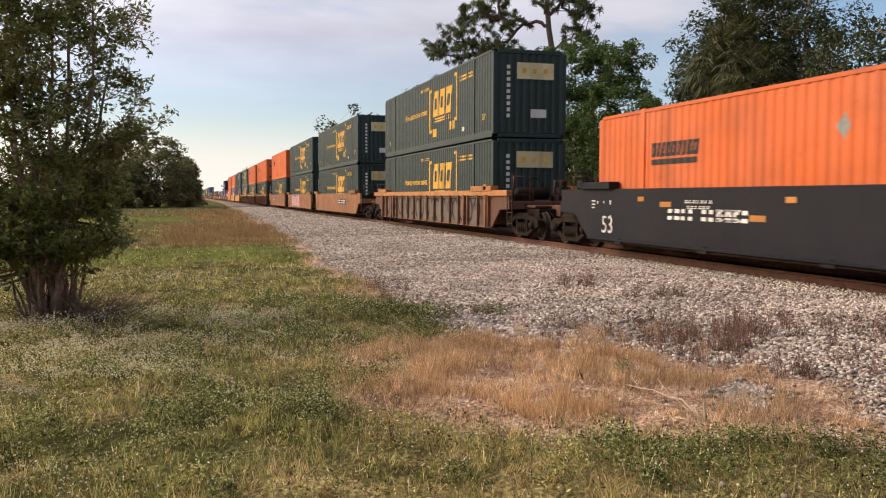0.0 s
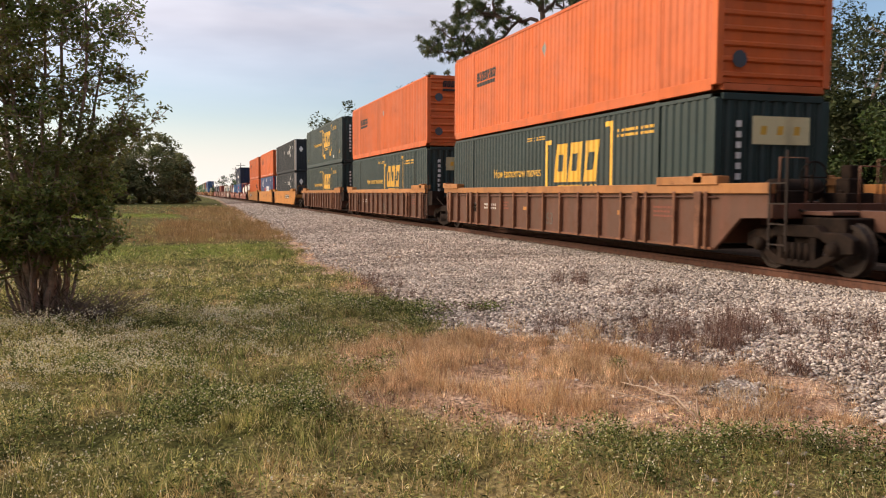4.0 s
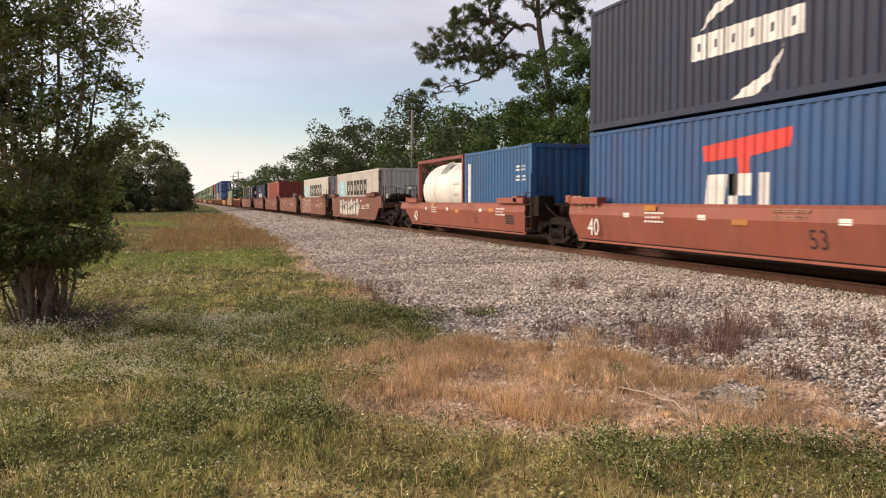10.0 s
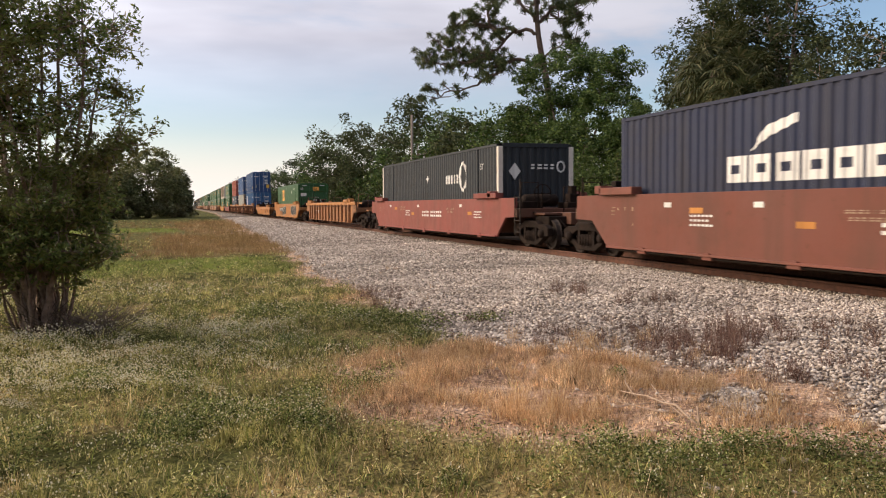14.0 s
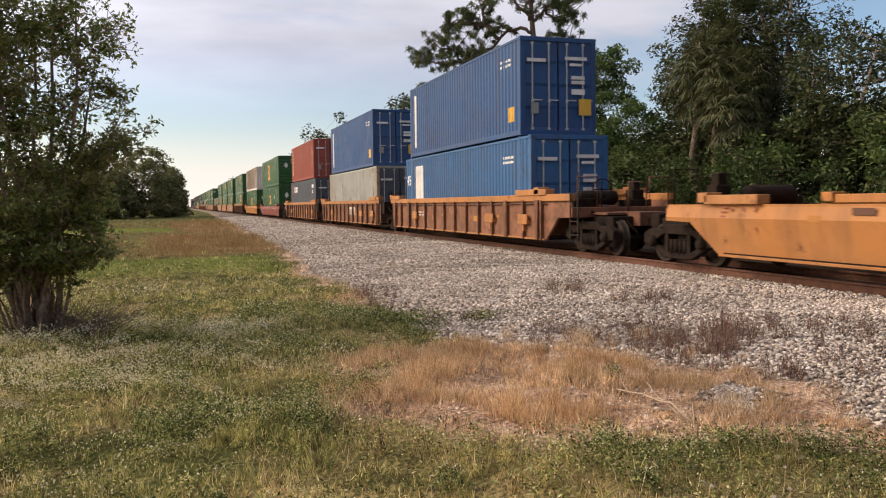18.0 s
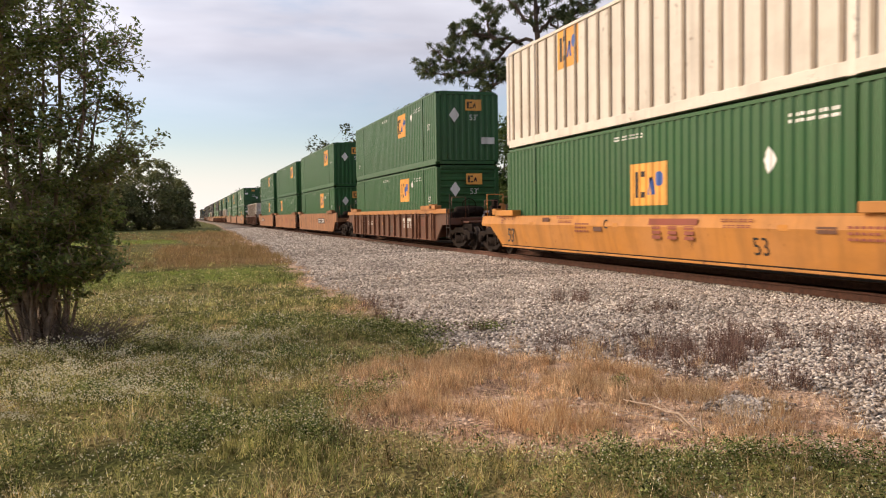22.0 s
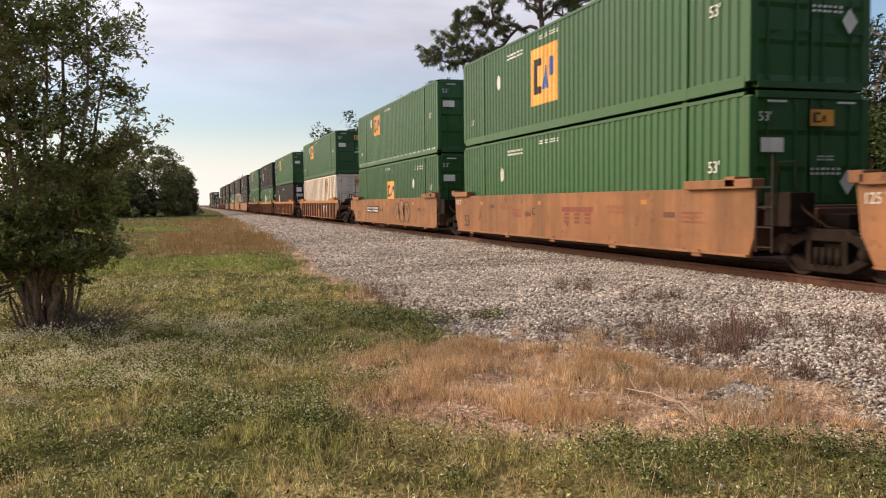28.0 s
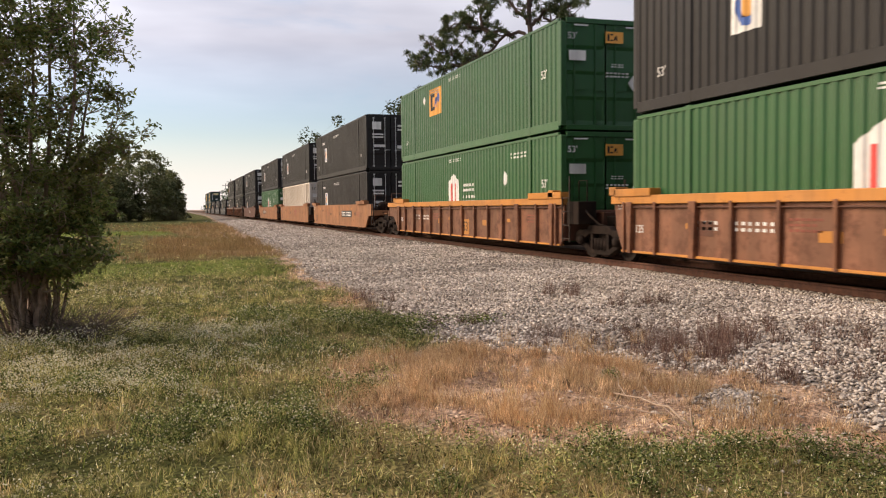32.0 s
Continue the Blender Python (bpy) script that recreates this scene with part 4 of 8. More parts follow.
class Box:
    """A container with its parts; near-side markings are added to it afterwards."""

    def __init__(self, u, floor, length, wide, paint_key, style, front, label, post=True, high=2.896, rear="upright", name="shipping_container"):
        self.length, self.wide, self.high, self.style, self.paint_key = length, wide, high, style, paint_key
        self.root = tagged(new(name), label, "container", "containers on the train")
        TRAIN.append((self.root, u, floor))
        k = (length, wide, high)
        mat, root = M[paint_key], self.root
        side = once(("side", k, style), side_mesh, length, high, style)
        part("side_panel", side, mat, root, "", pose(-wide / 2, 0, 0))
        part("side_panel", side, mat, root, "", pose(wide / 2, 0, 0, 0, 0, 180))
        for sign, kind in ((-1, front), (1, rear)):
            turn = 0 if sign < 0 else 180
            if kind == "doors":
                leaf = once(("door", wide, high), door_mesh, wide / 2 - 0.11, high)
                for s in (-1, 1):
                    at = pose(0, sign * (length / 2 - 0.035), 0.13, 0, 0, turn) @ pose(-(wide / 2 - 0.11) if s < 0 else 0.0, 0, 0)
                    door = part("door", leaf, mat, root, "", at)
                    rod = once(("rod", high), boxes_mesh, "rod", [(-0.016, -0.03, 0.04, 0.016, 0.0, high - 0.30), (-0.035, -0.045, 0.85, 0.035, 0.0, 0.92), (-0.015, -0.05, 0.9, 0.30, -0.03, 0.93), (-0.04, -0.04, high - 0.36, 0.04, 0.0, high - 0.29), (-0.04, -0.04, 0.04, 0.04, 0.0, 0.11)])
                    for a in (0.28, wide / 2 - 0.11 - 0.30):
                        part("lock_rod", rod, mat if paint_key in ("emp", "orange") else M["steel"], door, "", pose(a, 0, 0))
            else:
                me = once(("end", wide, high, kind), end_mesh, wide, high, kind)
                part("end_wall", me, mat, root, "", pose(0, sign * (length / 2 - 0.01), 0, 0, 0, turn))
        part("roof", once(("roof", length, wide), roof_mesh, length, wide), mat, root, "", pose(0, 0, high - 0.03))
        part("base", once(("base", length, wide), boxes_mesh, "base", [(-wide / 2 + 0.16, -length / 2 + 0.05, 0.03, wide / 2 - 0.16, length / 2 - 0.05, 0.14)]), mat, root)
        tall = 0.24 if wide > 2.5 else 0.155
        low = once(("low", length, tall), boxes_mesh, "bottom_rail", [(-0.008, -length / 2 + 0.15, 0.015, 0.06, length / 2 - 0.15, tall)], 0.006)
        top = once(("top", length), boxes_mesh, "top_rail", [(-0.008, -length / 2 + 0.15, 0, 0.06, length / 2 - 0.15, 0.075)], 0.006)
        for s in (0, 180):
            part("bottom_rail", low, mat, root, "", pose(0, 0, 0, 0, 0, s) @ pose(-wide / 2, 0, 0))
            part("top_rail", top, mat, root, "", pose(0, 0, 0, 0, 0, s) @ pose(-wide / 2, 0, high - 0.095))
        beam = once(("beam", wide), boxes_mesh, "end_beam", [(-wide / 2 + 0.16, -0.008, 0, wide / 2 - 0.16, 0.07, 0.13)], 0.006)
        for s in (0, 180):
            for z in (0.01, high - 0.135):
                part("end_beam", beam, mat, root, "", pose(0, 0, 0, 0, 0, s) @ pose(0, -length / 2, z))
        corner = once(("corner", high), boxes_mesh, "corner_post", [(-0.01, -0.01, 0.11, 0.15, 0.15, high - 0.11)], 0.012)
        cast = once(("cast",), boxes_mesh, "corner_casting", [(-0.014, -0.014, 0, 0.16, 0.165, 0.118)], 0.012)
        self.posts = []
        for sx in (-1, 1):
            for sy in (-1, 1):
                at = pose(sx * wide / 2, sy * length / 2, 0) @ Matrix.Diagonal((-sx, -sy, 1, 1))
                self.posts.append(part("corner_post", corner, mat, root, "", at))
                if not post:
                    part("corner_casting", cast, mat, root, "", at)
                    part("corner_casting", cast, mat, root, "", at @ pose(0, 0, high - 0.118))
        # side posts coloured darker than the panels to stand for their shaded flanks
        if style == "post":
            side_post = once(("side_post", high), boxes_mesh, "side_post", [(-0.006, -0.055, 0.15, 0.032, 0.055, high - 0.10)], 0.004)
            half = length / 2 - 0.16
            n = round(2 * half / 0.61)
            for i in range(n):
                part("side_post", side_post, M["tan"], root, "", pose(-wide / 2, -half + 2 * half / n * (i + 0.49), 0))
        if post:
            lift = once(("lift", high), boxes_mesh, "lifting_post", [(-0.012, -0.085, 0.0, 0.05, 0.085, high)], 0.008)
            for sx in (-1, 1):
                for sy in (-1, 1):
                    part("lifting_post", lift, mat, root, "", pose(sx * wide / 2, sy * 6.02, 0) @ Matrix.Diagonal((-sx, 1, 1, 1)))

    def mark(self, key, polys, mat, back, z, name="marking", label="", lift=0.0):
        """Shapes on the near side; back: metres from the rear end."""
        y = self.length / 2 - back
        me = once(("decal", key, self.length, self.style, round(back, 3), round(z, 3)), decal_mesh, key, polys, self.length, self.style, y, z)
        ob = part(name, me, M[mat], self.root, label, pose(-self.wide / 2 - lift, 0, 0))
        return tagged(ob, kind="stuff" if len(polys) > 1 else "")

    def end_mark(self, key, polys, mat, x, z, name="marking", label="", lift=0.0):
        me = once(("flat", key), flat_mesh, key, polys)
        ob = part(name, me, M[mat], self.root, label, pose(x, -self.length / 2 - 0.014 - lift, z, 0, 0, 90))
        return tagged(ob, kind="stuff" if len(polys) > 1 else "")

    def text(self, text, size, mat, back, z, name="lettering"):
        return word(text, size, M[mat], self.root, -self.wide / 2 - 0.006, self.length / 2 - back, z, name)

    def end_text(self, text, size, mat, x, z):
        return word(text, size, M[mat], self.root, x, -self.length / 2 - 0.016, z, "lettering", True)


W53, W40 = 2.591, 2.438


def csx_box(u, floor, upper, seed):
    b = Box(u, floor, 16.154, W53, "csx", "ridge", "upright", "dark green ridged steel container with yellow emblem")
    b.mark("brackets", BRACKETS, "yellow", 10.2, 1.62, "emblem_bracket")
    b.mark("blocks", [[(a * 1.18, c * 1.10) for a, c in p] for p in BLOCKS], "yellow", 10.2, 1.78, "emblem")
    b.mark("slits", [[(a * 1.18, c * 1.10) for a, c in p] for p in SLITS], "csx", 10.2, 1.78, "emblem_slit", lift=0.003)
    b.mark("under", bars(9, 2.3, 0.16, 0.25, 3), "yellow", 10.3, 1.12, "emblem_line")
    b.mark("feet", SMALL_BLOCKS, "yellow", 10.25, 0.62, "emblem_foot")
    b.text("How tomorrow moves", 0.40, "yellow", 6.1, 1.58, "slogan")
    b.mark("serial", bars(8, 1.7, 0.18, 0.3, 5), "yellow", 13.15, 2.37, "serial_marking")
    b.mark("serial2", bars(6, 1.3, 0.10, 0.3, 6), "yellow", 7.6, 2.52, "warning_marking")
    b.text("53'", 0.30, "yellow", 15.2, 0.72, "size_numeral")
    b.text("53'", 0.24, "yellow", 1.1, 0.62, "size_numeral")
    b.mark("tag", [rect(-0.13, -0.08, 0.13, 0.08)], "mark_white", 12.9, 0.50, "tag")
    b.end_mark("endpanel", [rect(-0.66, -0.27, 0.66, 0.27)], "pale_yellow", 0.18, 2.20, "emblem_panel")
    b.end_mark("endblocks", [[(a * 0.52, c * 0.42) for a, c in p] for p in SLITS], "yellow", 0.18, 2.20, "emblem", lift=0.003)
    b.end_mark("endserial", [rect(-0.06, -0.10 + 0.2 * i, 0.06, 0.02 + 0.2 * i) for i in range(9)], "mark_white", -0.78, 0.75, "serial_marking")
    if upper:
        b.end_mark("endtag", [rect(-0.28, -0.14, 0.28, 0.14)], "mark_white", 0.30, 0.80, "tag")
    return b


def orange_box(u, floor, logo=3.3, dashes=False, doors=False):
    b = Box(u, floor, 16.154, W53, "orange", "shallow", "doors" if doors else "level", "bright orange container with double doors" if doors else "bright orange container with ribbed end", rear="level" if doors else "doors")
    b.mark("sch", open_blocks(9, 1.8, 0.30, 0.075, 0.14, 0.05), "mark_black", logo, 1.96, "emblem")
    b.mark("sch2", [rect(-0.9, -0.06, 0.85, 0.06)], "mark_black", logo, 1.70, "emblem_line")
    b.mark("round", diamond(0.22), "grey", 8.1, 2.05, "placard")
    if dashes:
        b.mark("dash", [rect(0.75 * i, -0.035, 0.75 * i + 0.33, 0.035) for i in range(21)], "mark_white", 0.4, 0.20, "reflective_tape", lift=0.012)
    b.end_mark("schend", open_blocks(9, 1.6, 0.26, 0.065, 0.14, 0.04) + [rect(-0.8, -0.30, 0.75, -0.20)], "mark_black", 0.15, 2.30 if doors else 2.55, "emblem", lift=0.03 if doors else 0.0)
    disc = [[(0.17 * math.cos(a * 0.7), 0.17 * math.sin(a * 0.7)) for a in range(9)]]
    for z in (2.0, 0.6):
        b.end_mark("disc1", disc, "seaco", -0.80, z, "placard", lift=0.03 if doors else 0.0)
    return b


# how the square emblem sits on a side: half width, half height, height, places of placard, serial and size
KIND_A = (0.74, 0.51, 2.06, 12.34, 2.26)
KIND_B = (0.74, 0.46, 1.54, 12.2, 1.80)
KIND_C = (0.88, 0.80, 1.55, 12.2, 1.80)
BAR_SHAPE = [rect(-0.78, -0.62, -0.54, 0.62), rect(-0.46, 0.36, -0.16, 0.62), rect(-0.46, -0.62, -0.16, -0.36)]
WAVE_SHAPE = [[(-0.10, -0.50), (0.04, -0.50), (0.24, 0.30), (0.10, 0.30)], [(0.10, 0.30), (0.24, 0.30), (0.34, -0.50), (0.20, -0.50)]]
DISC_SHAPE = [[(0.58 + 0.22 * math.cos(t * math.pi / 5), 0.22 + 0.34 * math.sin(t * math.pi / 5)) for t in range(10)]]


def emp_box(u, floor, key="emp", logo=8.0, look_kind=KIND_B, front="upright", placard=None, hub=None, style="ridge", dashes=False):
    words = {"emp": "green ridged steel container with square orange emblem", "white": "white panelled container with square orange emblem"}
    if hub:
        words["emp"] = "green ridged steel container with white house-shaped emblem"
    b = Box(u, floor, 16.154, W53, key, style, front, words[key])
    hw, hh, z, pb, pz = look_kind
    if hub:
        b.mark("hub", [[(-0.62, -0.52), (0.62, -0.52), (0.62, 0.25), (0.0, 0.58), (-0.62, 0.25)]], "mark_white", hub, 1.58, "emblem_panel")
        b.mark("hubl", [rect(-0.30, -0.42, -0.14, 0.22), rect(0.14, -0.42, 0.30, 0.22)], "mark_red", hub, 1.58, "emblem_bar", lift=0.003)
        b.mark("hubw", bars(4, 1.2, 0.26, 0.25, 12) + [[(a, c - 0.40) for a, c in p] for p in bars(5, 1.4, 0.26, 0.25, 13)], "mark_white", hub + 1.7, 1.62, "emblem_line")
    elif logo:
        b.mark("emp%g%g" % (hw, hh), [rect(-hw, -hh, hw, hh)], "logo_orange", logo, z, "emblem_panel")
        for nm, shapes, mat in (("bar", BAR_SHAPE, "mark_black"), ("wave", WAVE_SHAPE, "mark_blue"), ("disc", DISC_SHAPE, "mark_blue")):
            b.mark("%s%g%g" % (nm, hw, hh), [[(a * hw, c * hh) for a, c in p] for p in shapes], mat, logo, z, "emblem_shape", lift=0.003)
    if key == "emp":
        b.mark("dia", diamond(0.24), "mark_white", placard or pb, pz, "placard")
        b.mark("ser", bars(9, 1.2, 0.16, 0.3, 14), "mark_white", 13.3 if not placard else 4.9, 2.45, "serial_marking")
        b.mark("ser2", bars(8, 1.3, 0.10, 0.3, 15), "mark_white", 7.4, 2.62, "warning_marking")
        b.text("53'", 0.32, "mark_white", 15.1, 1.55, "size_numeral")
        b.text("53'", 0.24, "mark_white", 1.0, 0.75, "size_numeral")
    if dashes:
        b.mark("dash", [rect(0.75 * i, -0.035, 0.75 * i + 0.33, 0.035) for i in range(21)], "mark_white", 0.4, 0.20, "reflective_tape", lift=0.012)
    if front == "doors":
        b.end_mark("empend", [rect(-0.26, -0.15, 0.26, 0.15)], "logo_orange", 0.22, 2.42, "emblem_panel", lift=0.03)
        b.end_mark("empend4", [[(a * 0.26, c * 0.15) for a, c in p] for p in BAR_SHAPE + WAVE_SHAPE], "mark_black", 0.22, 2.42, "emblem_shape", lift=0.033)
        b.end_mark("dia2", diamond(0.24), "mark_white", 0.80, 1.25, "placard", lift=0.03)
        b.end_mark("tagr", [rect(-0.24, -0.13, 0.24, 0.13)], "mark_white", -0.85, 1.92, "tag", lift=0.03)
        b.end_mark("numr", bars(6, 0.7, 0.13, 0.3, 61) + [[(a, c + 0.24) for a, c in p] for p in bars(4, 0.4, 0.09, 0.3, 62)], "mark_white", 0.32, 1.45, "serial_marking", lift=0.03)
        for x in (-0.75, 0.75):
            b.end_mark("strip", [rect(-0.2, -0.02, 0.2, 0.02)], "mark_white", x, 2.70, "reflective_tape", lift=0.03)
        b.end_text("53'", 0.24, "mark_white" if key == "emp" else "mark_black", -0.98, 2.42)
    else:
        b.end_mark("empend2", [rect(-0.34, -0.22, 0.34, 0.22)], "logo_orange", 0.25, 2.35, "emblem_panel")
        b.end_mark("empend3", [[(a * 0.34, c * 0.22) for a, c in p] for p in BAR_SHAPE + WAVE_SHAPE], "mark_black", 0.25, 2.35, "emblem_shape", lift=0.003)
        b.end_mark("dia3", diamond(0.30), "mark_white", -0.55, 1.95, "placard")
        b.end_mark("tagw", [rect(-0.28, -0.13, 0.28, 0.13)], "mark_white", 0.85, 0.95, "tag")
        b.end_text("53'", 0.32, "mark_white" if key == "emp" else "mark_black", 0.25, 1.85)
    return b


def black_box(u, floor, front="doors"):
    b = Box(u, floor, 16.154, W53, "black", "ridge", front, "black ridged steel container with small white emblem")
    b.mark("pcard", [rect(-0.42, -0.45, 0.42, 0.45)], "mark_white", 3.8, 1.50, "emblem_panel")
    b.mark("pcl", ring(0, 0.02, 0.32, 0.38, 0.16, 60, 300, 9), "mark_blue", 3.8, 1.50, "emblem_shape", lift=0.003)
    b.mark("pcl2", [rect(-0.12, -0.2, 0.10, 0.25)], "logo_orange", 3.8, 1.50, "emblem_shape", lift=0.003)
    b.mark("bser", bars(10, 1.7, 0.13, 0.3, 16), "mark_white", 7.4, 2.45, "warning_marking")
    b.mark("bser2", bars(6, 0.9, 0.14, 0.3, 17), "mark_white", 2.9, 2.30, "serial_marking")
    b.text("53'", 0.28, "mark_white", 1.1, 0.75, "size_numeral")
    b.text("53'", 0.28, "mark_white", 14.9, 0.8, "size_numeral")
    for x, z, w, h in ((-0.75, 2.3, 0.24, 0.20), (-0.70, 1.85, 0.30, 0.04), (-0.70, 1.70, 0.30, 0.04), (0.65, 2.3, 0.28, 0.05), (0.65, 2.1, 0.28, 0.05), (0.6, 1.2, 0.26, 0.08), (-0.6, 1.25, 0.30, 0.07)):
        b.end_mark(("bb", w, h), [rect(-w, -h, w, h)], "mark_white", x, z, "tag", lift=0.03)
    return b


def umax_box(u, floor):
    b = Box(u, floor, 16.154, W53, "umax", "ridge", "upright", "dark slate container with white end posts")
    for p in b.posts:
        p.material_slots[0].material = M["white"]
        p["label"] = "rust-streaked white corner post"
    b.mark("um", open_blocks(5, 1.5, 0.32, 0.08, 0.25), "mark_white", 11.3, 1.88, "emblem")
    b.mark("umd", [[(1.25 + a, c) for a, c in p] for p in ring(0, 0, 0.42, 0.55, 0.12, 0, 360, 8)], "mark_white", 11.3, 1.95, "emblem_ring")
    b.mark("umt", diamond(0.22), "mark_white", 8.0, 2.0, "placard")
    b.text("53'", 0.28, "mark_white", 14.6, 2.2, "size_numeral")
    b.end_mark("ume", bars(4, 0.9, 0.16, 0.25, 18), "mark_white", 0.25, 2.15, "emblem")
    b.end_mark("ume2", ring(0, 0, 0.16, 0.2, 0.06, 0, 360, 8), "mark_white", 0.85, 2.15, "emblem_ring")
    b.end_mark("dia4", diamond(0.28), "mark_white", -0.75, 2.0, "placard")
    return b


def stack_box(u, floor):
    b = Box(u, floor, 16.154, W53, "steel_blue", "ridge", "upright", "faded blue container with red end posts")
    for p in b.posts[:2]:
        p.material_slots[0].material = M["mark_red"]
        p["label"] = "red corner post"
    b.mark("stk", open_blocks(5, 1.9, 0.46, 0.13, 0.16), "mark_red", 6.35, 1.35, "emblem")
    b.mark("stk2", open_blocks(9, 3.9, 0.58, 0.14, 0.16), "mark_white", 9.4, 1.45, "emblem")
    b.mark("stk3", diamond(0.42), "mark_white", 2.8, 2.1, "placard")
    b.mark("stk4", [rect(-0.6, -0.35 + 0.16 * i, 0.6, -0.28 + 0.16 * i) for i in range(6)], "mark_white", 3.5, 2.1, "emblem_line")
    b.mark("stk5", [rect(-0.22, -0.18, 0.22, 0.18)], "mark_white", 8.3, 2.5, "tag")
    b.mark("stk6", bars(2, 1.3, 0.14, 0.2, 25), "mark_white", 13.4, 2.5, "tag")
    b.text("53", 0.46, "mark_white", 15.2, 2.05, "size_numeral")
    return b


def cma_box(u, floor, front="doors", length=12.192, swoosh=True):
    b = Box(u, floor, length, W40, "navy", "ridge", front, "navy blue ridged container with white emblem", post=False)
    wide, z = (3.4, 1.15) if swoosh else (4.3, 1.43)
    b.mark("cma%g" % wide, open_blocks(6, wide * 0.95, 0.48, 0.16, 0.16), "mark_white", 5.95, z + 0.12, "emblem")
    b.mark("cmas", [[(-0.6, 0.0), (-0.15, 0.22), (0.6, 0.42), (0.6, 0.58), (-0.2, 0.42)]], "mark_white", 5.2, z + 0.42, "emblem_curve")
    if swoosh:
        b.mark("cmas2", [[(-0.75, -0.42), (-0.1, -0.40), (0.4, -0.15), (0.75, 0.42), (0.3, 0.0), (-0.4, -0.22)]], "mark_white", 6.3, 0.52, "emblem_curve")
    b.end_mark("tag5", [rect(-0.16, -0.12, 0.16, 0.12)], "yellow", 0.75, 0.55, "tag")
    b.end_mark("line", [rect(-0.03, -0.9, 0.03, 0.9)], "mark_white", 0.70, 1.8, "stripe")
    return b


def plain_box(u, floor, length, key, label, front="doors", extra="", high=2.896):
    b = Box(u, floor, length, W40, key, "ridge", front, label, post=False, high=high)
    if length > 12.5:
        lift = once(("lift", b.high), boxes_mesh, "lifting_post", [(-0.012, -0.085, 0.0, 0.05, 0.085, b.high)], 0.008)
        for sy in (-1, 1):
            part("lifting_post", lift, M["seaco" if key == "seaco" else key], b.root, "", pose(-W40 / 2, sy * 6.02, 0))
    if key == "grey":
        for o in b.root.children:
            if o.name.split(".")[0] == "door":
                o.material_slots[0].material = M["seaco"]
                o["label"] = "dark slate door"
            if o.name.split(".")[0] in ("corner_post", "lifting_post"):
                o.material_slots[0].material = M["rusty_cream"]
                o["label"] = "rust-stained post"
    if extra == "stripe":
        b.mark("wst", [rect(-0.14, -1.08, 0.14, 1.08)], "mark_white", 0.67, 1.46, "stripe")
        b.mark("yel", [rect(-0.24, -0.22, 0.24, 0.22)], "yellow", length - 0.72, 0.67, "tag")
        b.mark("cod", bars(4, 0.9, 0.22, 0.3, 22), "mark_white", length - 1.2, 2.25, "serial_marking")
    if extra == "forty_five":
        b.text("45", 0.62, "mark_white", 0.42, 1.93, "size_numeral")
        b.mark("wpan", [rect(-0.6, -0.72, 0.6, 0.72)], "mark_white", 2.0, 1.80, "panel")
        b.mark("cod", bars(4, 0.9, 0.22, 0.3, 22), "mark_white", length - 1.8, 2.25, "serial_marking")
    if extra == "seaco":
        b.mark("sea", ring(-0.9, 0, 0.38, 0.38, 0.14, 0, 360, 10), "mark_red", 2.35, 2.23, "emblem_ring")
        b.mark("sea2", open_blocks(5, 2.2, 0.45, 0.12, 0.2), "mark_white", 3.2, 2.23, "emblem")
        b.mark("seat", [rect(-0.35, -0.12, 0.35, 0.12)], "mark_white", 12.2, 2.36, "tag")
        b.mark("seat2", [rect(-0.18, -0.12, 0.18, 0.12)], "mark_white", 12.2, 1.95, "tag")
    if extra == "side_code":
        b.mark("col", [rect(-0.09, -0.12 + 0.32 * i, 0.09, 0.08 + 0.32 * i) for i in range(-3, 5)], "mark_white", 0.70, 1.65, "serial_marking")
        b.mark("col2", [rect(-0.05, -0.10 + 0.28 * i, 0.05, 0.06 + 0.28 * i) for i in range(-3, 5)], "mark_white", length - 0.75, 1.5, "serial_marking")
        b.mark("ytag", [rect(-0.14, -0.12, 0.14, 0.12)], "yellow", length - 0.75, 1.9, "tag")
    if front == "doors":
        for x, z, w, h, m in ((-0.72, 2.20, 0.30, 0.05, "mark_white"), (0.55, 2.28, 0.36, 0.05, "mark_white"), (0.55, 2.10, 0.20, 0.04, "mark_white"), (0.62, 1.72, 0.22, 0.05, "mark_white"), (0.62, 1.58, 0.22, 0.05, "mark_white"), (0.62, 1.30, 0.22, 0.08, "mark_white"), (0.85, 0.85, 0.20, 0.24, "yellow"), (-0.78, 0.80, 0.12, 0.16, "grey")):
            b.end_mark(("db", w, h), [rect(-w, -h, w, h)], m, x, z, "tag", lift=0.025)
    return b


def maersk_box(u, floor):
    b = Box(u, floor, 12.192, W40, "cream", "shallow", "upright", "pale grey container with black emblem and rusty edges", post=False, high=2.591)
    for p in b.posts:
        p.material_slots[0].material = M["rusty_cream"]
        p["label"] = "rust-stained corner post"
    b.mark("mk", open_blocks(6, 5.9, 0.85, 0.25, 0.20), "mark_black", 6.4, 1.66, "emblem")
    b.mark("mkp", [rect(-0.84, -0.47, 0.84, 0.47)], "pale_blue", 1.72, 1.60, "emblem_panel")
    star = [[(0.1 * math.cos(t), 0.1 * math.sin(t)), (0.48 * math.cos(t + 0.45), 0.55 * math.sin(t + 0.45)), (0.1 * math.cos(t + 0.9), 0.1 * math.sin(t + 0.9))] for t in [i * 0.9 for i in range(7)]]
    b.mark("mkst", [[(a * 1.3, c * 0.85) for a, c in p] for p in star], "mark_white", 1.72, 1.60, "emblem_star", lift=0.003)
    return b


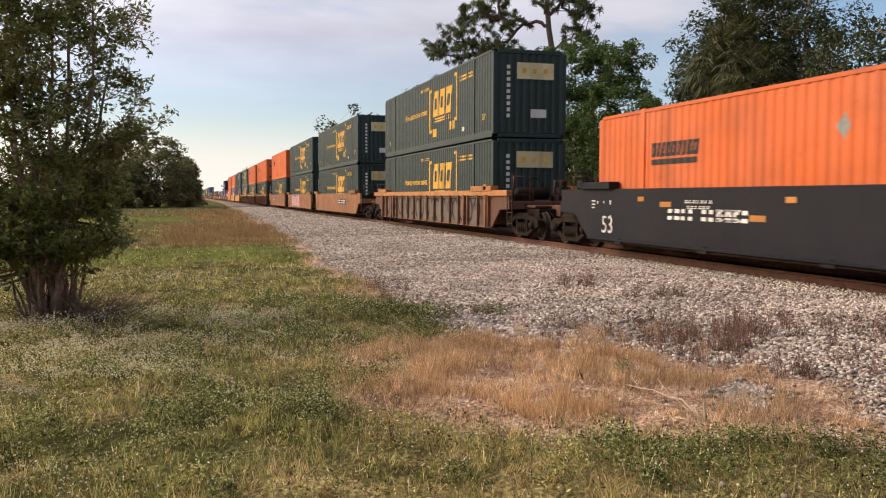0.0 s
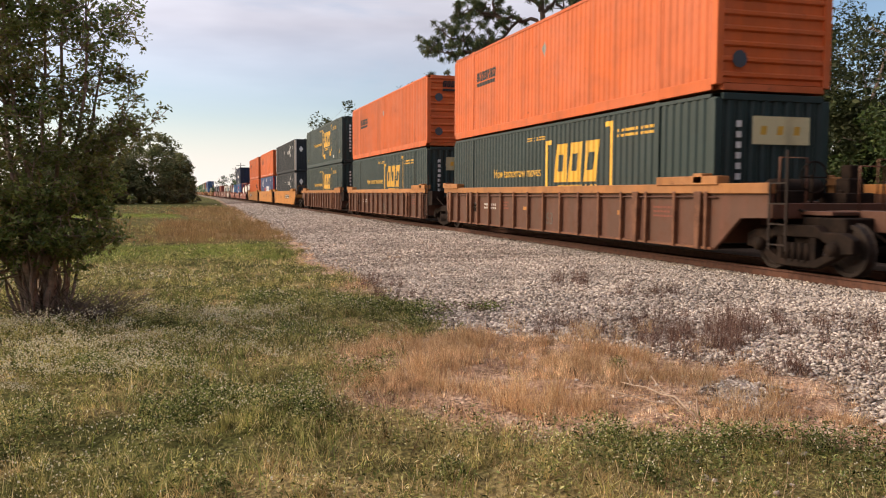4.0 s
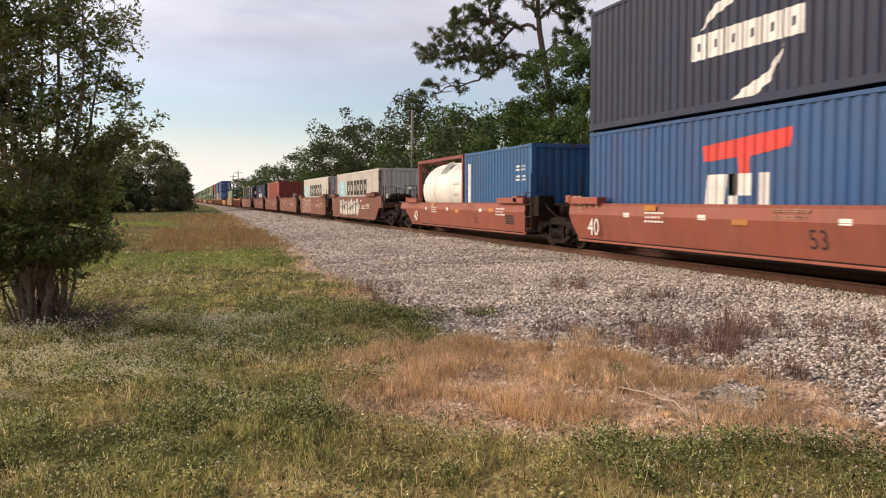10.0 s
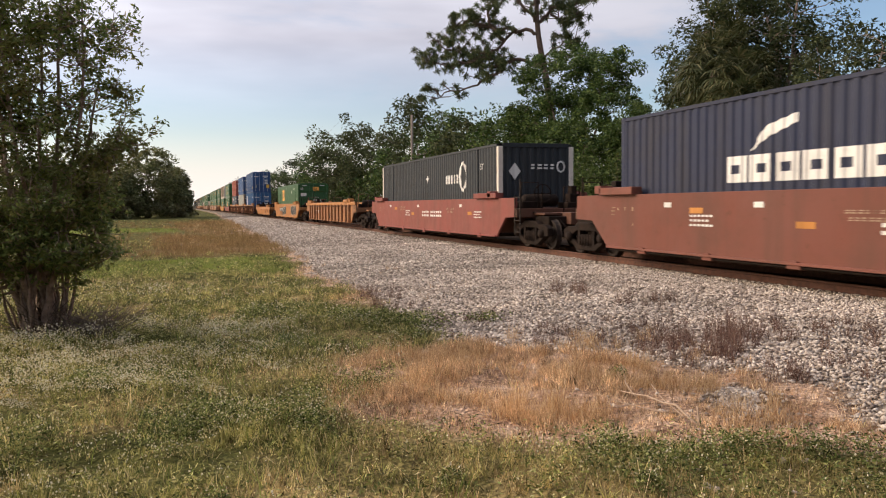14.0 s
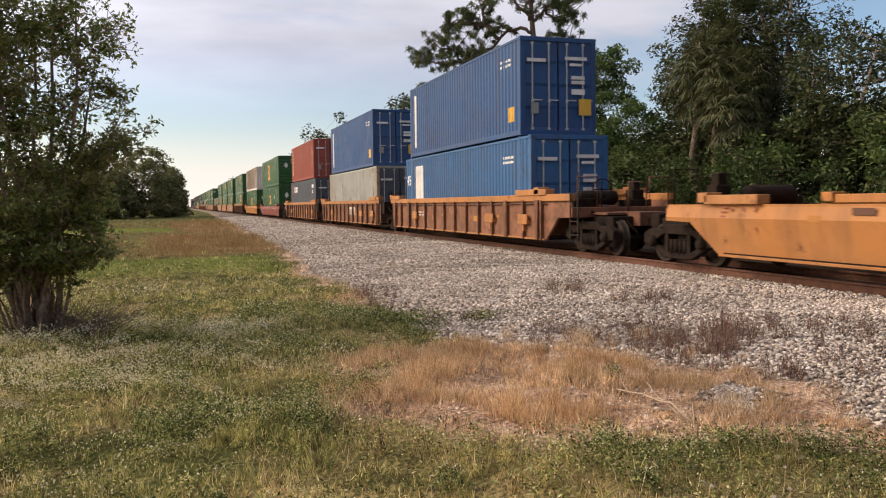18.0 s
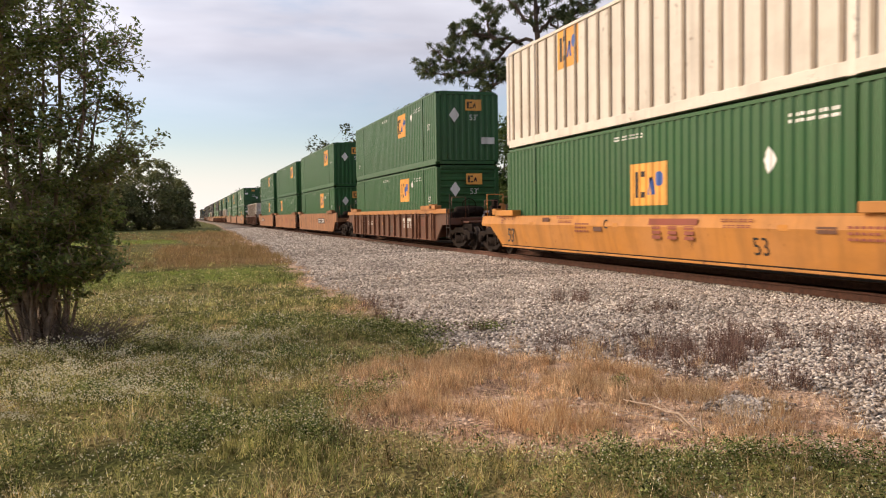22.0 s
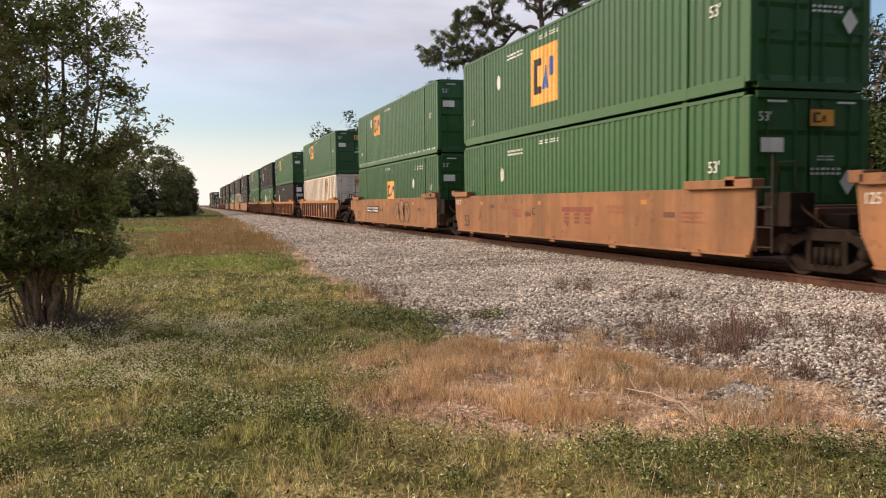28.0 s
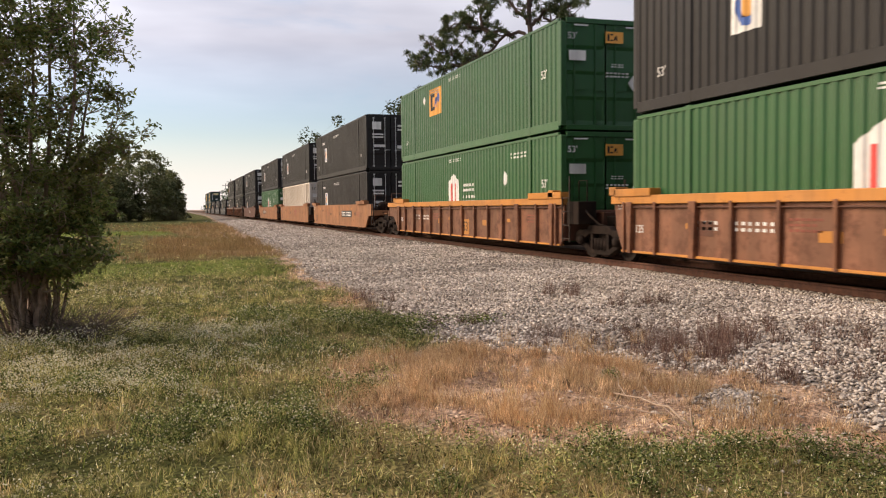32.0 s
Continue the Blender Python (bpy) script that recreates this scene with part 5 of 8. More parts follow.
def tank_box(u, floor, name="tank_container"):
    """A white tank lying in a red frame, 20 feet long."""
    L, w, h = 6.058, 2.438, 2.591
    root = tagged(new(name), "white insulated tank in a dark red steel frame", "tank container", "containers on the train")
    TRAIN.append((root, u, floor))
    rail = once(("trail",), boxes_mesh, "frame_rail", [(-0.055, -L / 2 + 0.12, -0.06, 0.055, L / 2 - 0.12, 0.06)], 0.01)
    post = once(("tpost",), boxes_mesh, "frame_post", [(-0.075, -0.075, 0, 0.075, 0.075, h)], 0.012)
    cross = once(("tcross",), boxes_mesh, "frame_beam", [(-w / 2 + 0.12, -0.06, -0.06, w / 2 - 0.12, 0.06, 0.06)], 0.01)
    for sx in (-1, 1):
        for z in (0.07, h - 0.07):
            part("frame_rail", rail, M["frame_red"], root, "", pose(sx * (w / 2 - 0.06), 0, z))
        for sy in (-1, 1):
            part("frame_post", post, M["frame_red"], root, "", pose(sx * (w / 2 - 0.075), sy * (L / 2 - 0.075), 0))
    for sy in (-1, 1):
        for z in (0.08, h - 0.08):
            part("frame_beam", cross, M["frame_red"], root, "", pose(0, sy * (L / 2 - 0.075), z))
    n, r = 32, 1.12
    prof = [(-L / 2 + 0.16, 0.0), (-L / 2 + 0.19, 0.42), (-L / 2 + 0.30, 0.82), (-L / 2 + 0.50, 1.06), (-L / 2 + 0.66, 1.12), (-1.0, 1.12), (-0.98, 1.13), (-0.94, 1.13), (-0.92, 1.12), (0.92, 1.12), (0.94, 1.13), (0.98, 1.13), (1.0, 1.12), (L / 2 - 0.48, 1.12), (L / 2 - 0.32, 1.07), (L / 2 - 0.22, 0.84), (L / 2 - 0.17, 0.42), (L / 2 - 0.15, 0.0)]
    verts = [(rr * math.sin(2 * math.pi * k / n), y, 1.33 + rr * math.cos(2 * math.pi * k / n)) for y, rr in prof for k in range(n)]
    faces = [(i * n + k, i * n + (k + 1) % n, (i + 1) * n + (k + 1) % n, (i + 1) * n + k) for i in range(len(prof) - 1) for k in range(n)]
    part("tank", once(("tank",), mesh_from, "tank", verts, faces, True), M["tank"], root, "white insulated barrel")
    # brace plates at the corners of the end frames
    brace = once(("brace",), prism_mesh, "brace_plate", [(-0.02, 0), (0.02, 0), (0.02, 0.6), (-0.02, 0.6)], -0.05, 0.05)
    for sy in (-1, 1):
        for sx in (-1, 1):
            part("brace_plate", brace, M["frame_red"], root, "", pose(sx * (w / 2 - 0.5), sy * (L / 2 - 0.09), h - 0.56, 0, sx * 45, 0))
    lad = once(("tlad",), boxes_mesh, "ladder", [(0, -0.03, 0.3, 0.03, 0, 2.5), (0.34, -0.03, 0.3, 0.37, 0, 2.5)] + [(0, -0.025, z, 0.37, 0, z + 0.025) for z in (0.5, 0.8, 1.1, 1.4, 1.7, 2.0, 2.3)])
    part("ladder", lad, M["steel"], root, "", pose(0.72, -L / 2 - 0.01, 0))
    for y, a in ((-0.6, 0.0), (1.0, 0.0)):
        plate = once(("tplate",), flat_mesh, "tplate", [rect(-0.42, -0.30, 0.42, 0.30)], 0.02)
        part("placard", plate, M["grey"], root, "", pose(-0.72, 0.3, 2.20, 0, 40, 0)) if y < 0 else None
    part("placard", once(("tplate2",), flat_mesh, "tplate2", [rect(-0.55, -0.17, 0.55, 0.17)], 0.02), M["grey"], root, "", pose(-0.1, -L / 2 + 0.16, 2.02, 0, 0, 90))
    part("serial_marking", once(("tbars",), flat_mesh, "tbars", bars(10, 1.3, 0.12, 0.3, 30) + [[(a, c - 0.25) for a, c in p] for p in bars(4, 0.5, 0.12, 0.3, 31)], 0.02), M["mark_black"], root, "", pose(-0.1, -L / 2 + 0.13, 1.55, 0, 0, 90))
    part("data_plate", once(("tdata",), flat_mesh, "tdata", [rect(-0.12, -0.16, 0.12, 0.16)], 0.01), M["grey"], root, "", pose(-0.88, -L / 2 + 0.16, 0.9, 0, 0, 90))
    for k, (y, z) in enumerate(((-1.9, 1.55), (-1.9, 1.15))):
        part("serial_marking", once(("tb2",), flat_mesh, "tb2", bars(5, 0.7, 0.09, 0.3, 33), 0.02), M["grey"], root, "", pose(-1.10, y, z))
    return root


# ---- the train: well cars ----
def joined(name, meshes):
    bm = bmesh.new()
    for me in meshes:
        bm.from_mesh(me)
    out = bpy.data.meshes.new(name)
    bm.to_mesh(out)
    bm.free()
    return out


def side_frame_mesh():
    """A cast side frame: arched top, sagging foot, two columns with the springs between."""
    top = [(-1.28, 0.40), (-1.05, 0.38), (-0.52, 0.62), (0.52, 0.62), (1.05, 0.38), (1.28, 0.40), (1.28, 0.62), (1.05, 0.72), (0.60, 0.72), (0.45, 0.82), (-0.45, 0.82), (-0.60, 0.72), (-1.05, 0.72), (-1.28, 0.62)]
    foot = [(-1.10, 0.40), (-0.48, 0.12), (0.48, 0.12), (1.10, 0.40), (0.98, 0.48), (0.40, 0.24), (-0.40, 0.24), (-0.98, 0.48)]
    pieces = [prism_mesh("piece", top, -0.09, 0.09, 0.015), prism_mesh("piece", foot, -0.085, 0.085, 0.015)]
    for c in (-0.40, 0.40):
        pieces.append(prism_mesh("piece", [(c - 0.06, 0.2), (c + 0.06, 0.2), (c + 0.06, 0.66), (c - 0.06, 0.66)], -0.08, 0.08))
    return joined("side_frame", pieces)


def truck(car, y, big=True):
    """A four-wheeled bogie under the car."""
    t = part("truck", once(("bolster",), boxes_mesh, "truck", [(-0.95, -0.22, 0.42, 0.95, 0.22, 0.62), (-0.2, -0.7, 0.38, 0.2, 0.7, 0.5)], 0.02), M["truck"], car, "greasy dark steel bogie", pose(0, y, 0))
    sf = once(("frame",), side_frame_mesh)
    spring = once(("spring",), tubes_mesh, "spring", [([(0.0, -0.24 + 0.16 * i, 0.20), (0.0, -0.24 + 0.16 * i, 0.52)], [0.065, 0.065]) for i in range(4)], 8)
    cap = once(("cap",), tubes_mesh, "bearing_cap", [([(-0.10, 0, 0), (0.06, 0, 0)], [0.11, 0.13])], 10)
    n = 18
    prof = [(-0.07, 0.0), (-0.07, 0.20), (-0.03, 0.24), (-0.035, 0.34), (-0.07, 0.36), (-0.07, 0.42), (0.04, 0.43), (0.065, 0.455), (0.07, 0.45), (0.07, 0.0)]
    verts = [(x, r * math.cos(2 * math.pi * k / n), r * math.sin(2 * math.pi * k / n)) for x, r in prof for k in range(n)]
    faces = [(i * n + k, i * n + (k + 1) % n, (i + 1) * n + (k + 1) % n, (i + 1) * n + k) for i in range(len(prof) - 1) for k in range(n)]
    wheel = once(("wheel",), mesh_from, "wheel", verts, faces, False)
    axle = once(("axle",), tubes_mesh, "axle", [([(-0.72, 0, 0), (0.72, 0, 0)], [0.08, 0.08])], 10)
    for sx in (-1, 1):
        part("side_frame", sf, M["truck"], t, "", pose(sx * 1.02, 0, 0))
        part("spring", spring, M["truck"], t, "", pose(sx * 1.05, 0, 0))
        for sy in (-1, 1):
            part("wheel", wheel, M["wheel"], t, "", pose(sx * 0.755, sy * 0.89, 0.43, 0, 0, 0 if sx < 0 else 180))
            if sx < 0:
                part("bearing_cap", cap, M["truck"], t, "", pose(-1.10, sy * 0.89, 0.46))
    for sy in (-1, 1):
        part("axle", axle, M["truck"], t, "", pose(0, sy * 0.89, 0.43))
    return t


def sill_outline(half, ends, top=1.52):
    """Side of the well in (y, z); ends (front, rear) tell what stands beyond the well: a joint or a coupler."""
    f, r = ends
    pts = [(-half - 0.15, 0.28), (half + 0.15, 0.28)]
    pts += [(half + 0.45, 0.78), (half + 0.55, top)] if r == "joint" else [(half + 0.95, 0.90), (half + 1.75, 0.92), (half + 1.75, top - 0.02)]
    pts += [(-half - 0.40, top), (-half - 0.30, 0.62)] if f == "joint" else [(-half - 1.75, top - 0.02), (-half - 1.75, 0.92), (-half - 0.95, 0.90)]
    return pts


def folded_sill(half, ends, top):
    """The side of a low car: bulging at a fold, drawn in towards its foot."""
    me = prism_mesh("side_sill", sill_outline(half, ends, top), 0.0, 0.07)
    bm = bmesh.new()
    bm.from_mesh(me)
    for z in (top - 0.06, top - 0.27):
        bmesh.ops.bisect_plane(bm, geom=bm.verts[:] + bm.edges[:] + bm.faces[:], plane_co=(0, 0, z), plane_no=(0, 0, 1))
    for v in bm.verts:
        v.co.x += float(np.interp(v.co.z, (0.30, top - 0.27, top - 0.06), (0.09, -0.055, 0.0)))
    bm.to_mesh(me)
    bm.free()
    return me


def rails(tubes):
    return [tubes_mesh("handrail", [t], 6) for t in tubes]


def rib_mesh():
    return prism_mesh("rib", [(-0.030, 0.32), (0.030, 0.32), (0.045, 1.42), (-0.045, 1.42)], -0.095, 0.0, 0.006)


def well_car(u, half, key, kind, ends, label, top_key=None, brand="", brand_mat="mark_brown", load="53", graffiti=None, top_z=1.52):
    """A well car: u, the middle of its well; half, half the well's length; kind smooth or ribbed."""
    root = tagged(new("well_car"), label, "freight car", "well cars of the train")
    TRAIN.append((root, u, 0.0))
    mat, top = M[key], M["chord_orange" if top_key == "car_orange" else top_key or key]
    edge = M["worn_rib"] if key in ("car_brown", "car_rust") else mat
    low = top_z < 1.4
    out = once(("sill", half, ends, top_z), folded_sill, half, ends, top_z) if low else once(("sill", half, ends, top_z), prism_mesh, "side_sill", sill_outline(half, ends, top_z), 0.0, 0.07, 0.008)
    chord = once(("chord", half, ends), boxes_mesh, "top_chord", [(-0.075, -half - (0.42 if ends[0] == "joint" else 1.78), 1.34, 0.08, half + (0.56 if ends[1] == "joint" else 1.78), 1.525)], 0.012)
    lip = once(("lip", half), boxes_mesh, "bottom_flange", [(-0.05, -half - 0.15, 0.285, 0.10, half + 0.15, 0.335)], 0.008)
    x = 1.43 if kind == "ribbed" else 1.47
    for s in (-1, 1):
        flip = Matrix.Diagonal((-s, 1, 1, 1))
        part("side_sill", out, mat, root, "", pose(s * x, 0, 0) @ flip)
        if kind == "ribbed":
            part("top_chord", chord, top, root, "", pose(s * x, 0, 0) @ flip)
            rib = once(("rib",), rib_mesh)
            n = round(2 * half / (1.12 if key == "car_brown" else 1.30))
            for i in range(n + 1):
                part("rib", rib, edge, root, "", pose(s * x, -half + 2 * half * i / n, -0.04) @ flip)
        if kind == "ribbed":
            pipe = once(("pipe", half), tubes_mesh, "air_pipe", [([(-0.045, -half - 0.3, 1.27), (-0.045, 0, 1.26), (-0.045, half + 0.3, 1.27)], [0.018] * 3)], 6)
            part("air_pipe", pipe, M["car_brown"], root, "", pose(s * x, 0, 0) @ flip)
            gusset = once(("gusset",), prism_mesh, "gusset", [(-0.06, 0.30), (0.06, 0.30), (0.12, 1.40), (-0.12, 1.40)], -0.11, 0.0, 0.008)
            for y in (-half + 0.25, -half + 2.6, half - 2.6, half - 0.25):
                part("gusset", gusset, edge, root, "", pose(s * x, y, -0.02) @ flip)
        part("bottom_flange", lip, top if key == "car_rust" else edge, root, "", pose(s * (x - (0.09 if low else 0)), 0, 0) @ flip)
        for e, y in ((-1, -half - 0.1), (1, half + 0.1)):
            kindof = ends[0] if e < 0 else ends[1]
            long = 2.1 if e < 0 else 1.5
            step = once(("step", kindof, e, top_z), boxes_mesh, "guide_plate", [(-0.11, -0.28 if e < 0 else -long + 0.28, top_z - 0.02, 0.16, long - 0.28 if e < 0 else 0.28, top_z + 0.15), (-0.11, 0.2, top_z + 0.01, 0.22, 0.5, top_z + 0.20)], 0.012)
            part("guide_plate", step, top, root, "", pose(s * x, y, 0) @ flip)
    part("well_floor", once(("floor", half), boxes_mesh, "well_floor", [(-1.40, -half + 0.9 * i, 0.29, 1.40, -half + 0.9 * i + 0.3, 0.35) for i in range(int(2 * half / 0.9) + 1)] + [(-1.42, -half, 0.30, -1.28, half, 0.36), (1.28, -half, 0.30, 1.42, half, 0.36)]), M["truck"], root)
    for e in (-1, 1):
        kindof = ends[0] if e < 0 else ends[1]
        bulk = once(("bulk",), boxes_mesh, "end_bulkhead", [(-1.40, -0.06, 0.42, 1.40, 0.06, 1.20), (-0.5, -0.5, 0.75, 0.5, 0.0, 1.15), (-1.35, -0.35, 1.12, 1.35, 0.05, 1.20)], 0.012)
        # car ends painted dark brown for their dirt and the shade between cars
        part("end_bulkhead", bulk, M["car_brown"] if key.startswith("car_") else mat, root, "", pose(0, e * (half + 0.22), 0, 0, 0, 0 if e < 0 else 180))
        if kindof == "joint":
            rail = once(("jrail",), rails, [([(-1.0, -0.45, 1.15), (-1.0, -0.45, 1.95), (-1.0, 0.0, 1.95), (-1.0, 0.0, 1.2)], [0.018] * 4), ([(0.6, -0.4, 1.15), (0.6, -0.4, 2.0)], [0.02] * 2), ([(1.1, -0.3, 1.15), (1.1, -0.3, 1.9)], [0.02] * 2)])
            for me in rail:
                part("handrail", me, M["truck"], root, "", pose(0, e * (half + 0.35), 0, 0, 0, 0 if e < 0 else 180))
            if e < 0:
                for k, box in enumerate(((-1.45, -0.75, 0.85, -0.95, -0.1, 1.42), (0.5, -0.7, 0.8, 1.3, -0.1, 1.35), (-0.4, -0.9, 0.8, 0.3, 0.1, 1.05))):
                    part("end_box", once(("ebox", k), boxes_mesh, "end_box", [box], 0.015), M["truck"], root, "", pose(0, -half - 0.45, 0))
                part("brake_hose", once(("hose",), tubes_mesh, "brake_hose", [([(-1.2, -0.5, 1.35), (-1.25, -0.9, 1.1), (-1.1, -1.2, 0.85), (-0.9, -1.5, 0.8)], [0.025] * 4)], 6), M["truck"], root, "", pose(0, -half - 0.45, 0))
        else:
            deck = once(("deck",), boxes_mesh, "end_platform", [(-1.40, -1.75, 1.05, 1.40, -0.3, 1.13), (-0.35, -3.2, 0.72, 0.35, -0.3, 1.06), (-1.46, -1.85, 0.92, 1.46, -1.70, 1.18), (-0.9, -2.6, 0.98, 0.9, -1.8, 1.05)], 0.012)
            part("end_platform", deck, M["car_brown"] if key in ("car_red", "car_oxide", "car_maroon") else mat, root, "", pose(0, e * half, 0, 0, 0, 0 if e < 0 else 180))
            rail = once(("crail",), rails, [([(-1.3, -1.8, 1.1), (-1.3, -1.8, 1.95), (-0.75, -1.8, 1.95), (-0.75, -1.8, 1.1)], [0.02] * 4), ([(1.3, -1.8, 1.1), (1.3, -1.8, 1.95), (0.75, -1.8, 1.95), (0.75, -1.8, 1.1)], [0.02] * 4), ([(-0.2, -2.4, 1.0), (-0.2, -2.4, 1.8), (0.3, -2.4, 1.8), (0.3, -2.4, 1.0)], [0.02] * 4)])
            for me in rail:
                part("handrail", me, M["car_yellow"] if key == "car_yellow" else M["car_brown"] if key.startswith("car_") and key not in ("car_red", "car_oxide", "car_maroon") else M["truck"], root, "", pose(0, e * half, 0, 0, 0, 0 if e < 0 else 180))
            part("coupler", once(("coupler",), boxes_mesh, "coupler", [(-0.12, -3.75, 0.70, 0.12, -3.1, 0.95), (-0.19, -3.78, 0.62, 0.17, -3.45, 1.02)], 0.03), M["truck"], root, "", pose(0, e * half, 0, 0, 0, 0 if e < 0 else 180))
            wheel_turn = pose(0, e * half, 0, 0, 0, 0 if e < 0 else 180)
            if e < 0:
                circle = [(-0.62 + 0.27 * math.cos(k * math.pi / 8), -1.83, 1.62 + 0.27 * math.sin(k * math.pi / 8)) for k in range(17)]
                part("brake_wheel", once(("bwheel",), tubes_mesh, "brake_wheel", [(circle, [0.016] * 17)] + [([(-0.62, -1.80, 1.62), circle[k]], [0.012, 0.012]) for k in (0, 4, 8, 12)], 6), M["truck"], root, "", wheel_turn)
                part("brake_staff", once(("bstaff",), tubes_mesh, "brake_staff", [([(-0.62, -1.78, 1.1), (-0.62, -1.78, 1.66)], [0.03, 0.03])], 6), M["truck"], root, "", wheel_turn)
            tank = once(("airtank",), tubes_mesh, "air_reservoir", [([(-0.95, -1.0, 1.42), (-0.92, -1.0, 1.42), (-0.85, -1.0, 1.42), (0.15, -1.0, 1.42), (0.22, -1.0, 1.42), (0.25, -1.0, 1.42)], [0.06, 0.14, 0.19, 0.19, 0.14, 0.06])], 14)
            part("air_reservoir", tank, M["truck"], root, "", wheel_turn)
            part("control_valve", once(("cvalve",), boxes_mesh, "control_valve", [(0.45, -1.45, 1.13, 0.80, -1.1, 1.62), (0.52, -1.40, 1.60, 0.72, -1.15, 1.86), (0.40, -1.35, 1.30, 0.90, -1.2, 1.42)], 0.02), M["truck"], root, "", wheel_turn)
            part("brake_pipe", once(("bpipe",), tubes_mesh, "brake_pipe", [([(-1.2, -0.4, 1.2), (-1.2, -1.3, 1.25), (-0.9, -1.9, 1.05), (-0.55, -2.9, 0.85), (-0.5, -3.4, 0.55)], [0.022] * 5)], 6), M["truck"], root, "", wheel_turn)
            truck(root, e * (half + 2.0))
            part("brake_cabinet", once(("brake",), boxes_mesh, "brake_cabinet", [(-1.15, -1.55, 1.13, -0.55, -0.95, 1.40), (0.35, -1.5, 1.13, 1.0, -0.8, 1.36), (-0.9, -2.9, 0.62, 0.9, -1.9, 0.95)], 0.02), M["truck"], root, "", pose(0, e * half, 0, 0, 0, 0 if e < 0 else 180))
        lad = once(("clad",), boxes_mesh, "ladder", [(-0.025, -0.02, 0.40, 0.0, 0.02, 2.05), (-0.025, 0.40, 0.40, 0.0, 0.44, 1.55)] + [(-0.03, -0.01, z, 0.0, 0.43, z + 0.025) for z in (0.48, 0.82, 1.16, 1.50)])
        if e < 0:
            part("ladder", lad, M["wheel"], root, "", pose(-1.50, -half - (0.85 if kindof == "joint" else 2.25), 0))
    if ends[0] == "joint":
        truck(root, -half - 1.63)
    x0 = -x - (0.050 if low else 0.003)
    mark_z = 0.96 if top_z > 1.4 else 0.93
    if brand in ("mid", "end"):
        plate = once(("tt",), flat_mesh, "tt", [rect(-0.90, 0.08, 0.88, 0.21, 0.04)] + [rect(a - 0.16, -0.21 + 0.10 * k, a + 0.16, -0.14 + 0.10 * k, 0.02) for a in (-0.60, 0.0, 0.60) for k in range(3)])
        tagged(part("emblem", plate, M[brand_mat], root, "", pose(x0, half + 0.0 - (9.6 if brand == "mid" else 12.1), 0.95)), kind="stuff")
    if brand == "mid":
        word("C", 0.30, M["mark_black"], root, x0 - 0.002, half - 6.8, 1.02, "unit_letter")
    serial = once(("cser",), flat_mesh, "cser", bars(4, 1.0, 0.22, 0.25, 40) + [[(a + 1.45, c) for a, c in p] for p in bars(6, 1.5, 0.22, 0.25, 41)])
    if brand in ("A", "B"):
        back = 10.6 if brand == "A" else 3.6
        part("number_panel", once(("cpan",), flat_mesh, "cpan", [rect(-0.62, -0.18, 2.45, 0.18)], 0.003), M["mark_black"], root, "", pose(x0, half - back, 0.98))
        tagged(part("number_marking", serial, M["mark_white"], root, "", pose(x0 - 0.004, half - back, 0.98)), kind="stuff")
        word(brand, 0.30, M["mark_black"], root, x0 - 0.002, half - (9.3 if brand == "A" else 6.85), 0.98, "unit_letter")
    elif low:
        numeral = word("53", 0.46, M["mark_black"], root, x0 + 0.058, -half + 4.0, 0.66, "size_numeral")
        numeral.matrix_basis = pose(x0 + 0.058, -half + 4.0, 0.66, 0, -11.9, 0) @ pose(-x0 - 0.058, half - 4.0, -0.66) @ numeral.matrix_basis
        part("data_panel", once(("cvent",), flat_mesh, "cvent", [rect(-0.36, -0.13 + 0.075 * k, 0.36, -0.075 + 0.075 * k) for k in range(4)]), M["mark_black"], root, "", pose(x0 + 0.052, -half + 0.9, 0.70, 0, -11.9, 0))
    elif key in ("car_red", "car_oxide") or kind == "ribbed" and brand != "mid":
        slim = once(("cser2",), flat_mesh, "cser2", bars(4, 0.75, 0.17, 0.35, 44) + [[(a + 1.35, c) for a, c in p] for p in bars(6, 1.15, 0.17, 0.35, 45)])
        tagged(part("number_marking", slim, M["mark_white"], root, "", pose(x0, half - (3.0 if kind == "ribbed" else 8.3), 0.92)), kind="stuff")
    elif brand != "mid":
        tagged(part("number_marking", serial, M["mark_white"], root, "", pose(x0, half - (3.0 if kind == "ribbed" else 4.0 if key == "charcoal" else 8.4), mark_z)), kind="stuff")
    small = once(("csmall",), flat_mesh, "csmall", [rect(-0.36 + 0.13 * k, -0.10 + 0.09 * i, -0.27 + 0.13 * k, -0.06 + 0.09 * i) for i in range(3) for k in range(6 - i % 2)])
    for y in (-half + 1.6, 2.6):
        tagged(part("data_marking", small, M["mark_white" if key in ("car_red", "car_oxide", "car_maroon", "charcoal") else "mark_brown"], root, "", pose(x0, y, mark_z)), kind="stuff")
    if load and key == "car_rust":
        part("numeral_panel", once(("npan",), flat_mesh, "npan", [rect(-0.34, -0.26, 0.34, 0.26)]), M["car_yellow"], root, "", pose(x0, half - 9.0, 0.64))
        word(load, 0.46, M["mark_black"], root, x0 - 0.006, half - 9.0, 0.64, "size_numeral")
        word("125", 0.24, M["mark_white"], root, x0 - 0.003, half - 0.55, 0.80, "load_lettering")
    elif load:
        word(load, 0.58 if kind == "smooth" else 0.46, M["mark_black"] if key in ("car_orange", "car_yellow", "chord_orange") else M["spray_grey"] if key == "car_brown" else M["mark_white"], root, x0 - 0.003, half - 0.85 if kind == "smooth" else half - 9.0, 0.64, "size_numeral")
    if ends[1] == "joint":
        tagged(word("125 T", 0.24, M["mark_white"], root, x0 - 0.003, half + 0.12, 1.30, "load_lettering"), kind="stuff")
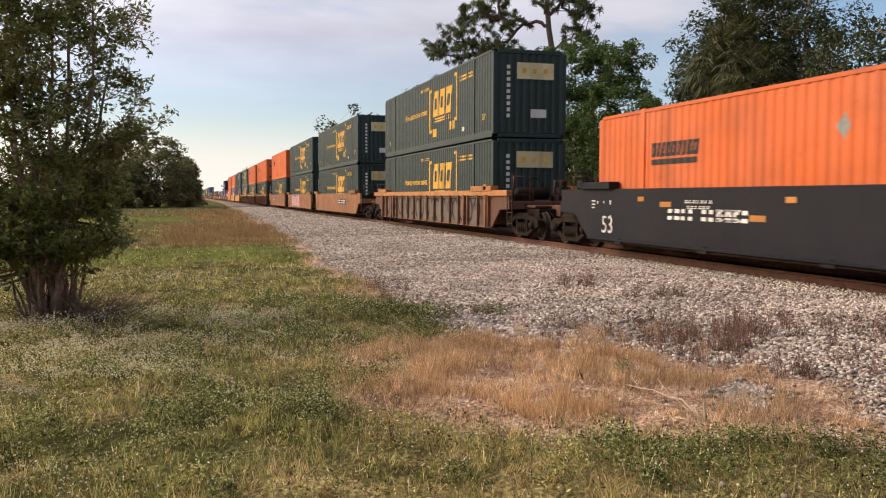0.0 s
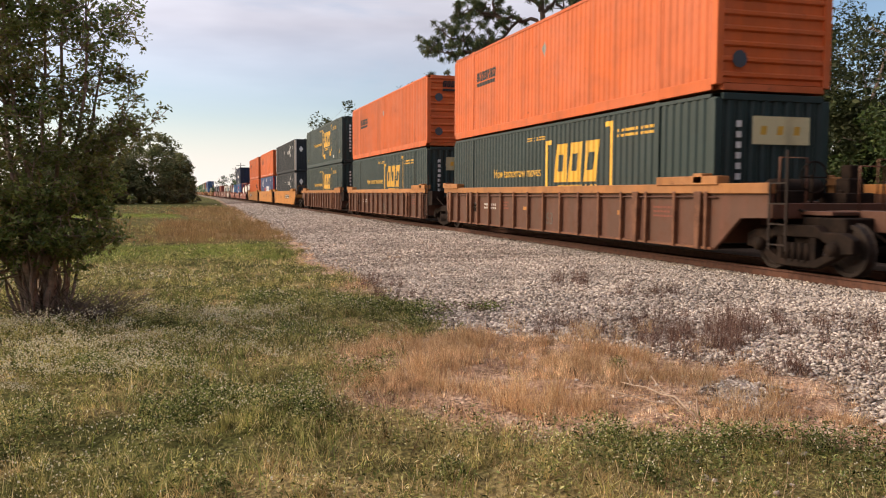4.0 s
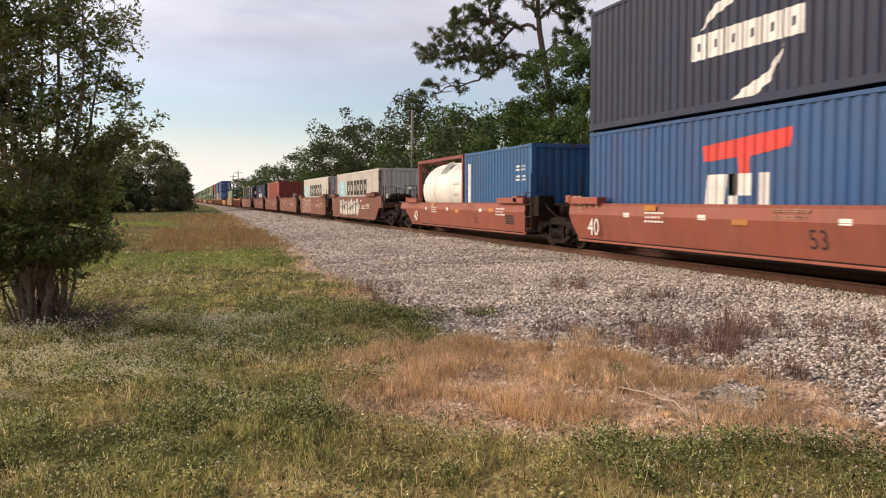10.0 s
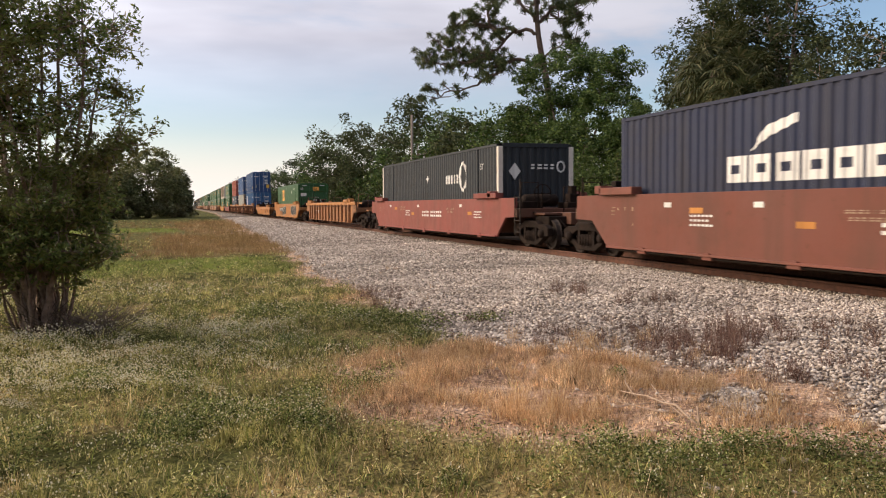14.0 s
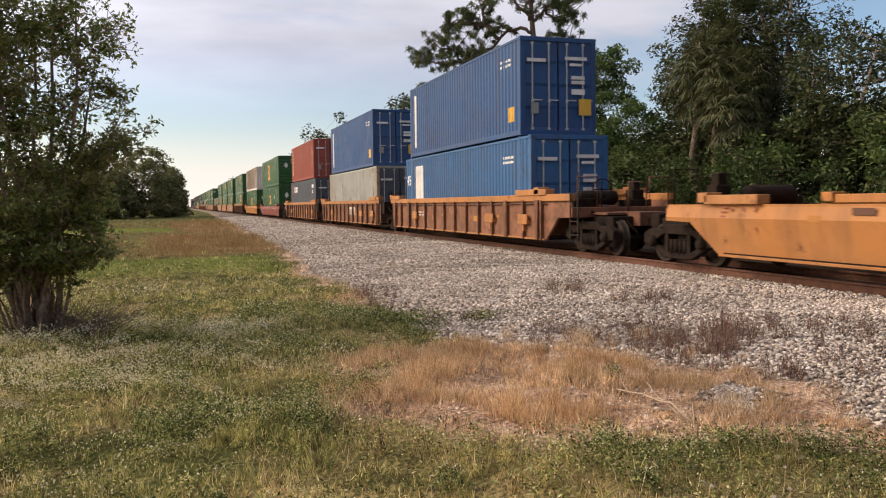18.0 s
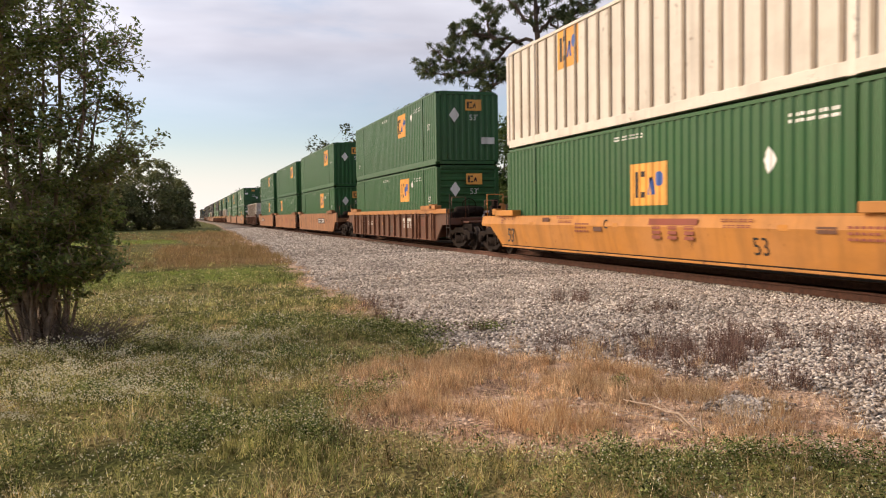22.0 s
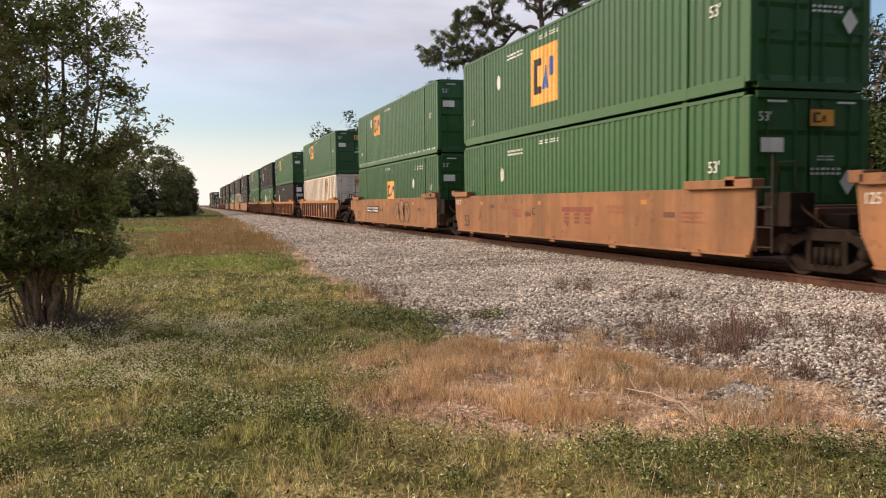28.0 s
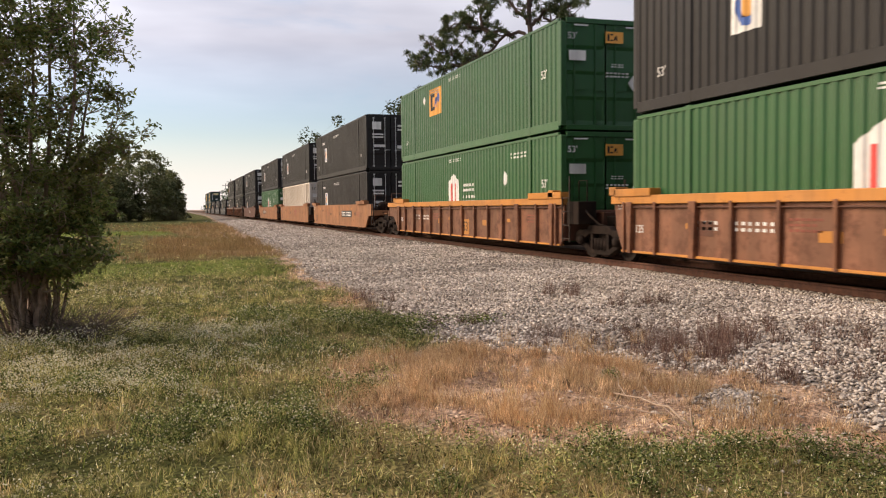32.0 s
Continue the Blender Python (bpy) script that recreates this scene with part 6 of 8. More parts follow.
    if kind == "smooth":
        pale = "rusty_cream" if key in ("car_red", "car_oxide", "car_maroon") else "mark_white" if key in ("car_red", "car_oxide", "car_maroon", "charcoal") else "mark_brown"
        amber = "car_yellow" if key in ("car_red", "car_oxide", "car_maroon", "charcoal") else "car_brown"
        fine = once(("cfine",), flat_mesh, "cfine", [[(a, c) for a, c in p] for p in bars(7, 0.95, 0.055, 0.25, 70)] + [[(a, c - 0.11) for a, c in p] for p in bars(6, 0.8, 0.055, 0.25, 71)])
        for y, z in ((-half + 4.6, mark_z + 0.20), (half - 4.6, mark_z + 0.26))[: 1 if key in ("car_red", "car_oxide") else 2]:
            tagged(part("data_marking", fine, M[pale], root, "", pose(x0, y, z)), kind="stuff")
        chip = once(("cchip",), flat_mesh, "cchip", [rect(-0.22, -0.055, 0.22, 0.055)])
        for y, z in ((half - 3.4, mark_z + 0.2), (half - 6.4, mark_z - 0.02), (-half + 2.4, mark_z + 0.05)):
            part("reflector", chip, M[amber], root, "", pose(x0, y, z))
        dots = once(("cdots",), flat_mesh, "cdots", [rect(-0.03, -0.03, 0.03, 0.03), rect(0.30, -0.03, 0.34, 0.04), rect(0.62, -0.04, 0.67, 0.05), rect(0.64, -0.36, 0.68, -0.30), rect(-0.30, 0.02, -0.12, 0.05), rect(-0.30, -0.06, -0.12, -0.03), rect(-0.30, -0.14, -0.16, -0.11)])
        tagged(part("data_marking", dots, M[pale], root, "", pose(x0, half - 0.35, mark_z + 0.22)), kind="stuff")
        # hanging brackets and pipe under the sill
        hook = once(("hook",), boxes_mesh, "sill_bracket", [(-0.03, -0.16, 0.22, 0.09, 0.16, 0.29), (-0.045, -0.10, 0.29, 0.0, 0.10, 0.36)], 0.008)
        for k in range(0 if low else 5):
            part("sill_bracket", hook, mat, root, "", pose(-x + (0.09 if low else 0), -half + 1.4 + k * (2 * half - 2.8) / 4, 0))
        under = once(("upipe", half), tubes_mesh, "air_pipe", [([(0.02, -half - 0.1, 0.255), (0.02, 0, 0.25), (0.02, half + 0.1, 0.255)], [0.022] * 3)], 6)
        if not low:
            part("air_pipe", under, M["truck"], root, "", pose(-x, 0, 0))
    else:
        shelf = once(("shelf",), boxes_mesh, "side_bracket", [(-0.13, -0.34, 0.70, 0.0, 0.34, 0.82), (-0.12, -0.34, 0.82, -0.09, 0.34, 0.98), (-0.10, -0.05, 0.50, 0.0, 0.05, 0.70)], 0.008)
        for y in (-half + 1.2, -half + 3.9, half - 3.6) if key == "car_rust" and load != "53" else ():
            part("side_bracket", shelf, top, root, "", pose(-x, y, 0))
        tag = once(("ctag",), flat_mesh, "ctag", [rect(-0.42, -0.14, 0.42, 0.14)])
        part("data_panel", tag, M["car_brown" if key != "car_brown" else "truck"], root, "", pose(x0, half - 2.75, 0.86))
        for y in (half - 6.1, -half + 5.4) if key == "car_rust" else ():
            part("data_panel", once(("ctag2",), flat_mesh, "ctag2", [rect(-0.25, -0.09, 0.25, 0.09)]), M["car_yellow"], root, "", pose(x0, y, 0.80))
    patch = once(("cpatch",), flat_mesh, "cpatch", [rect(-0.13, -0.05, 0.13, 0.05)])
    for y in (half - 2.4, 0.9, -half + 3.4):
        part("reflector", patch, M["mark_white"] if key in ("car_red", "car_oxide", "car_maroon") else M["car_yellow"], root, "", pose(x0, y, (top_z - 0.25) if kind == "smooth" else 0.9))
    if graffiti:
        for y, wide, tall, mat_a, mat_b, seed in graffiti:
            spray(root, x0, y, wide, tall, mat_a, mat_b, seed, kind == "ribbed")
    return root


def spray(root, x, y, wide, tall, fill, line, seed, wash=False):
    """Sprayed bubble shapes, no writing: filled blobs with outlines."""
    r = random.Random(seed)
    n = max(3, round(wide / 0.8))
    blobs, lines = [], []
    for i in range(n):
        ca, cb = -wide / 2 + wide * (i + 0.5) / n, r.uniform(-0.05, 0.05)
        ra, rb = wide / n * 0.74, tall * r.uniform(0.44, 0.56)
        k = 11
        pts = [(ca + ra * math.cos(2 * math.pi * j / k) * r.uniform(0.8, 1.1), cb + rb * math.sin(2 * math.pi * j / k) * r.uniform(0.85, 1.1)) for j in range(k)]
        blobs.append(pts)
        pts2 = [(ca + (p[0] - ca) * 0.88, cb + (p[1] - cb) * 0.90) for p in pts]
        for j in range(k):
            q = (j + 1) % k
            lines.append([pts[j], pts[q], pts2[q], pts2[j]])
        for j in range(2):
            a0, b0 = ca + r.uniform(-0.4, 0.2) * ra, cb + r.uniform(-0.5, 0.4) * rb
            lines.append([(a0, b0), (a0 + 0.08, b0), (a0 + 0.2, b0 + 0.35 * rb), (a0 + 0.1, b0 + 0.35 * rb)])
    zc = 0.88
    if wash:
        blobs = [rect(-wide / 2, -tall * 0.52, wide / 2, tall * 0.50)]
        lines = []
        for i in range(n):
            ca = -wide / 2 + wide * (i + 0.5) / n
            a0 = r.uniform(0, 360)
            lines += ring(ca + r.uniform(-0.1, 0.1), r.uniform(-0.08, 0.08), wide / n * 0.46, tall * 0.44, 0.11, a0, a0 + r.uniform(200, 310), 12)
    part("sprayed_fill", flat_mesh("blob", blobs, 0.004), M[fill], root, "", pose(x, y, zc))["kind"] = "stuff"
    part("sprayed_outline", flat_mesh("blobline", lines, 0.007), M[line], root, "", pose(x, y, zc))["kind"] = "stuff"


def scrawl(root, x, y, z, wide, tall, seed, mat="mark_black"):
    """Thin sprayed loops and slashes, no writing."""
    r = random.Random(seed)
    strokes = []
    n = max(4, round(wide / 0.24))
    for i in range(n):
        ca, cb = -wide / 2 + wide * (i + 0.5) / n, r.uniform(-0.12, 0.12) * tall
        a0 = r.uniform(0, 360)
        strokes += ring(ca, cb, r.uniform(0.10, 0.24), tall * r.uniform(0.22, 0.46), 0.030, a0, a0 + r.uniform(120, 290), 10)
        if i % 2:
            lean = r.uniform(-0.3, 0.3)
            strokes.append(rect(ca, cb - tall * 0.3, ca + 0.030, cb + tall * 0.4, lean))
    part("sprayed_outline", flat_mesh("scrawl", strokes, 0.006), M[mat], root, "", pose(x, y, z))["kind"] = "stuff"


FLOOR = 0.36        # container floor above the rail in a well
UP = FLOOR + 2.93   # floor of the upper container
H53, H40 = 8.15, 6.15
JJ, CJ, JC, CC = ("joint", "joint"), ("coupler", "joint"), ("joint", "coupler"), ("coupler", "coupler")
ORANGE_CAR = "faded orange smooth-sided well car with rust"
YELLOW_CAR = "yellow-orange smooth-sided well car"
BROWN_CAR = "rusty brown well car with upright side ribs"
ORANGE_RIB = "orange well car with upright side ribs"
RED_CAR = "oxide-red smooth-sided well car"


def mid(back, length=16.154):
    return back - length / 2


def build_train():
    # lone charcoal car
    well_car(mid(18.9), H53, "charcoal", "smooth", CC, "charcoal grey smooth-sided well car", brand="", load="53")
    orange_box(mid(18.9), FLOOR)
    # ribbed single car with two dark green boxes
    well_car(mid(42.7), H53, "car_brown", "ribbed", CC, BROWN_CAR, "car_orange", brand_mat="grey", brand="", graffiti=[(0.0, 14.5, 1.02, "spray_grey", "charcoal", 2)])
    csx_box(mid(42.7), FLOOR, False, 1), csx_box(mid(42.7), UP, True, 2)
    # three orange units
    for i, (b, e) in enumerate(((66.4, CJ), (86.1, JJ), (106.1, JC))):
        g = [(2.3, 5.6, 1.05, "pink", "pale_blue", 5)] if i == 1 else None
        well_car(mid(b), H53, "car_orange", "smooth", e, ORANGE_CAR, brand=("A", "mid", "B")[i], graffiti=g)
        csx_box(mid(b), FLOOR, False, i)
        if i < 2:
            csx_box(mid(b), UP, True, i + 1)
        else:
            orange_box(mid(b), UP)
    for i, (b, e) in enumerate(((130.1, CJ), (150.0, JJ), (169.7, JC))):
        well_car(mid(b), H53, "car_brown", "ribbed", e, BROWN_CAR, "car_orange", brand="", brand_mat="mark_white")
        csx_box(mid(b), FLOOR, False, i)
        if i < 2:
            orange_box(mid(b), UP)
        else:
            csx_box(mid(b), UP, True, 1)
    for i, (b, e) in enumerate(((193.7, CJ), (213.5, JJ), (233.1, JC))):
        well_car(mid(b), H53, "car_yellow", "smooth", e, YELLOW_CAR, brand=("A", "mid", "B")[i])
        if i == 0:
            umax_box(mid(b), FLOOR), umax_box(mid(b), UP)
        elif i == 1:
            stack_box(mid(b), FLOOR), orange_box(mid(b), UP, dashes=True)
        else:
            orange_box(mid(b), FLOOR, 13.0, doors=True), orange_box(mid(b), UP, dashes=True)
    # three red units with forty-foot wells
    for i, (b, e) in enumerate(((253.1, CJ), (269.1, JJ), (285.2, JC))):
        well_car(b - 6.1, H40, "car_red", "smooth", e, RED_CAR, brand="", load="40", top_z=1.22)
    tank_box(250.05, FLOOR), tank_box(243.95, FLOOR)
    b = plain_box(269.1 - 6.1, FLOOR, 12.192, "blue", "blue ridged container with red and white emblem", "upright", high=2.591)
    b.mark("bird", [[(-1.3, 0.25), (1.3, 0.45), (1.2, 0.12), (0.2, 0.0), (0.15, -0.3), (-0.15, -0.3), (-0.2, 0.0), (-1.2, -0.05)]], "mark_red", 6.0, 1.72, "emblem")
    b.mark("apl", [rect(-1.1, -0.6, -0.5, 0.5, 0.12), rect(-0.35, -0.6, -0.08, 0.5), rect(-0.35, 0.1, 0.35, 0.5), rect(0.55, -0.6, 0.8, 0.5), rect(0.55, -0.6, 1.15, -0.3)], "mark_white", 5.9, 0.92, "emblem")
    cma_box(269.1 - 6.1, UP - 0.305, "upright")
    tank_box(282.1, FLOOR)
    b = plain_box(275.8, FLOOR, 6.058, "sky_blue", "small bright blue container with white stripe", "upright", high=2.591)
    b.mark("wst2", [rect(-0.10, -0.85, 0.10, 0.85)], "mark_white", 0.45, 1.35, "stripe")
    b.mark("cod2", bars(4, 0.7, 0.16, 0.3, 50) + [[(a, c - 0.3) for a, c in p] for p in bars(4, 0.7, 0.16, 0.3, 51)], "mark_white", 5.2, 1.9, "serial_marking")
    # five red units
    for i, (b, e) in enumerate(((304.9, CJ), (320.6, JJ), (336.2, JJ), (351.8, JJ), (367.5, JC))):
        g = [(0.8, 5.8, 1.0, "cream", "mark_black", 11)] if i == 0 else [(2.8, 4.4, 1.0, "car_maroon", "cream", 12)] if i == 1 else None
        car = well_car(b - 6.1, H40, "car_oxide", "smooth", e, "dull oxide-red smooth-sided well car", brand="", load="", graffiti=g)
        if i:
            disc = flat_mesh("disc", ring(0, 0, 0.50, 0.52, 0.09, 0, 360, 22) + [rect(-0.42, -0.05, 0.42, 0.05), rect(-0.05, -0.42, 0.05, 0.42)] + ring(0, 0, 0.34, 0.36, 0.12, 20, 70, 4) + ring(0, 0, 0.34, 0.36, 0.12, 110, 160, 4) + ring(0, 0, 0.34, 0.36, 0.12, 200, 250, 4) + ring(0, 0, 0.34, 0.36, 0.12, 290, 340, 4))
            part("round_emblem", disc, M["car_orange"], car, "faded round emblem", pose(-1.476, -4.1, 0.98))
        vent = once(("vent",), tubes_mesh, "vent_pipe", [([(0, 0, 1.2), (0, 0, 1.78), (0, -0.12, 1.92), (0, -0.34, 1.92), (0, -0.42, 1.80)], [0.062] * 5)], 8)
        part("vent_pipe", vent, M["cream"], car, "white bent vent pipe", pose(0.2, 6.85, 0))
        part("valve_box", once(("vbox",), boxes_mesh, "valve_box", [(-0.17, -0.15, 1.25, 0.15, 0.15, 1.60)], 0.03), M["cream"], car, "white valve box", pose(-0.8, -6.75, 0))
        part("valve_box", once(("vbox2",), boxes_mesh, "valve_box", [(-0.18, -0.2, 1.25, 0.18, 0.2, 1.62)], 0.05), M["cream"], car, "white valve box", pose(0.95, -6.75, 0))
        part("vent_pipe", vent, M["cream"], car, "white bent vent pipe", pose(0.25, -6.6, 0.0))
        if i < 2:
            maersk_box(b - 6.1, FLOOR)
        elif i == 3:
            plain_box(b - 6.1, FLOOR, 12.192, "red", "red ridged steel container", "upright", "side_code")
        elif i == 4:
            cma_box(b - 6.1, FLOOR, "doors", swoosh=False)
    well_car(mid(391.4), H53, "car_maroon", "smooth", CC, "maroon smooth-sided well car", brand="", load="")
    umax_box(mid(391.4), FLOOR)
    well_car(mid(415.6), H53, "car_orange", "ribbed", CC, "empty orange well car with upright side ribs", "car_orange", brand="")
    tagged_car = well_car(mid(439.8), H53, "chord_orange", "smooth", CC, "orange smooth-sided well car with black graffiti", brand="B", load="", graffiti=[(1.1, 2.9, 0.85, "mark_black", "grey", 21), (-5.9, 3.5, 0.9, "mark_black", "grey", 22)])
    scrawl(tagged_car, -1.474, H53 - 0.95, 0.88, 1.9, 0.85, 5)
    scrawl(tagged_car, -1.474, H53 - 4.6, 0.62, 2.3, 0.40, 6)
    emp_box(mid(439.8), FLOOR, logo=5.0, look_kind=(0.78, 0.51, 1.97, 11.36, 2.22), front="doors", style="sheet")
    well_car(463.2 - 7.4, 7.4, "chord_orange", "smooth", CC, "empty faded orange smooth-sided well car", brand="", load="", top_z=1.26)
    for i, (b, e) in enumerate(((485.4, CJ), (505.0, JJ), (524.8, JC))):
        well_car(b - 6.1, H53, "car_rust", "ribbed", e, ORANGE_RIB, "car_orange", brand="mid" if i == 1 else "", brand_mat="cream", load="52" if i == 2 else "")
        if i == 0:
            plain_box(b - 6.1, FLOOR, 13.716, "sky_blue", "weathered bright blue container with white panel", "doors", "forty_five")
            plain_box(b - 6.1, UP, 12.192, "blue", "blue ridged container with white stripe", "doors", "stripe")
        elif i == 1:
            plain_box(b - 6.1, FLOOR, 13.716, "grey", "pale grey container with rusty posts", "doors")
            plain_box(b - 6.1, UP, 12.192, "blue", "blue ridged container with white stripe", "doors", "stripe")
        else:
            plain_box(b - 6.1, FLOOR, 13.716, "seaco", "slate grey weathered container", "doors", "seaco")
            plain_box(b - 6.1, UP, 12.192, "red", "red ridged steel container", "doors", "side_code")
    well_car(mid(550.6), H53, "car_maroon", "smooth", CC, "maroon smooth-sided well car with pale scribbles", brand="", load="53", top_z=1.25)
    emp_box(mid(550.6), FLOOR, logo=7.8), emp_box(mid(550.6), UP, logo=7.05, look_kind=KIND_C, front="level")
    well_car(mid(574.5), H53, "car_yellow", "smooth", CC, "yellow-orange well car with folded sides", brand="mid", brand_mat="mark_brown", top_z=1.26)
    emp_box(mid(574.5), FLOOR, logo=8.24), emp_box(mid(574.5), UP, "white", logo=4.26, look_kind=(0.62, 0.50, 2.3, 12, 2), style="post")
    well_car(mid(598.3), H53, "car_brown", "ribbed", CC, BROWN_CAR, "car_orange", brand="end", brand_mat="cream")
    emp_box(mid(598.3), FLOOR, logo=10.98, look_kind=KIND_A, front="level"), emp_box(mid(598.3), UP, logo=10.6, look_kind=KIND_A)
    for i, (b, e) in enumerate(((622.1, CJ), (641.6, JJ), (661.3, JC))):
        well_car(mid(b), H53, "car_orange", "smooth", e, ORANGE_CAR, brand=("A", "mid", "B")[i])
        emp_box(mid(b), FLOOR, logo=(10.9, 4.0, 10.93)[i], look_kind=KIND_A), emp_box(mid(b), UP, logo=(12.9, 12.9, 11.2)[i], look_kind=KIND_A)
    well_car(mid(684.8), H53, "car_brown", "ribbed", CC, BROWN_CAR, "car_brown", brand="")
    emp_box(mid(684.8), FLOOR, "white", logo=0, front="doors", style="post")
    for i, (b, e) in enumerate(((709.6, CJ), (729.1, JJ), (748.6, JC))):
        g = [(-2.7, 2.7, 1.0, "car_orange", "mark_black", 31)] if i == 2 else None
        well_car(mid(b), H53, "car_orange", "smooth", e, ORANGE_CAR, brand=("A", "mid", "B")[i], graffiti=g)
        emp_box(mid(b), FLOOR, logo=(8.33, 0, 7.88)[i], front="doors", placard=(3.96, 3.75, None)[i])
        emp_box(mid(b), UP, logo=7.06 if i == 1 else 4.9, look_kind=KIND_C if i == 1 else KIND_A, front="doors", hub=7.3 if i == 0 else None, placard=3.5, dashes=i == 2)
    well_car(mid(772.7), H53, "car_rust", "ribbed", CC, BROWN_CAR, "car_orange", brand="end", brand_mat="cream")
    emp_box(mid(772.7), FLOOR, "white", logo=11.95, look_kind=(0.65, 0.47, 2.2, 12, 2), front="doors", style="post"), emp_box(mid(772.7), UP, logo=5.0, look_kind=KIND_A, front="doors", placard=3.5)
    for i, (b, e) in enumerate(((796.7, CJ), (816.5, JJ), (836.3, JC))):
        well_car(mid(b), H53, "car_rust", "ribbed", e, ORANGE_RIB, "car_yellow", brand="end" if i == 1 else "", brand_mat="cream")
        if i == 0:
            black_box(mid(b), FLOOR), emp_box(mid(b), UP, logo=5.16, look_kind=KIND_A, front="doors", placard=3.6)
        elif i == 1:
            emp_box(mid(b), FLOOR, hub=6.9, front="doors"), black_box(mid(b), UP)
        else:
            emp_box(mid(b), FLOOR, hub=7.2, front="doors"), emp_box(mid(b), UP, logo=5.04, look_kind=KIND_A, front="doors", placard=3.6)
    for i, (b, e) in enumerate(((859.6, CJ), (879.3, JJ), (899.2, JC))):
        well_car(mid(b), H53, "car_orange", "smooth", e, ORANGE_CAR, brand=("A", "mid", "B")[i])
        if i == 0:
            black_box(mid(b), FLOOR)
        elif i == 1:
            emp_box(mid(b), FLOOR, "white", logo=0, front="doors", style="post")
        else:
            emp_box(mid(b), FLOOR, hub=7.2, front="doors")
        black_box(mid(b), UP)
    for i, (b, e) in enumerate(((923.4, CJ), (943.2, JJ), (963.0, JC))):
        well_car(mid(b), H53, "car_brown", "ribbed" if i else "smooth", e, BROWN_CAR, brand="")
        black_box(mid(b), FLOOR), black_box(mid(b), UP)
    for i, b in enumerate((987.0, 1011.0, 1035.0, 1059.0, 1083.0)):
        well_car(mid(b), H53, "charcoal", "smooth", CC, "dark smooth-sided well car", brand="", load="")
        (black_box if i < 3 else csx_box)(*((mid(b), FLOOR) if i < 3 else (mid(b), FLOOR, False, i)))
        if i > 2:
            csx_box(mid(b), UP, True, 1)


build_train()


# ---- trees ----
def leaf_cloud(rng, centre, radius, count, size, droop=0.3, flat=0.7):
    """Four-cornered leaves in a loose clump; denser towards its outside."""
    d = rng.normal(0, 1, (count, 3))
    d /= np.linalg.norm(d, axis=1, keepdims=True)
    r = rng.uniform(0.25, 1.0, (count, 1)) ** 0.55
    p = np.asarray(centre) + d * r * np.asarray(radius)
    t = turns(rng, count, flat)
    s = size * rng.uniform(0.6, 1.35, count)
    shape = np.array([(-0.5, 0, 0), (0, -0.21, 0.05), (0.5, 0, -0.08), (0, 0.21, 0.05)])
    return np.einsum("nij,vj->nvi", t, shape) * s[:, None, None] + p[:, None, :]


def branch(rng, a, b, r0, r1, bend=0.12, steps=6):
    a, b = np.asarray(a, float), np.asarray(b, float)
    k = np.linspace(0, 1, steps)[:, None]
    span = np.linalg.norm(b - a)
    off = rng.normal(0, bend * span, 3) * np.array([1, 1, 0.5])
    pts = a + (b - a) * k + np.sin(k * np.pi) * off + rng.normal(0, 0.015 * span, (steps, 3)) * np.sin(k * np.pi)
    return [tuple(p) for p in pts], list(np.linspace(r0, r1, steps))


def in_blob(rng, blobs):
    """A random place inside one of several ellipsoids (cx, cy, cz, rx, ry, rz)."""
    vol = np.array([b[3] * b[4] * b[5] for b in blobs])
    b = blobs[rng.choice(len(blobs), p=vol / vol.sum())]
    d = rng.normal(0, 1, 3)
    d /= np.linalg.norm(d)
    return np.array(b[:3]) + d * rng.uniform(0.35, 1.0) ** 0.5 * np.array(b[3:])


def tree(name, label, x, y, stems, blobs, clumps, clump_size, leaves, leaf, leaf_mat, trunk_r, seed, bark="bark", sides=8, category="tree", twigs=0):
    """stems: rows of (dx, dy, foot dx, foot dy, top height). blobs in metres about the foot."""
    rng = np.random.default_rng(seed)
    root = tagged(new(name), label, category)
    root.matrix_basis = pose(x, y, float(ground_z(x, y)))
    tubes, ends = [], []
    for dx, dy, fx, fy, top in stems:
        pts, rad = branch(rng, (fx, fy, -0.1), (dx, dy, top), trunk_r, trunk_r * 0.16, 0.06, 8)
        rad[0] *= 1.35
        tubes.append((pts, rad))
        ends += list(zip(pts[2:], rad[2:]))
    quads = []
    for i in range(clumps):
        c = in_blob(rng, blobs)
        lower = [e for e in ends if e[0][2] < c[2] + 0.3] or ends[:2]
        near = min(lower, key=lambda e: (e[0][0] - c[0]) ** 2 + (e[0][1] - c[1]) ** 2 + 1.6 * (e[0][2] - c[2]) ** 2)
        pts, rad = branch(rng, near[0], c, near[1] * 0.55, max(0.006, trunk_r * 0.06), 0.10, 5)
        tubes.append((pts, rad))
        if rng.uniform() < 0.35:
            ends.append((pts[3], rad[3]))
        s = clump_size * rng.uniform(0.6, 1.25)
        quads.append(leaf_cloud(rng, c, (s, s, s * 0.72), leaves, leaf))
        for j in range(twigs):
            tip = c + rng.normal(0, 0.8, 3) * s * np.array([1.2, 1.2, 0.9])
            tubes.append(branch(rng, pts[-2], tip, 0.007, 0.003, 0.08, 3))
            quads.append(leaf_cloud(rng, tip, (s * 0.35,) * 3, max(4, leaves // 6), leaf))
    thick = [t for t in tubes if t[1][0] > 0.03]
    thin = [t for t in tubes if t[1][0] <= 0.03]
    part("trunk", tubes_mesh("trunk", thick, sides), M[bark], root, "", None)
    if thin:
        tagged(part("twig_mass", tubes_mesh("twig_mass", thin, 4), M[bark], root, "", None), kind="stuff")
    part("crown", quads_mesh("crown", np.concatenate(quads)), M[leaf_mat], root, "", None)
    return root


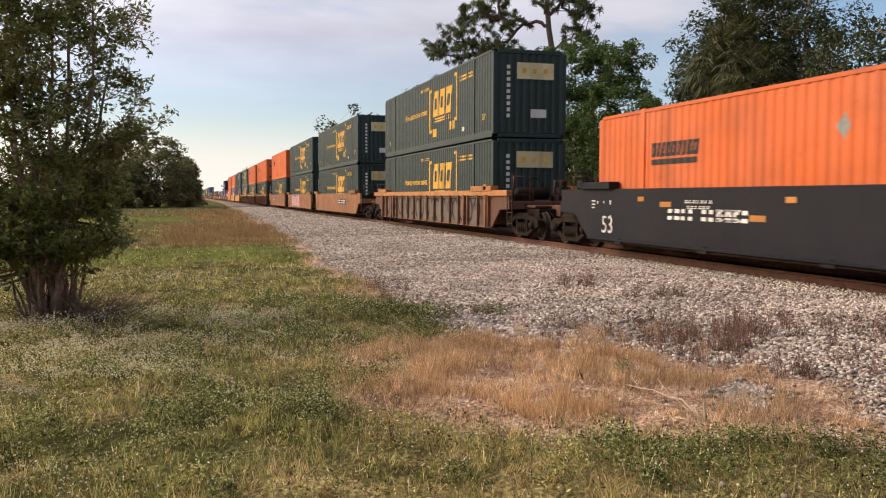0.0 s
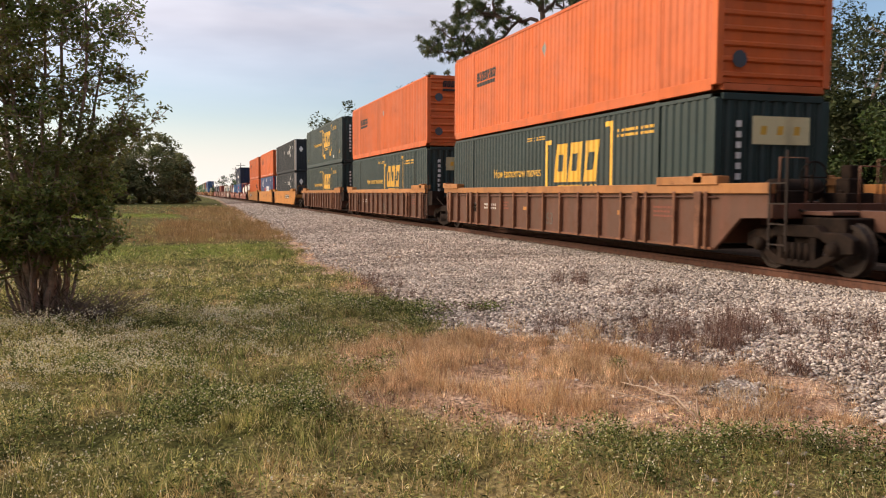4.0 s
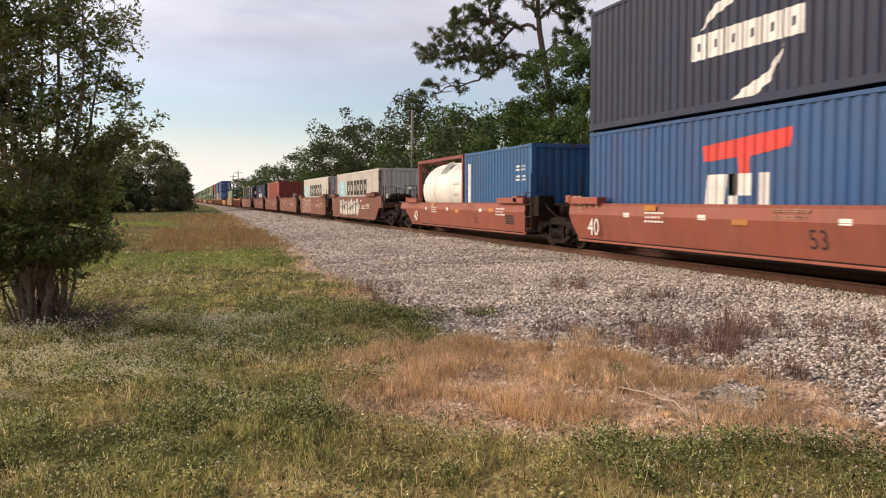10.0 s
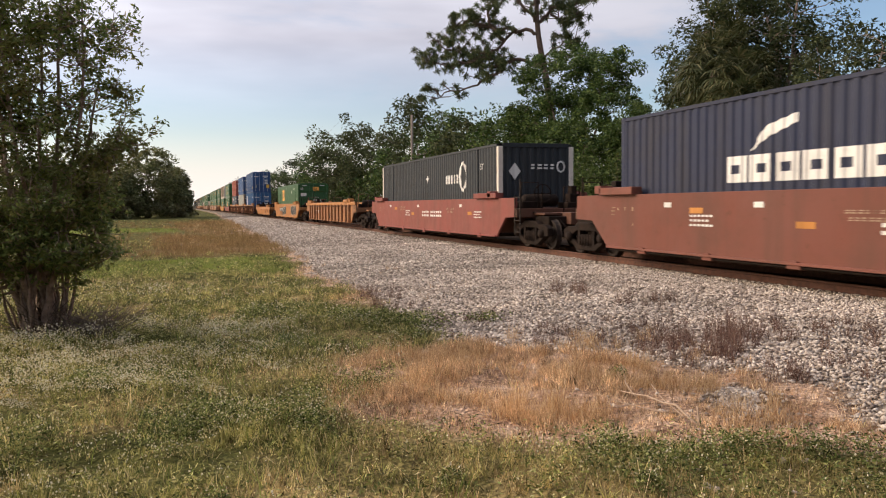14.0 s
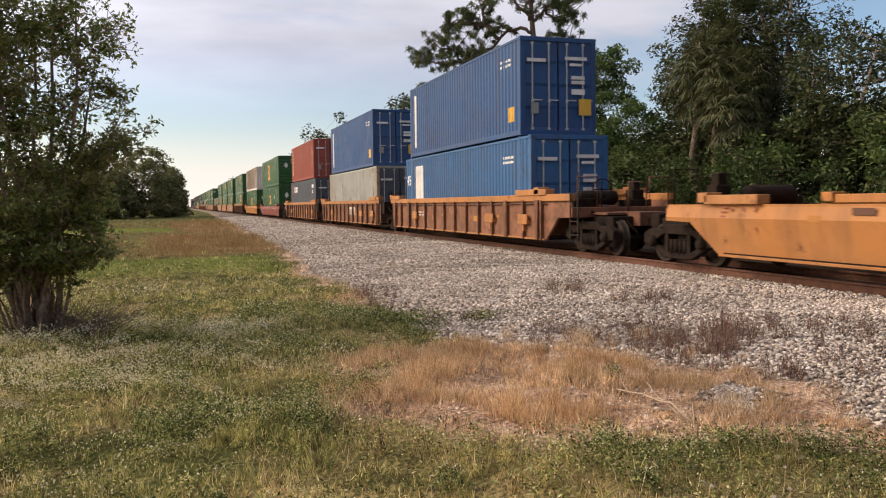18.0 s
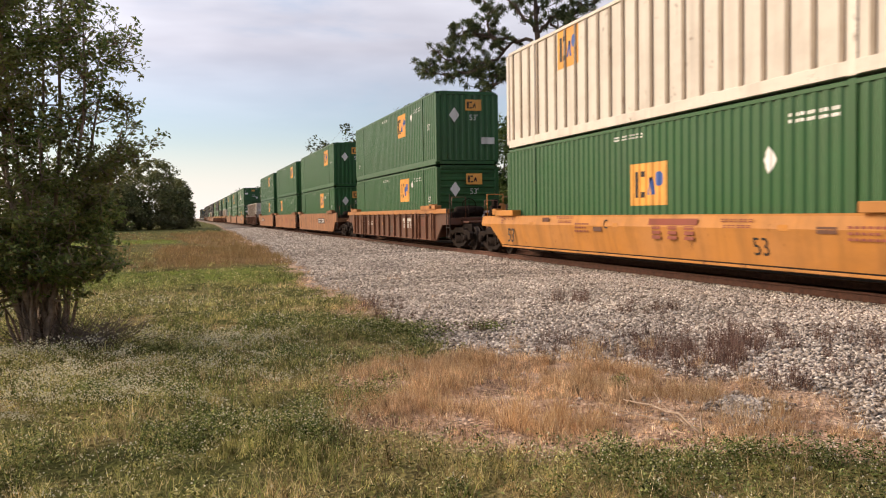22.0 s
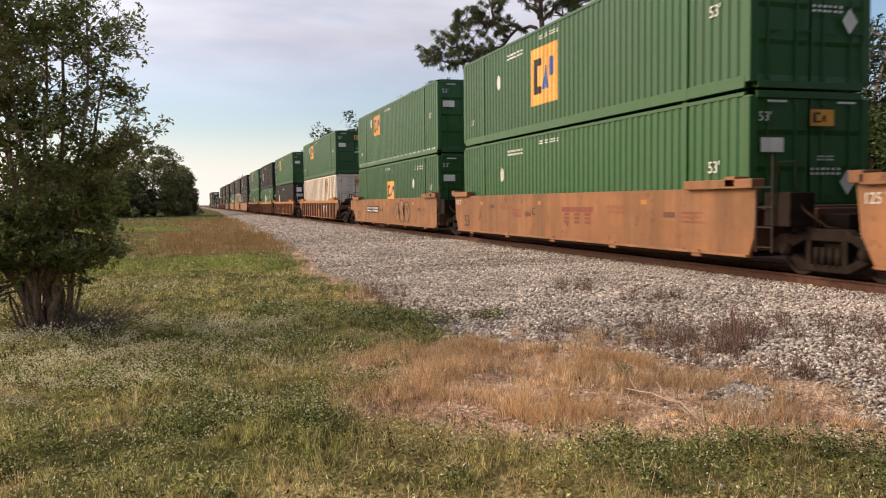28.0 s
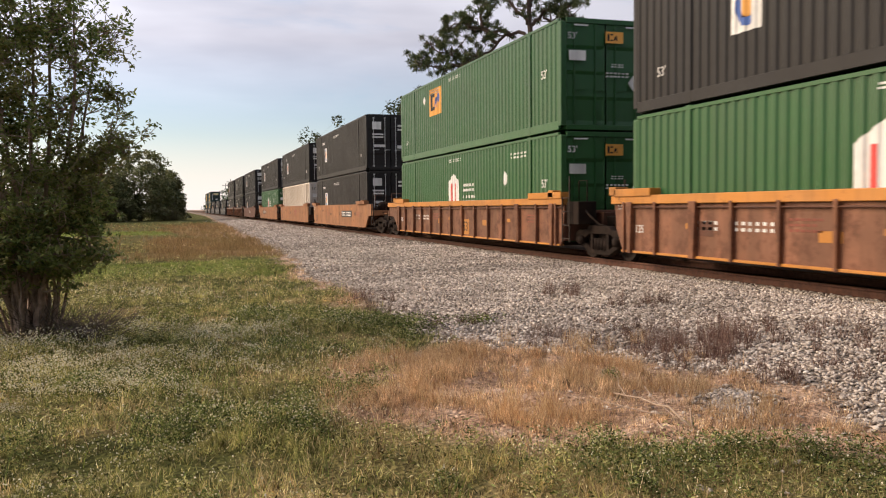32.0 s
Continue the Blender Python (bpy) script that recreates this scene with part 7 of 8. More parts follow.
def spread_line(points, steps):
    """A smooth line through a few points."""
    pts = np.asarray(points, float)
    t = np.linspace(0, len(pts) - 1, steps)
    out = []
    for v in t:
        i = min(int(v), len(pts) - 2)
        f = v - i
        p0, p1, p2, p3 = pts[max(i - 1, 0)], pts[i], pts[i + 1], pts[min(i + 2, len(pts) - 1)]
        out.append(0.5 * (2 * p1 + (p2 - p0) * f + (2 * p0 - 5 * p1 + 4 * p2 - p3) * f * f + (3 * p1 - p0 - 3 * p2 + p3) * f ** 3))
    return np.array(out)


def needle_tuft(rng, c, n, reach):
    """A round brush of needles."""
    d = rng.normal(0, 1, (n, 3)) + np.array([0, 0, 0.35])
    d /= np.linalg.norm(d, axis=1, keepdims=True)
    size = reach * rng.uniform(0.7, 1.15, n)
    side = np.cross(d, rng.normal(0, 1, (n, 3)))
    side /= np.linalg.norm(side, axis=1, keepdims=True)
    start = c + rng.normal(0, 0.08, (n, 3))
    w = 0.019
    tip = start + d * size[:, None] - np.array([0, 0, 0.06])
    return np.stack([start - side * w, start + side * w, tip + side * w * 0.5, tip - side * w * 0.5], 1)


def pine(name, label, x, y, seed, trunk_line, limbs):
    """A tall crooked pine. Lines in (across, height); limbs: (line, depth of the tip, tufts)."""
    rng = np.random.default_rng(seed)
    root = tagged(new(name), label, "tree")
    root.matrix_basis = pose(x, y, 0, 0, 0, -23.7)
    stem = spread_line([(a, 0.0, z) for a, z in trunk_line], 14)
    part("trunk", tubes_mesh("trunk", [([tuple(p) for p in stem], list(np.linspace(0.30, 0.10, 14)))], 10), M["pine_bark"], root)
    twigs, quads = [], []
    for line, deep, tufts in limbs:
        k = len(line) - 1
        pts = spread_line([(a, deep * i / k, z) for i, (a, z) in enumerate(line)], 5 * k + 1)
        pts[1:-1] += rng.normal(0, 0.085, (len(pts) - 2, 3))
        r0 = 0.13 if k > 2 else 0.085
        part("limb", tubes_mesh("limb", [([tuple(p) for p in pts], list(np.linspace(r0, 0.022, len(pts))))], 7), M["pine_bark"], root)
        for i in range(round(2.1 * tufts)):
            f = 1 - 0.74 * rng.uniform(0, 1) ** 1.3
            base = pts[int(f * (len(pts) - 1))]
            c = base + rng.normal(0, 1, 3) * np.array([0.50, 0.85, 0.36]) + np.array([0, 0, 0.24])
            m = (base + c) / 2 + rng.normal(0, 0.17, 3)
            twigs.append(([tuple(base), tuple(m), tuple(c)], [0.038, 0.026, 0.014]))
            for j in range(rng.integers(1, 3)):
                q = c + rng.normal(0, 0.20, 3) * np.array([1.2, 1.2, 0.7])
                quads.append(needle_tuft(rng, q, 84, 0.235))
    tagged(part("twig_mass", tubes_mesh("twig_mass", twigs, 5), M["pine_bark"], root), kind="stuff")
    part("crown", quads_mesh("crown", np.concatenate(quads)), M["needle"], root)
    return root


def palm(x, y, tall, seed, size=1.0):
    rng = np.random.default_rng(seed)
    root = tagged(new("cabbage_palm"), "cabbage palm with drooping fan leaves", "palm tree")
    root.matrix_basis = pose(x, y, 0)
    pts, rad = branch(rng, (0, 0, -0.1), (0.2, 0.1, tall), 0.2, 0.16, 0.02, 8)
    part("trunk", tubes_mesh("trunk", [(pts, rad)], 9), M["bark"], root)
    stalks, quads = [], []
    for i in range(75):
        a, e = rng.uniform(0, 2 * np.pi), rng.uniform(-1.15, 1.3)
        d = np.array([math.cos(a) * math.cos(e), math.sin(a) * math.cos(e), math.sin(e)])
        s = np.array(pts[-1])
        tip = s + d * rng.uniform(0.6, 1.05) * size
        stalks.append(([tuple(s), tuple((s + tip) / 2 + np.array([0, 0, 0.08])), tuple(tip)], [0.025, 0.02, 0.015]))
        u = np.cross(d, (0, 0, 1.0))
        u /= np.linalg.norm(u) + 1e-6
        for k in range(17):
            f = (k - 8) / 8 * 1.75
            q = d * math.cos(f) + u * math.sin(f)
            q = q + np.array([0, 0, -0.12 - 0.12 * abs(f)]) + rng.normal(0, 0.06, 3)
            q /= np.linalg.norm(q)
            long = rng.uniform(0.5, 0.78) * size
            n = np.cross(q, u + 0.2 * d)
            n /= np.linalg.norm(n) + 1e-6
            v = np.cross(n, q) * 0.027 * size
            end = tip + q * long + np.array([0, 0, -0.28 * long])
            m = tip + q * long * 0.6
            quads.append([tip - v * 0.3, m - v, end, m + v])
    tagged(part("leaf_stalk_mass", tubes_mesh("leaf_stalk_mass", stalks, 5), M["palm"], root), kind="stuff")
    part("crown", quads_mesh("crown", np.array(quads)), M["palm"], root)


def near_tree(x, y):
    """The bushy tree beside the camera: a sheaf of fused, fluted stems, dense leaves low down and an open top."""
    rng = np.random.default_rng(11)
    root = tagged(new("multi_stemmed_tree"), "bushy multi-stemmed tree with gnarled trunks and small dark green leaves", "tree")
    root.matrix_basis = pose(x, y, float(ground_z(x, y)))
    tops = ((-0.75, 0.2, 4.5), (-0.25, -0.3, 5.2), (0.30, 0.25, 5.2), (0.62, -0.2, 4.2), (-1.35, -0.2, 4.1), (0.05, 0.5, 4.7), (0.98, 0.1, 2.6), (-1.7, 0.3, 2.9), (-0.5, -0.4, 4.9), (0.80, 0.15, 3.6), (-1.0, 0.3, 3.5))
    ends, twigs, quads = [], [], []
    for i, (tx, ty, tz) in enumerate(tops):
        a = 2 * math.pi * i / len(tops) + rng.normal(0, 0.2)
        foot = np.array([0.125 * math.cos(a), 0.10 * math.sin(a), -0.08])
        waist = np.array([foot[0] * 1.15 + 0.05 * tx, foot[1] * 1.3, 0.42])
        fork = np.array([0.24 * tx + foot[0], 0.35 * ty + foot[1], 0.98 + rng.normal(0, 0.1)])
        bow = np.array([0.72 * tx, 0.7 * ty, 0.60 * tz]) + rng.normal(0, 0.06, 3)
        pts = spread_line([foot, waist, fork, bow, (tx, ty, tz)], 15)
        pts[2:-1] += rng.normal(0, 0.015, (12, 3))
        rad = np.interp(np.linspace(0, 1, 15), (0, 0.1, 0.25, 0.5, 1), (0.088, 0.062, 0.048, 0.030, 0.009))
        part("stem", tubes_mesh("stem", [([tuple(p) for p in pts], list(rad))], 9), M["twig"], root)
        ends += [(p, r) for p, r in zip(pts[5:], rad[5:])]
    for i in range(26):
        a = rng.uniform(0, 2 * math.pi)
        f = np.array([0.21 * math.cos(a), 0.16 * math.sin(a), -0.05])
        b = np.array([0.27 * math.cos(a) + rng.normal(0, 0.1), 0.2 * math.sin(a), rng.uniform(0.5, 1.3)])
        twigs.append(branch(rng, f, b, 0.030, 0.010, 0.05, 6))
    blobs = [(0.38, -0.1, 1.22, 0.58, 0.6, 0.42), (-0.35, -0.1, 1.28, 0.7, 0.6, 0.42), (0.05, -0.35, 1.10, 0.55, 0.3, 0.26), (-0.7, -0.3, 1.0, 0.5, 0.4, 0.32), (0.10, -0.2, 1.80, 0.78, 0.6, 0.42), (-0.95, 0, 1.35, 0.65, 0.6, 0.60), (0.62, 0, 1.55, 0.36, 0.4, 0.42), (0.44, -0.1, 0.86, 0.22, 0.25, 0.28), (-1.1, -0.1, 0.7, 0.5, 0.5, 0.4),
             (0.20, 0, 2.45, 0.60, 0.7, 0.55), (-0.60, 0, 2.45, 0.70, 0.7, 0.65), (0.52, 0, 2.15, 0.40, 0.4, 0.32), (0.70, 0, 3.00, 0.28, 0.3, 0.32), (0.10, 0, 3.35, 0.66, 0.7, 0.70), (-0.72, 0, 3.4, 0.72, 0.7, 0.8), (0.58, 0, 3.65, 0.34, 0.3, 0.42), (-0.05, 0, 4.3, 0.85, 0.8, 0.7), (-0.85, 0, 4.4, 0.8, 0.8, 0.7)]
    spots = [in_blob(rng, blobs[:9]) for i in range(350)] + [in_blob(rng, blobs[9:]) for i in range(460)]
    spots += [np.array(c) + rng.normal(0, 1, 3) * np.array(r) for c, r, n in (((1.02, 0, 2.55), (0.13, 0.15, 0.20), 15), ((0.92, 0, 3.1), (0.10, 0.12, 0.10), 9), ((0.92, 0, 3.72), (0.10, 0.15, 0.12), 12), ((0.80, 0, 2.25), (0.16, 0.15, 0.06), 9)) for i in range(n)]
    for c in spots:
        lower = [e for e in ends if e[0][2] < c[2] + 0.1] or ends[:3]
        near = min(lower, key=lambda e: (e[0][0] - c[0]) ** 2 + (e[0][1] - c[1]) ** 2 + 0.7 * (e[0][2] - c[2]) ** 2)
        pts, rad = branch(rng, near[0], c, min(0.022, near[1] * 0.6), 0.005, 0.10, 5)
        twigs.append((pts, rad))
        if rng.uniform() < 0.4:
            ends.append((np.array(pts[3]), 0.012))
        s = 0.165 * rng.uniform(0.6, 1.25)
        quads.append(leaf_cloud(rng, c, (s, s, s * 0.8), 46 if c[2] < 2.0 else 40, 0.072))
        for j in range(2):
            tip = c + rng.normal(0, 0.8, 3) * s * 1.2
            twigs.append(branch(rng, pts[-2], tip, 0.005, 0.003, 0.08, 3))
            quads.append(leaf_cloud(rng, tip, (s * 0.4,) * 3, 9, 0.072))
    tagged(part("twig_mass", tubes_mesh("twig_mass", twigs, 4), M["twig"], root), kind="stuff")
    part("crown", quads_mesh("crown", np.concatenate(quads)), M["leaf_near"], root)
    return root


def build_trees():
    near_tree(-1.72, 11.45)
    rng = np.random.default_rng(6)
    brush = []
    for i in range(260):
        a = np.array([rng.uniform(-1.75, -0.75), 11.45 + rng.normal(0, 0.22), 0.0])
        b = a + np.array([rng.normal(0, 0.35), rng.normal(0, 0.2), rng.uniform(0.12, 0.55) * (1.15 - 0.6 * (a[0] + 1.75))])
        brush.append(branch(rng, a, b, 0.007, 0.003, 0.1, 4))
    brush.append(branch(rng, (-1.45, 11.25, 0.12), (-0.95, 11.15, 0.10), 0.06, 0.05, 0.03))
    single("brush_pile", tubes_mesh("brush_pile", brush, 4), M["bark"], "tangle of dead twigs at the foot of a tree", "brush", "stuff")
    # round trees far down the left side of the line
    for i, (x, y, h, w) in enumerate(((-4.6, 131, 10.6, 5.2), (-9.3, 127, 7.5, 4.2), (-0.9, 136, 7.6, 2.4), (-12.5, 122, 7.0, 4.5), (-17, 118, 8, 5))):
        blobs = [(0.1 * w, 0, h * 0.76, w * 0.62, w * 0.7, h * 0.22), (0, 0, h * 0.50, w * 1.0, w, h * 0.34), (0, 0, h * 0.28, w * 1.12, w, h * 0.28), (0, -0.5, h * 0.12, w * 1.15, w, h * 0.12)]
        tree("round_tree", "dense dark green round-topped tree", x, y, [(0.2, 0, 0, 0, h * 0.7), (-0.8, 0.3, -0.2, 0, h * 0.6)], blobs, 210, 0.95, 80, 0.44, "leaf_round", 0.25, 20 + i, sides=6)
    # belt of trees behind the track
    row = [(18.0, 101, 12.8, 4.4, "leaf_dark"), (19.0, 91, 10.8, 3.8, "leaf_dark"), (20.5, 82, 9.8, 3.4, "leaf_mid"), (19.5, 75, 11.5, 3.6, "leaf_dark"), (20.5, 67, 9.2, 3.2, "leaf_mid"), (19.5, 60, 8.4, 2.8, "leaf_dark"), (20.0, 54, 8.2, 2.8, "leaf_mid"),
           (17.8, 119, 10.4, 4.4, "leaf_mid"), (18.0, 138, 9.2, 5.0, "leaf_dark"), (18.0, 168, 8.5, 6.0, "leaf_mid"), (18.5, 200, 9.8, 4.5, "leaf_dark"), (19, 240, 8, 8, "leaf_mid"), (19, 300, 9, 10, "leaf_dark")]
    for i, (x, y, h, w, m) in enumerate(row):
        blobs = [(0, 0, h * 0.60, w, w * 1.2, h * 0.38), (-0.4, 0, h * 0.27, w * 1.05, w * 1.4, h * 0.27)]
        tree("hedgerow_tree", "bushy green tree in a belt of trees", x + 1.0, y, [(0.3, 0.2, 0, 0, h * 0.75), (-0.9, 0.8, -0.1, 0.1, h * 0.6)], blobs, 130, 0.85 + 0.05 * w, 70, 0.29 + 0.02 * w, m, 0.17, 40 + i, sides=6)
    # broad-leaved tree before the pine
    tree("broadleaf_tree", "light green broad-leaved tree with open crown", 20.5, 43.5, [(0.8, -1.5, 0, 0, 8.5), (-0.6, 1.2, 0.1, 0.1, 8.0), (1.0, -3.2, 0.1, -0.2, 7.2)],
         [(0.2, 0.2, 8.6, 2.6, 3.6, 1.9), (0.3, -3.6, 8.0, 1.8, 2.2, 1.6), (0.2, 3.0, 6.4, 2.4, 3.2, 1.8), (0.2, -5.5, 6.2, 1.5, 1.4, 0.8), (0.2, -5.4, 7.8, 1.3, 1.7, 1.6), (0.2, 5.5, 6.2, 2.0, 2.8, 1.8)], 235, 0.52, 130, 0.195, "leaf_mid", 0.16, 70)
    tree("broadleaf_tree", "dense light green tree reaching down to the ground", 20.0, 41.0, [(0.3, -0.5, 0, 0, 5.5), (-0.6, 1.2, 0.1, 0.1, 5.0)], [(0, 0, 4.2, 2.2, 4.2, 2.6), (0, 3, 4.4, 2.0, 3.4, 2.4), (0, -3.5, 3.4, 1.8, 2.4, 2.2)], 170, 0.60, 130, 0.20, "leaf_mid", 0.12, 71)
    tree("broadleaf_tree", "low bushy green tree beside dark oaks", 20.6, 36.3, [(0.3, -0.4, 0, 0, 5.0), (-0.5, 0.8, 0.1, 0.1, 4.6)], [(0, 0, 4.3, 1.7, 2.5, 2.0), (0, 1.0, 3.0, 1.8, 2.6, 2.2), (0, -1.4, 5.0, 1.2, 1.3, 1.2)], 130, 0.5, 150, 0.15, "leaf_mid", 0.10, 72)
    tree("broadleaf_tree", "bushy green tree reaching down to the ground", 21.6, 47.5, [(0.3, -0.5, 0, 0, 5.5), (-0.6, 1.2, 0.1, 0.1, 5.0)], [(0, 0, 4.4, 2.4, 4.0, 2.6), (0, 3, 5.2, 2.0, 2.6, 2.2)], 120, 0.65, 150, 0.17, "leaf_mid", 0.12, 73)
    # the dark trees and their undergrowth
    for i, (x, y, h, w, m) in enumerate(((22.5, 30.4, 11.8, 2.7, "leaf_dark"), (23.0, 28.6, 12.6, 2.7, "leaf_dark"), (22.0, 23.5, 7.7, 2.6, "leaf_dark"), (23.5, 18.5, 12.0, 3.4, "leaf_dark"), (26.5, 34.8, 10.8, 2.4, "leaf_dark"), (22.2, 32.8, 10.0, 1.9, "leaf_dark"), (25, 13, 11.5, 3.5, "leaf_dark"), (24, 6, 11, 4, "leaf_dark"))):
        blobs = [(0, 0, h * 0.74, w, w, h * 0.26), (0, 0, h * 0.42, w, w, h * 0.26)]
        tree("dark_oak", "tall dark oak with thin gaps in its crown", x, y, [(0.5, -0.4, 0, 0, h * 0.85), (-0.9, 0.9, 0.1, 0.2, h * 0.75), (1.0, 1.0, 0.2, 0, h * 0.7)], blobs, 94, 0.72, 165, 0.18, "leaf_dark", 0.17, 90 + i, "twig")
    palm(19.5, 28.4, 6.7, 3, 1.12)
    palm(19.4, 26.6, 4.9, 4, 1.05)
    palm(20.0, 27.2, 6.0, 7, 1.1)
    palm(20.6, 28.9, 7.6, 8, 1.05)
    palm(20.3, 30.2, 6.4, 5, 1.1)
    palm(20.0, 14.6, 3.6, 6)
    for i in range(24):
        rng = np.random.default_rng(200 + i)
        y = 4 + 2.3 * i + rng.uniform(-0.5, 0.5)
        h = rng.uniform(3.4, 4.6)
        x = 18.6 + rng.uniform(-0.5, 0.6)
        tree("undergrowth_shrub", "tangled green shrub with vines", x, y, [(0.1, 0, 0, 0, h * 0.6), (-0.3, 0.5, 0, 0.1, h * 0.5)], [(0, 0, h * 0.5, 1.3, 1.7, h * 0.5), (-0.3, 0, h * 0.2, 1.5, 1.8, h * 0.25)], 42, 0.52, 78, 0.185, "leaf_bush", 0.04, 220 + i, sides=5, category="shrub")
    for i in range(14):
        rng = np.random.default_rng(600 + i)
        y, h = 8 + 2.15 * i + rng.uniform(-0.5, 0.5), rng.uniform(4.0, 5.4)
        tree("undergrowth_shrub", "tangled green shrub in deep shade", 22.0 + rng.uniform(-0.5, 0.5), y, [(0.1, 0, 0, 0, h * 0.6), (-0.3, 0.5, 0, 0.1, h * 0.5)], [(0, 0, h * 0.5, 1.4, 2.0, h * 0.5)], 46, 0.80, 84, 0.30, "leaf_dark", 0.04, 620 + i, sides=5, category="shrub")
    for i in range(18):
        rng = np.random.default_rng(400 + i)
        y = 58 + 4.2 * i + rng.uniform(-0.8, 0.8)
        h = rng.uniform(4.8, 6.4)
        tree("undergrowth_shrub", "tangled green shrub in a belt of trees", 18.2 + rng.uniform(-0.4, 0.8), y, [(0.1, 0, 0, 0, h * 0.6), (-0.3, 0.5, 0, 0.1, h * 0.5)], [(0, 0, h * 0.55, 1.6, 2.4, h * 0.45), (-0.3, 0, h * 0.2, 1.7, 2.4, h * 0.25)], 36, 0.8, 60, 0.34, "leaf_mid" if i % 3 else "leaf_dark", 0.05, 420 + i, sides=5, category="shrub")
    # a wood added behind the camera, unseen, to keep sky light off end faces
    for i, (x, y, h) in enumerate(((-26, -12, 14), (-19, -13, 15), (-12.5, -12, 14), (-6, -12, 15), (0.5, -12, 14), (6.0, -14, 13), (21, -2, 12), (21, -10, 13), (21, -19, 13), (21.5, -29, 13), (13.5, -60, 13), (7, -50, 13))):
        tree("unseen_screen_tree", "dense dark tree added out of view to block sky light", x, y, [(0.2, 0, 0, 0, h * 0.7), (-0.8, 0.3, -0.2, 0, h * 0.6)], [(0, 0, h * 0.55, 4.2, 3.2, h * 0.45), (0, 0, h * 0.25, 4.0, 3.2, h * 0.25)], 80, 1.5, 40, 0.9, "leaf_dark", 0.22, 500 + i, sides=6)
    limbs = [([(-0.15, 12.4), (-1.6, 12.6), (-3.2, 11.3), (-5.2, 11.4), (-7.2, 12.3)], 0.8, 22), ([(0.15, 10.2), (-1.9, 10.7), (-3.3, 9.5), (-5.2, 8.9), (-6.9, 8.3)], -0.9, 13), ([(-1.6, 12.6), (-3.4, 12.9), (-4.6, 13.4), (-5.8, 13.2)], 1.0, 15),
             ([(-3.2, 11.3), (-4.6, 10.7), (-6.0, 10.5), (-7.6, 10.8)], -0.4, 19), ([(-2.4, 12.0), (-3.3, 13.2), (-3.3, 14.6), (-4.2, 16.0)], 0.7, 15), ([(-0.3, 13.2), (-1.2, 14.0), (-2.2, 15.4), (-2.6, 16.8)], -0.8, 14), ([(-0.3, 13.0), (0.6, 13.9), (1.8, 14.0), (3.6, 15.0)], 0.5, 15),
             ([(0.6, 13.6), (1.5, 13.1), (2.5, 13.3)], -0.6, 8), ([(-0.35, 14.2), (0.4, 15.4), (1.6, 16.4)], 0.8, 14), ([(-0.4, 15.0), (-0.9, 16.4), (-1.2, 17.6)], 0.3, 12), ([(-1.9, 10.7), (-3.0, 10.4), (-3.9, 10.6)], 0.9, 10), ([(0.2, 10.9), (1.2, 11.7), (2.3, 12.0)], 0.9, 8)]
    pine("slash_pine", "tall pine with crooked limbs and tufted needles", 22.0, 50.0, 8, [(0.9, -0.2), (0.75, 5.0), (0.35, 9.0), (-0.2, 12.0), (-0.35, 14.5), (-0.4, 17.0)], limbs)
    pole = tagged(new("utility_pole"), "weathered grey wooden pole among the trees", "pole")
    pole.matrix_basis = pose(18.0, 67.0, 0)
    part("shaft", tubes_mesh("shaft", [([(0, 0, -0.1), (0, 0, 8.9)], [0.14, 0.10])], 10), M["pole"], pole)
    for k, (x, y) in enumerate(((16.3, 262), (17.0, 300))):
        p = tagged(new("utility_pole"), "distant wooden power pole with crossarm", "pole")
        p.matrix_basis = pose(x, y, 0)
        part("shaft", tubes_mesh("shaft", [([(0, 0, -0.1), (0, 0, 10.5)], [0.16, 0.11])], 8), M["pole"], p)
        part("crossarm", boxes_mesh("crossarm", [(-1.3, -0.06, 9.7, 1.3, 0.06, 9.85)], 0.01), M["pole"], p)


build_trees()


# ---- grass and weeds ----
def blades(rng, x, y, tall, wide, lean):
    """Grass blades as slim leaning slips, narrow at the tip."""
    n = len(x)
    a = rng.uniform(0, 2 * np.pi, n)
    w = np.stack([np.cos(a), np.sin(a), 0 * a], -1) * wide[:, None] / 2
    b = rng.uniform(0, 2 * np.pi, n)
    k = lean * rng.uniform(0.1, 1.0, n)
    tip = np.stack([x + np.cos(b) * np.sin(k) * tall, y + np.sin(b) * np.sin(k) * tall, ground_z(x, y) - 0.01 + np.cos(k) * tall], -1)
    foot = np.stack([x, y, ground_z(x, y) - 0.01], -1)
    return np.stack([foot - w, foot + w, tip + w * 0.2, tip - w * 0.2], 1)


def tufted(rng, x, y, k, spread):
    """Each place becomes k places close by."""
    return np.repeat(x, k) + rng.normal(0, spread, len(x) * k), np.repeat(y, k) + rng.normal(0, spread, len(y) * k)


def scatter(rng, spans, rule):
    xs, ys = [], []
    for x0, x1, y0, y1, n in spans:
        x, y = rng.uniform(x0, x1, n), rng.uniform(y0, y1, n)
        keep = rng.uniform(0, 1, n) < rule(x, y)
        xs.append(x[keep]), ys.append(y[keep])
    return np.concatenate(xs), np.concatenate(ys)


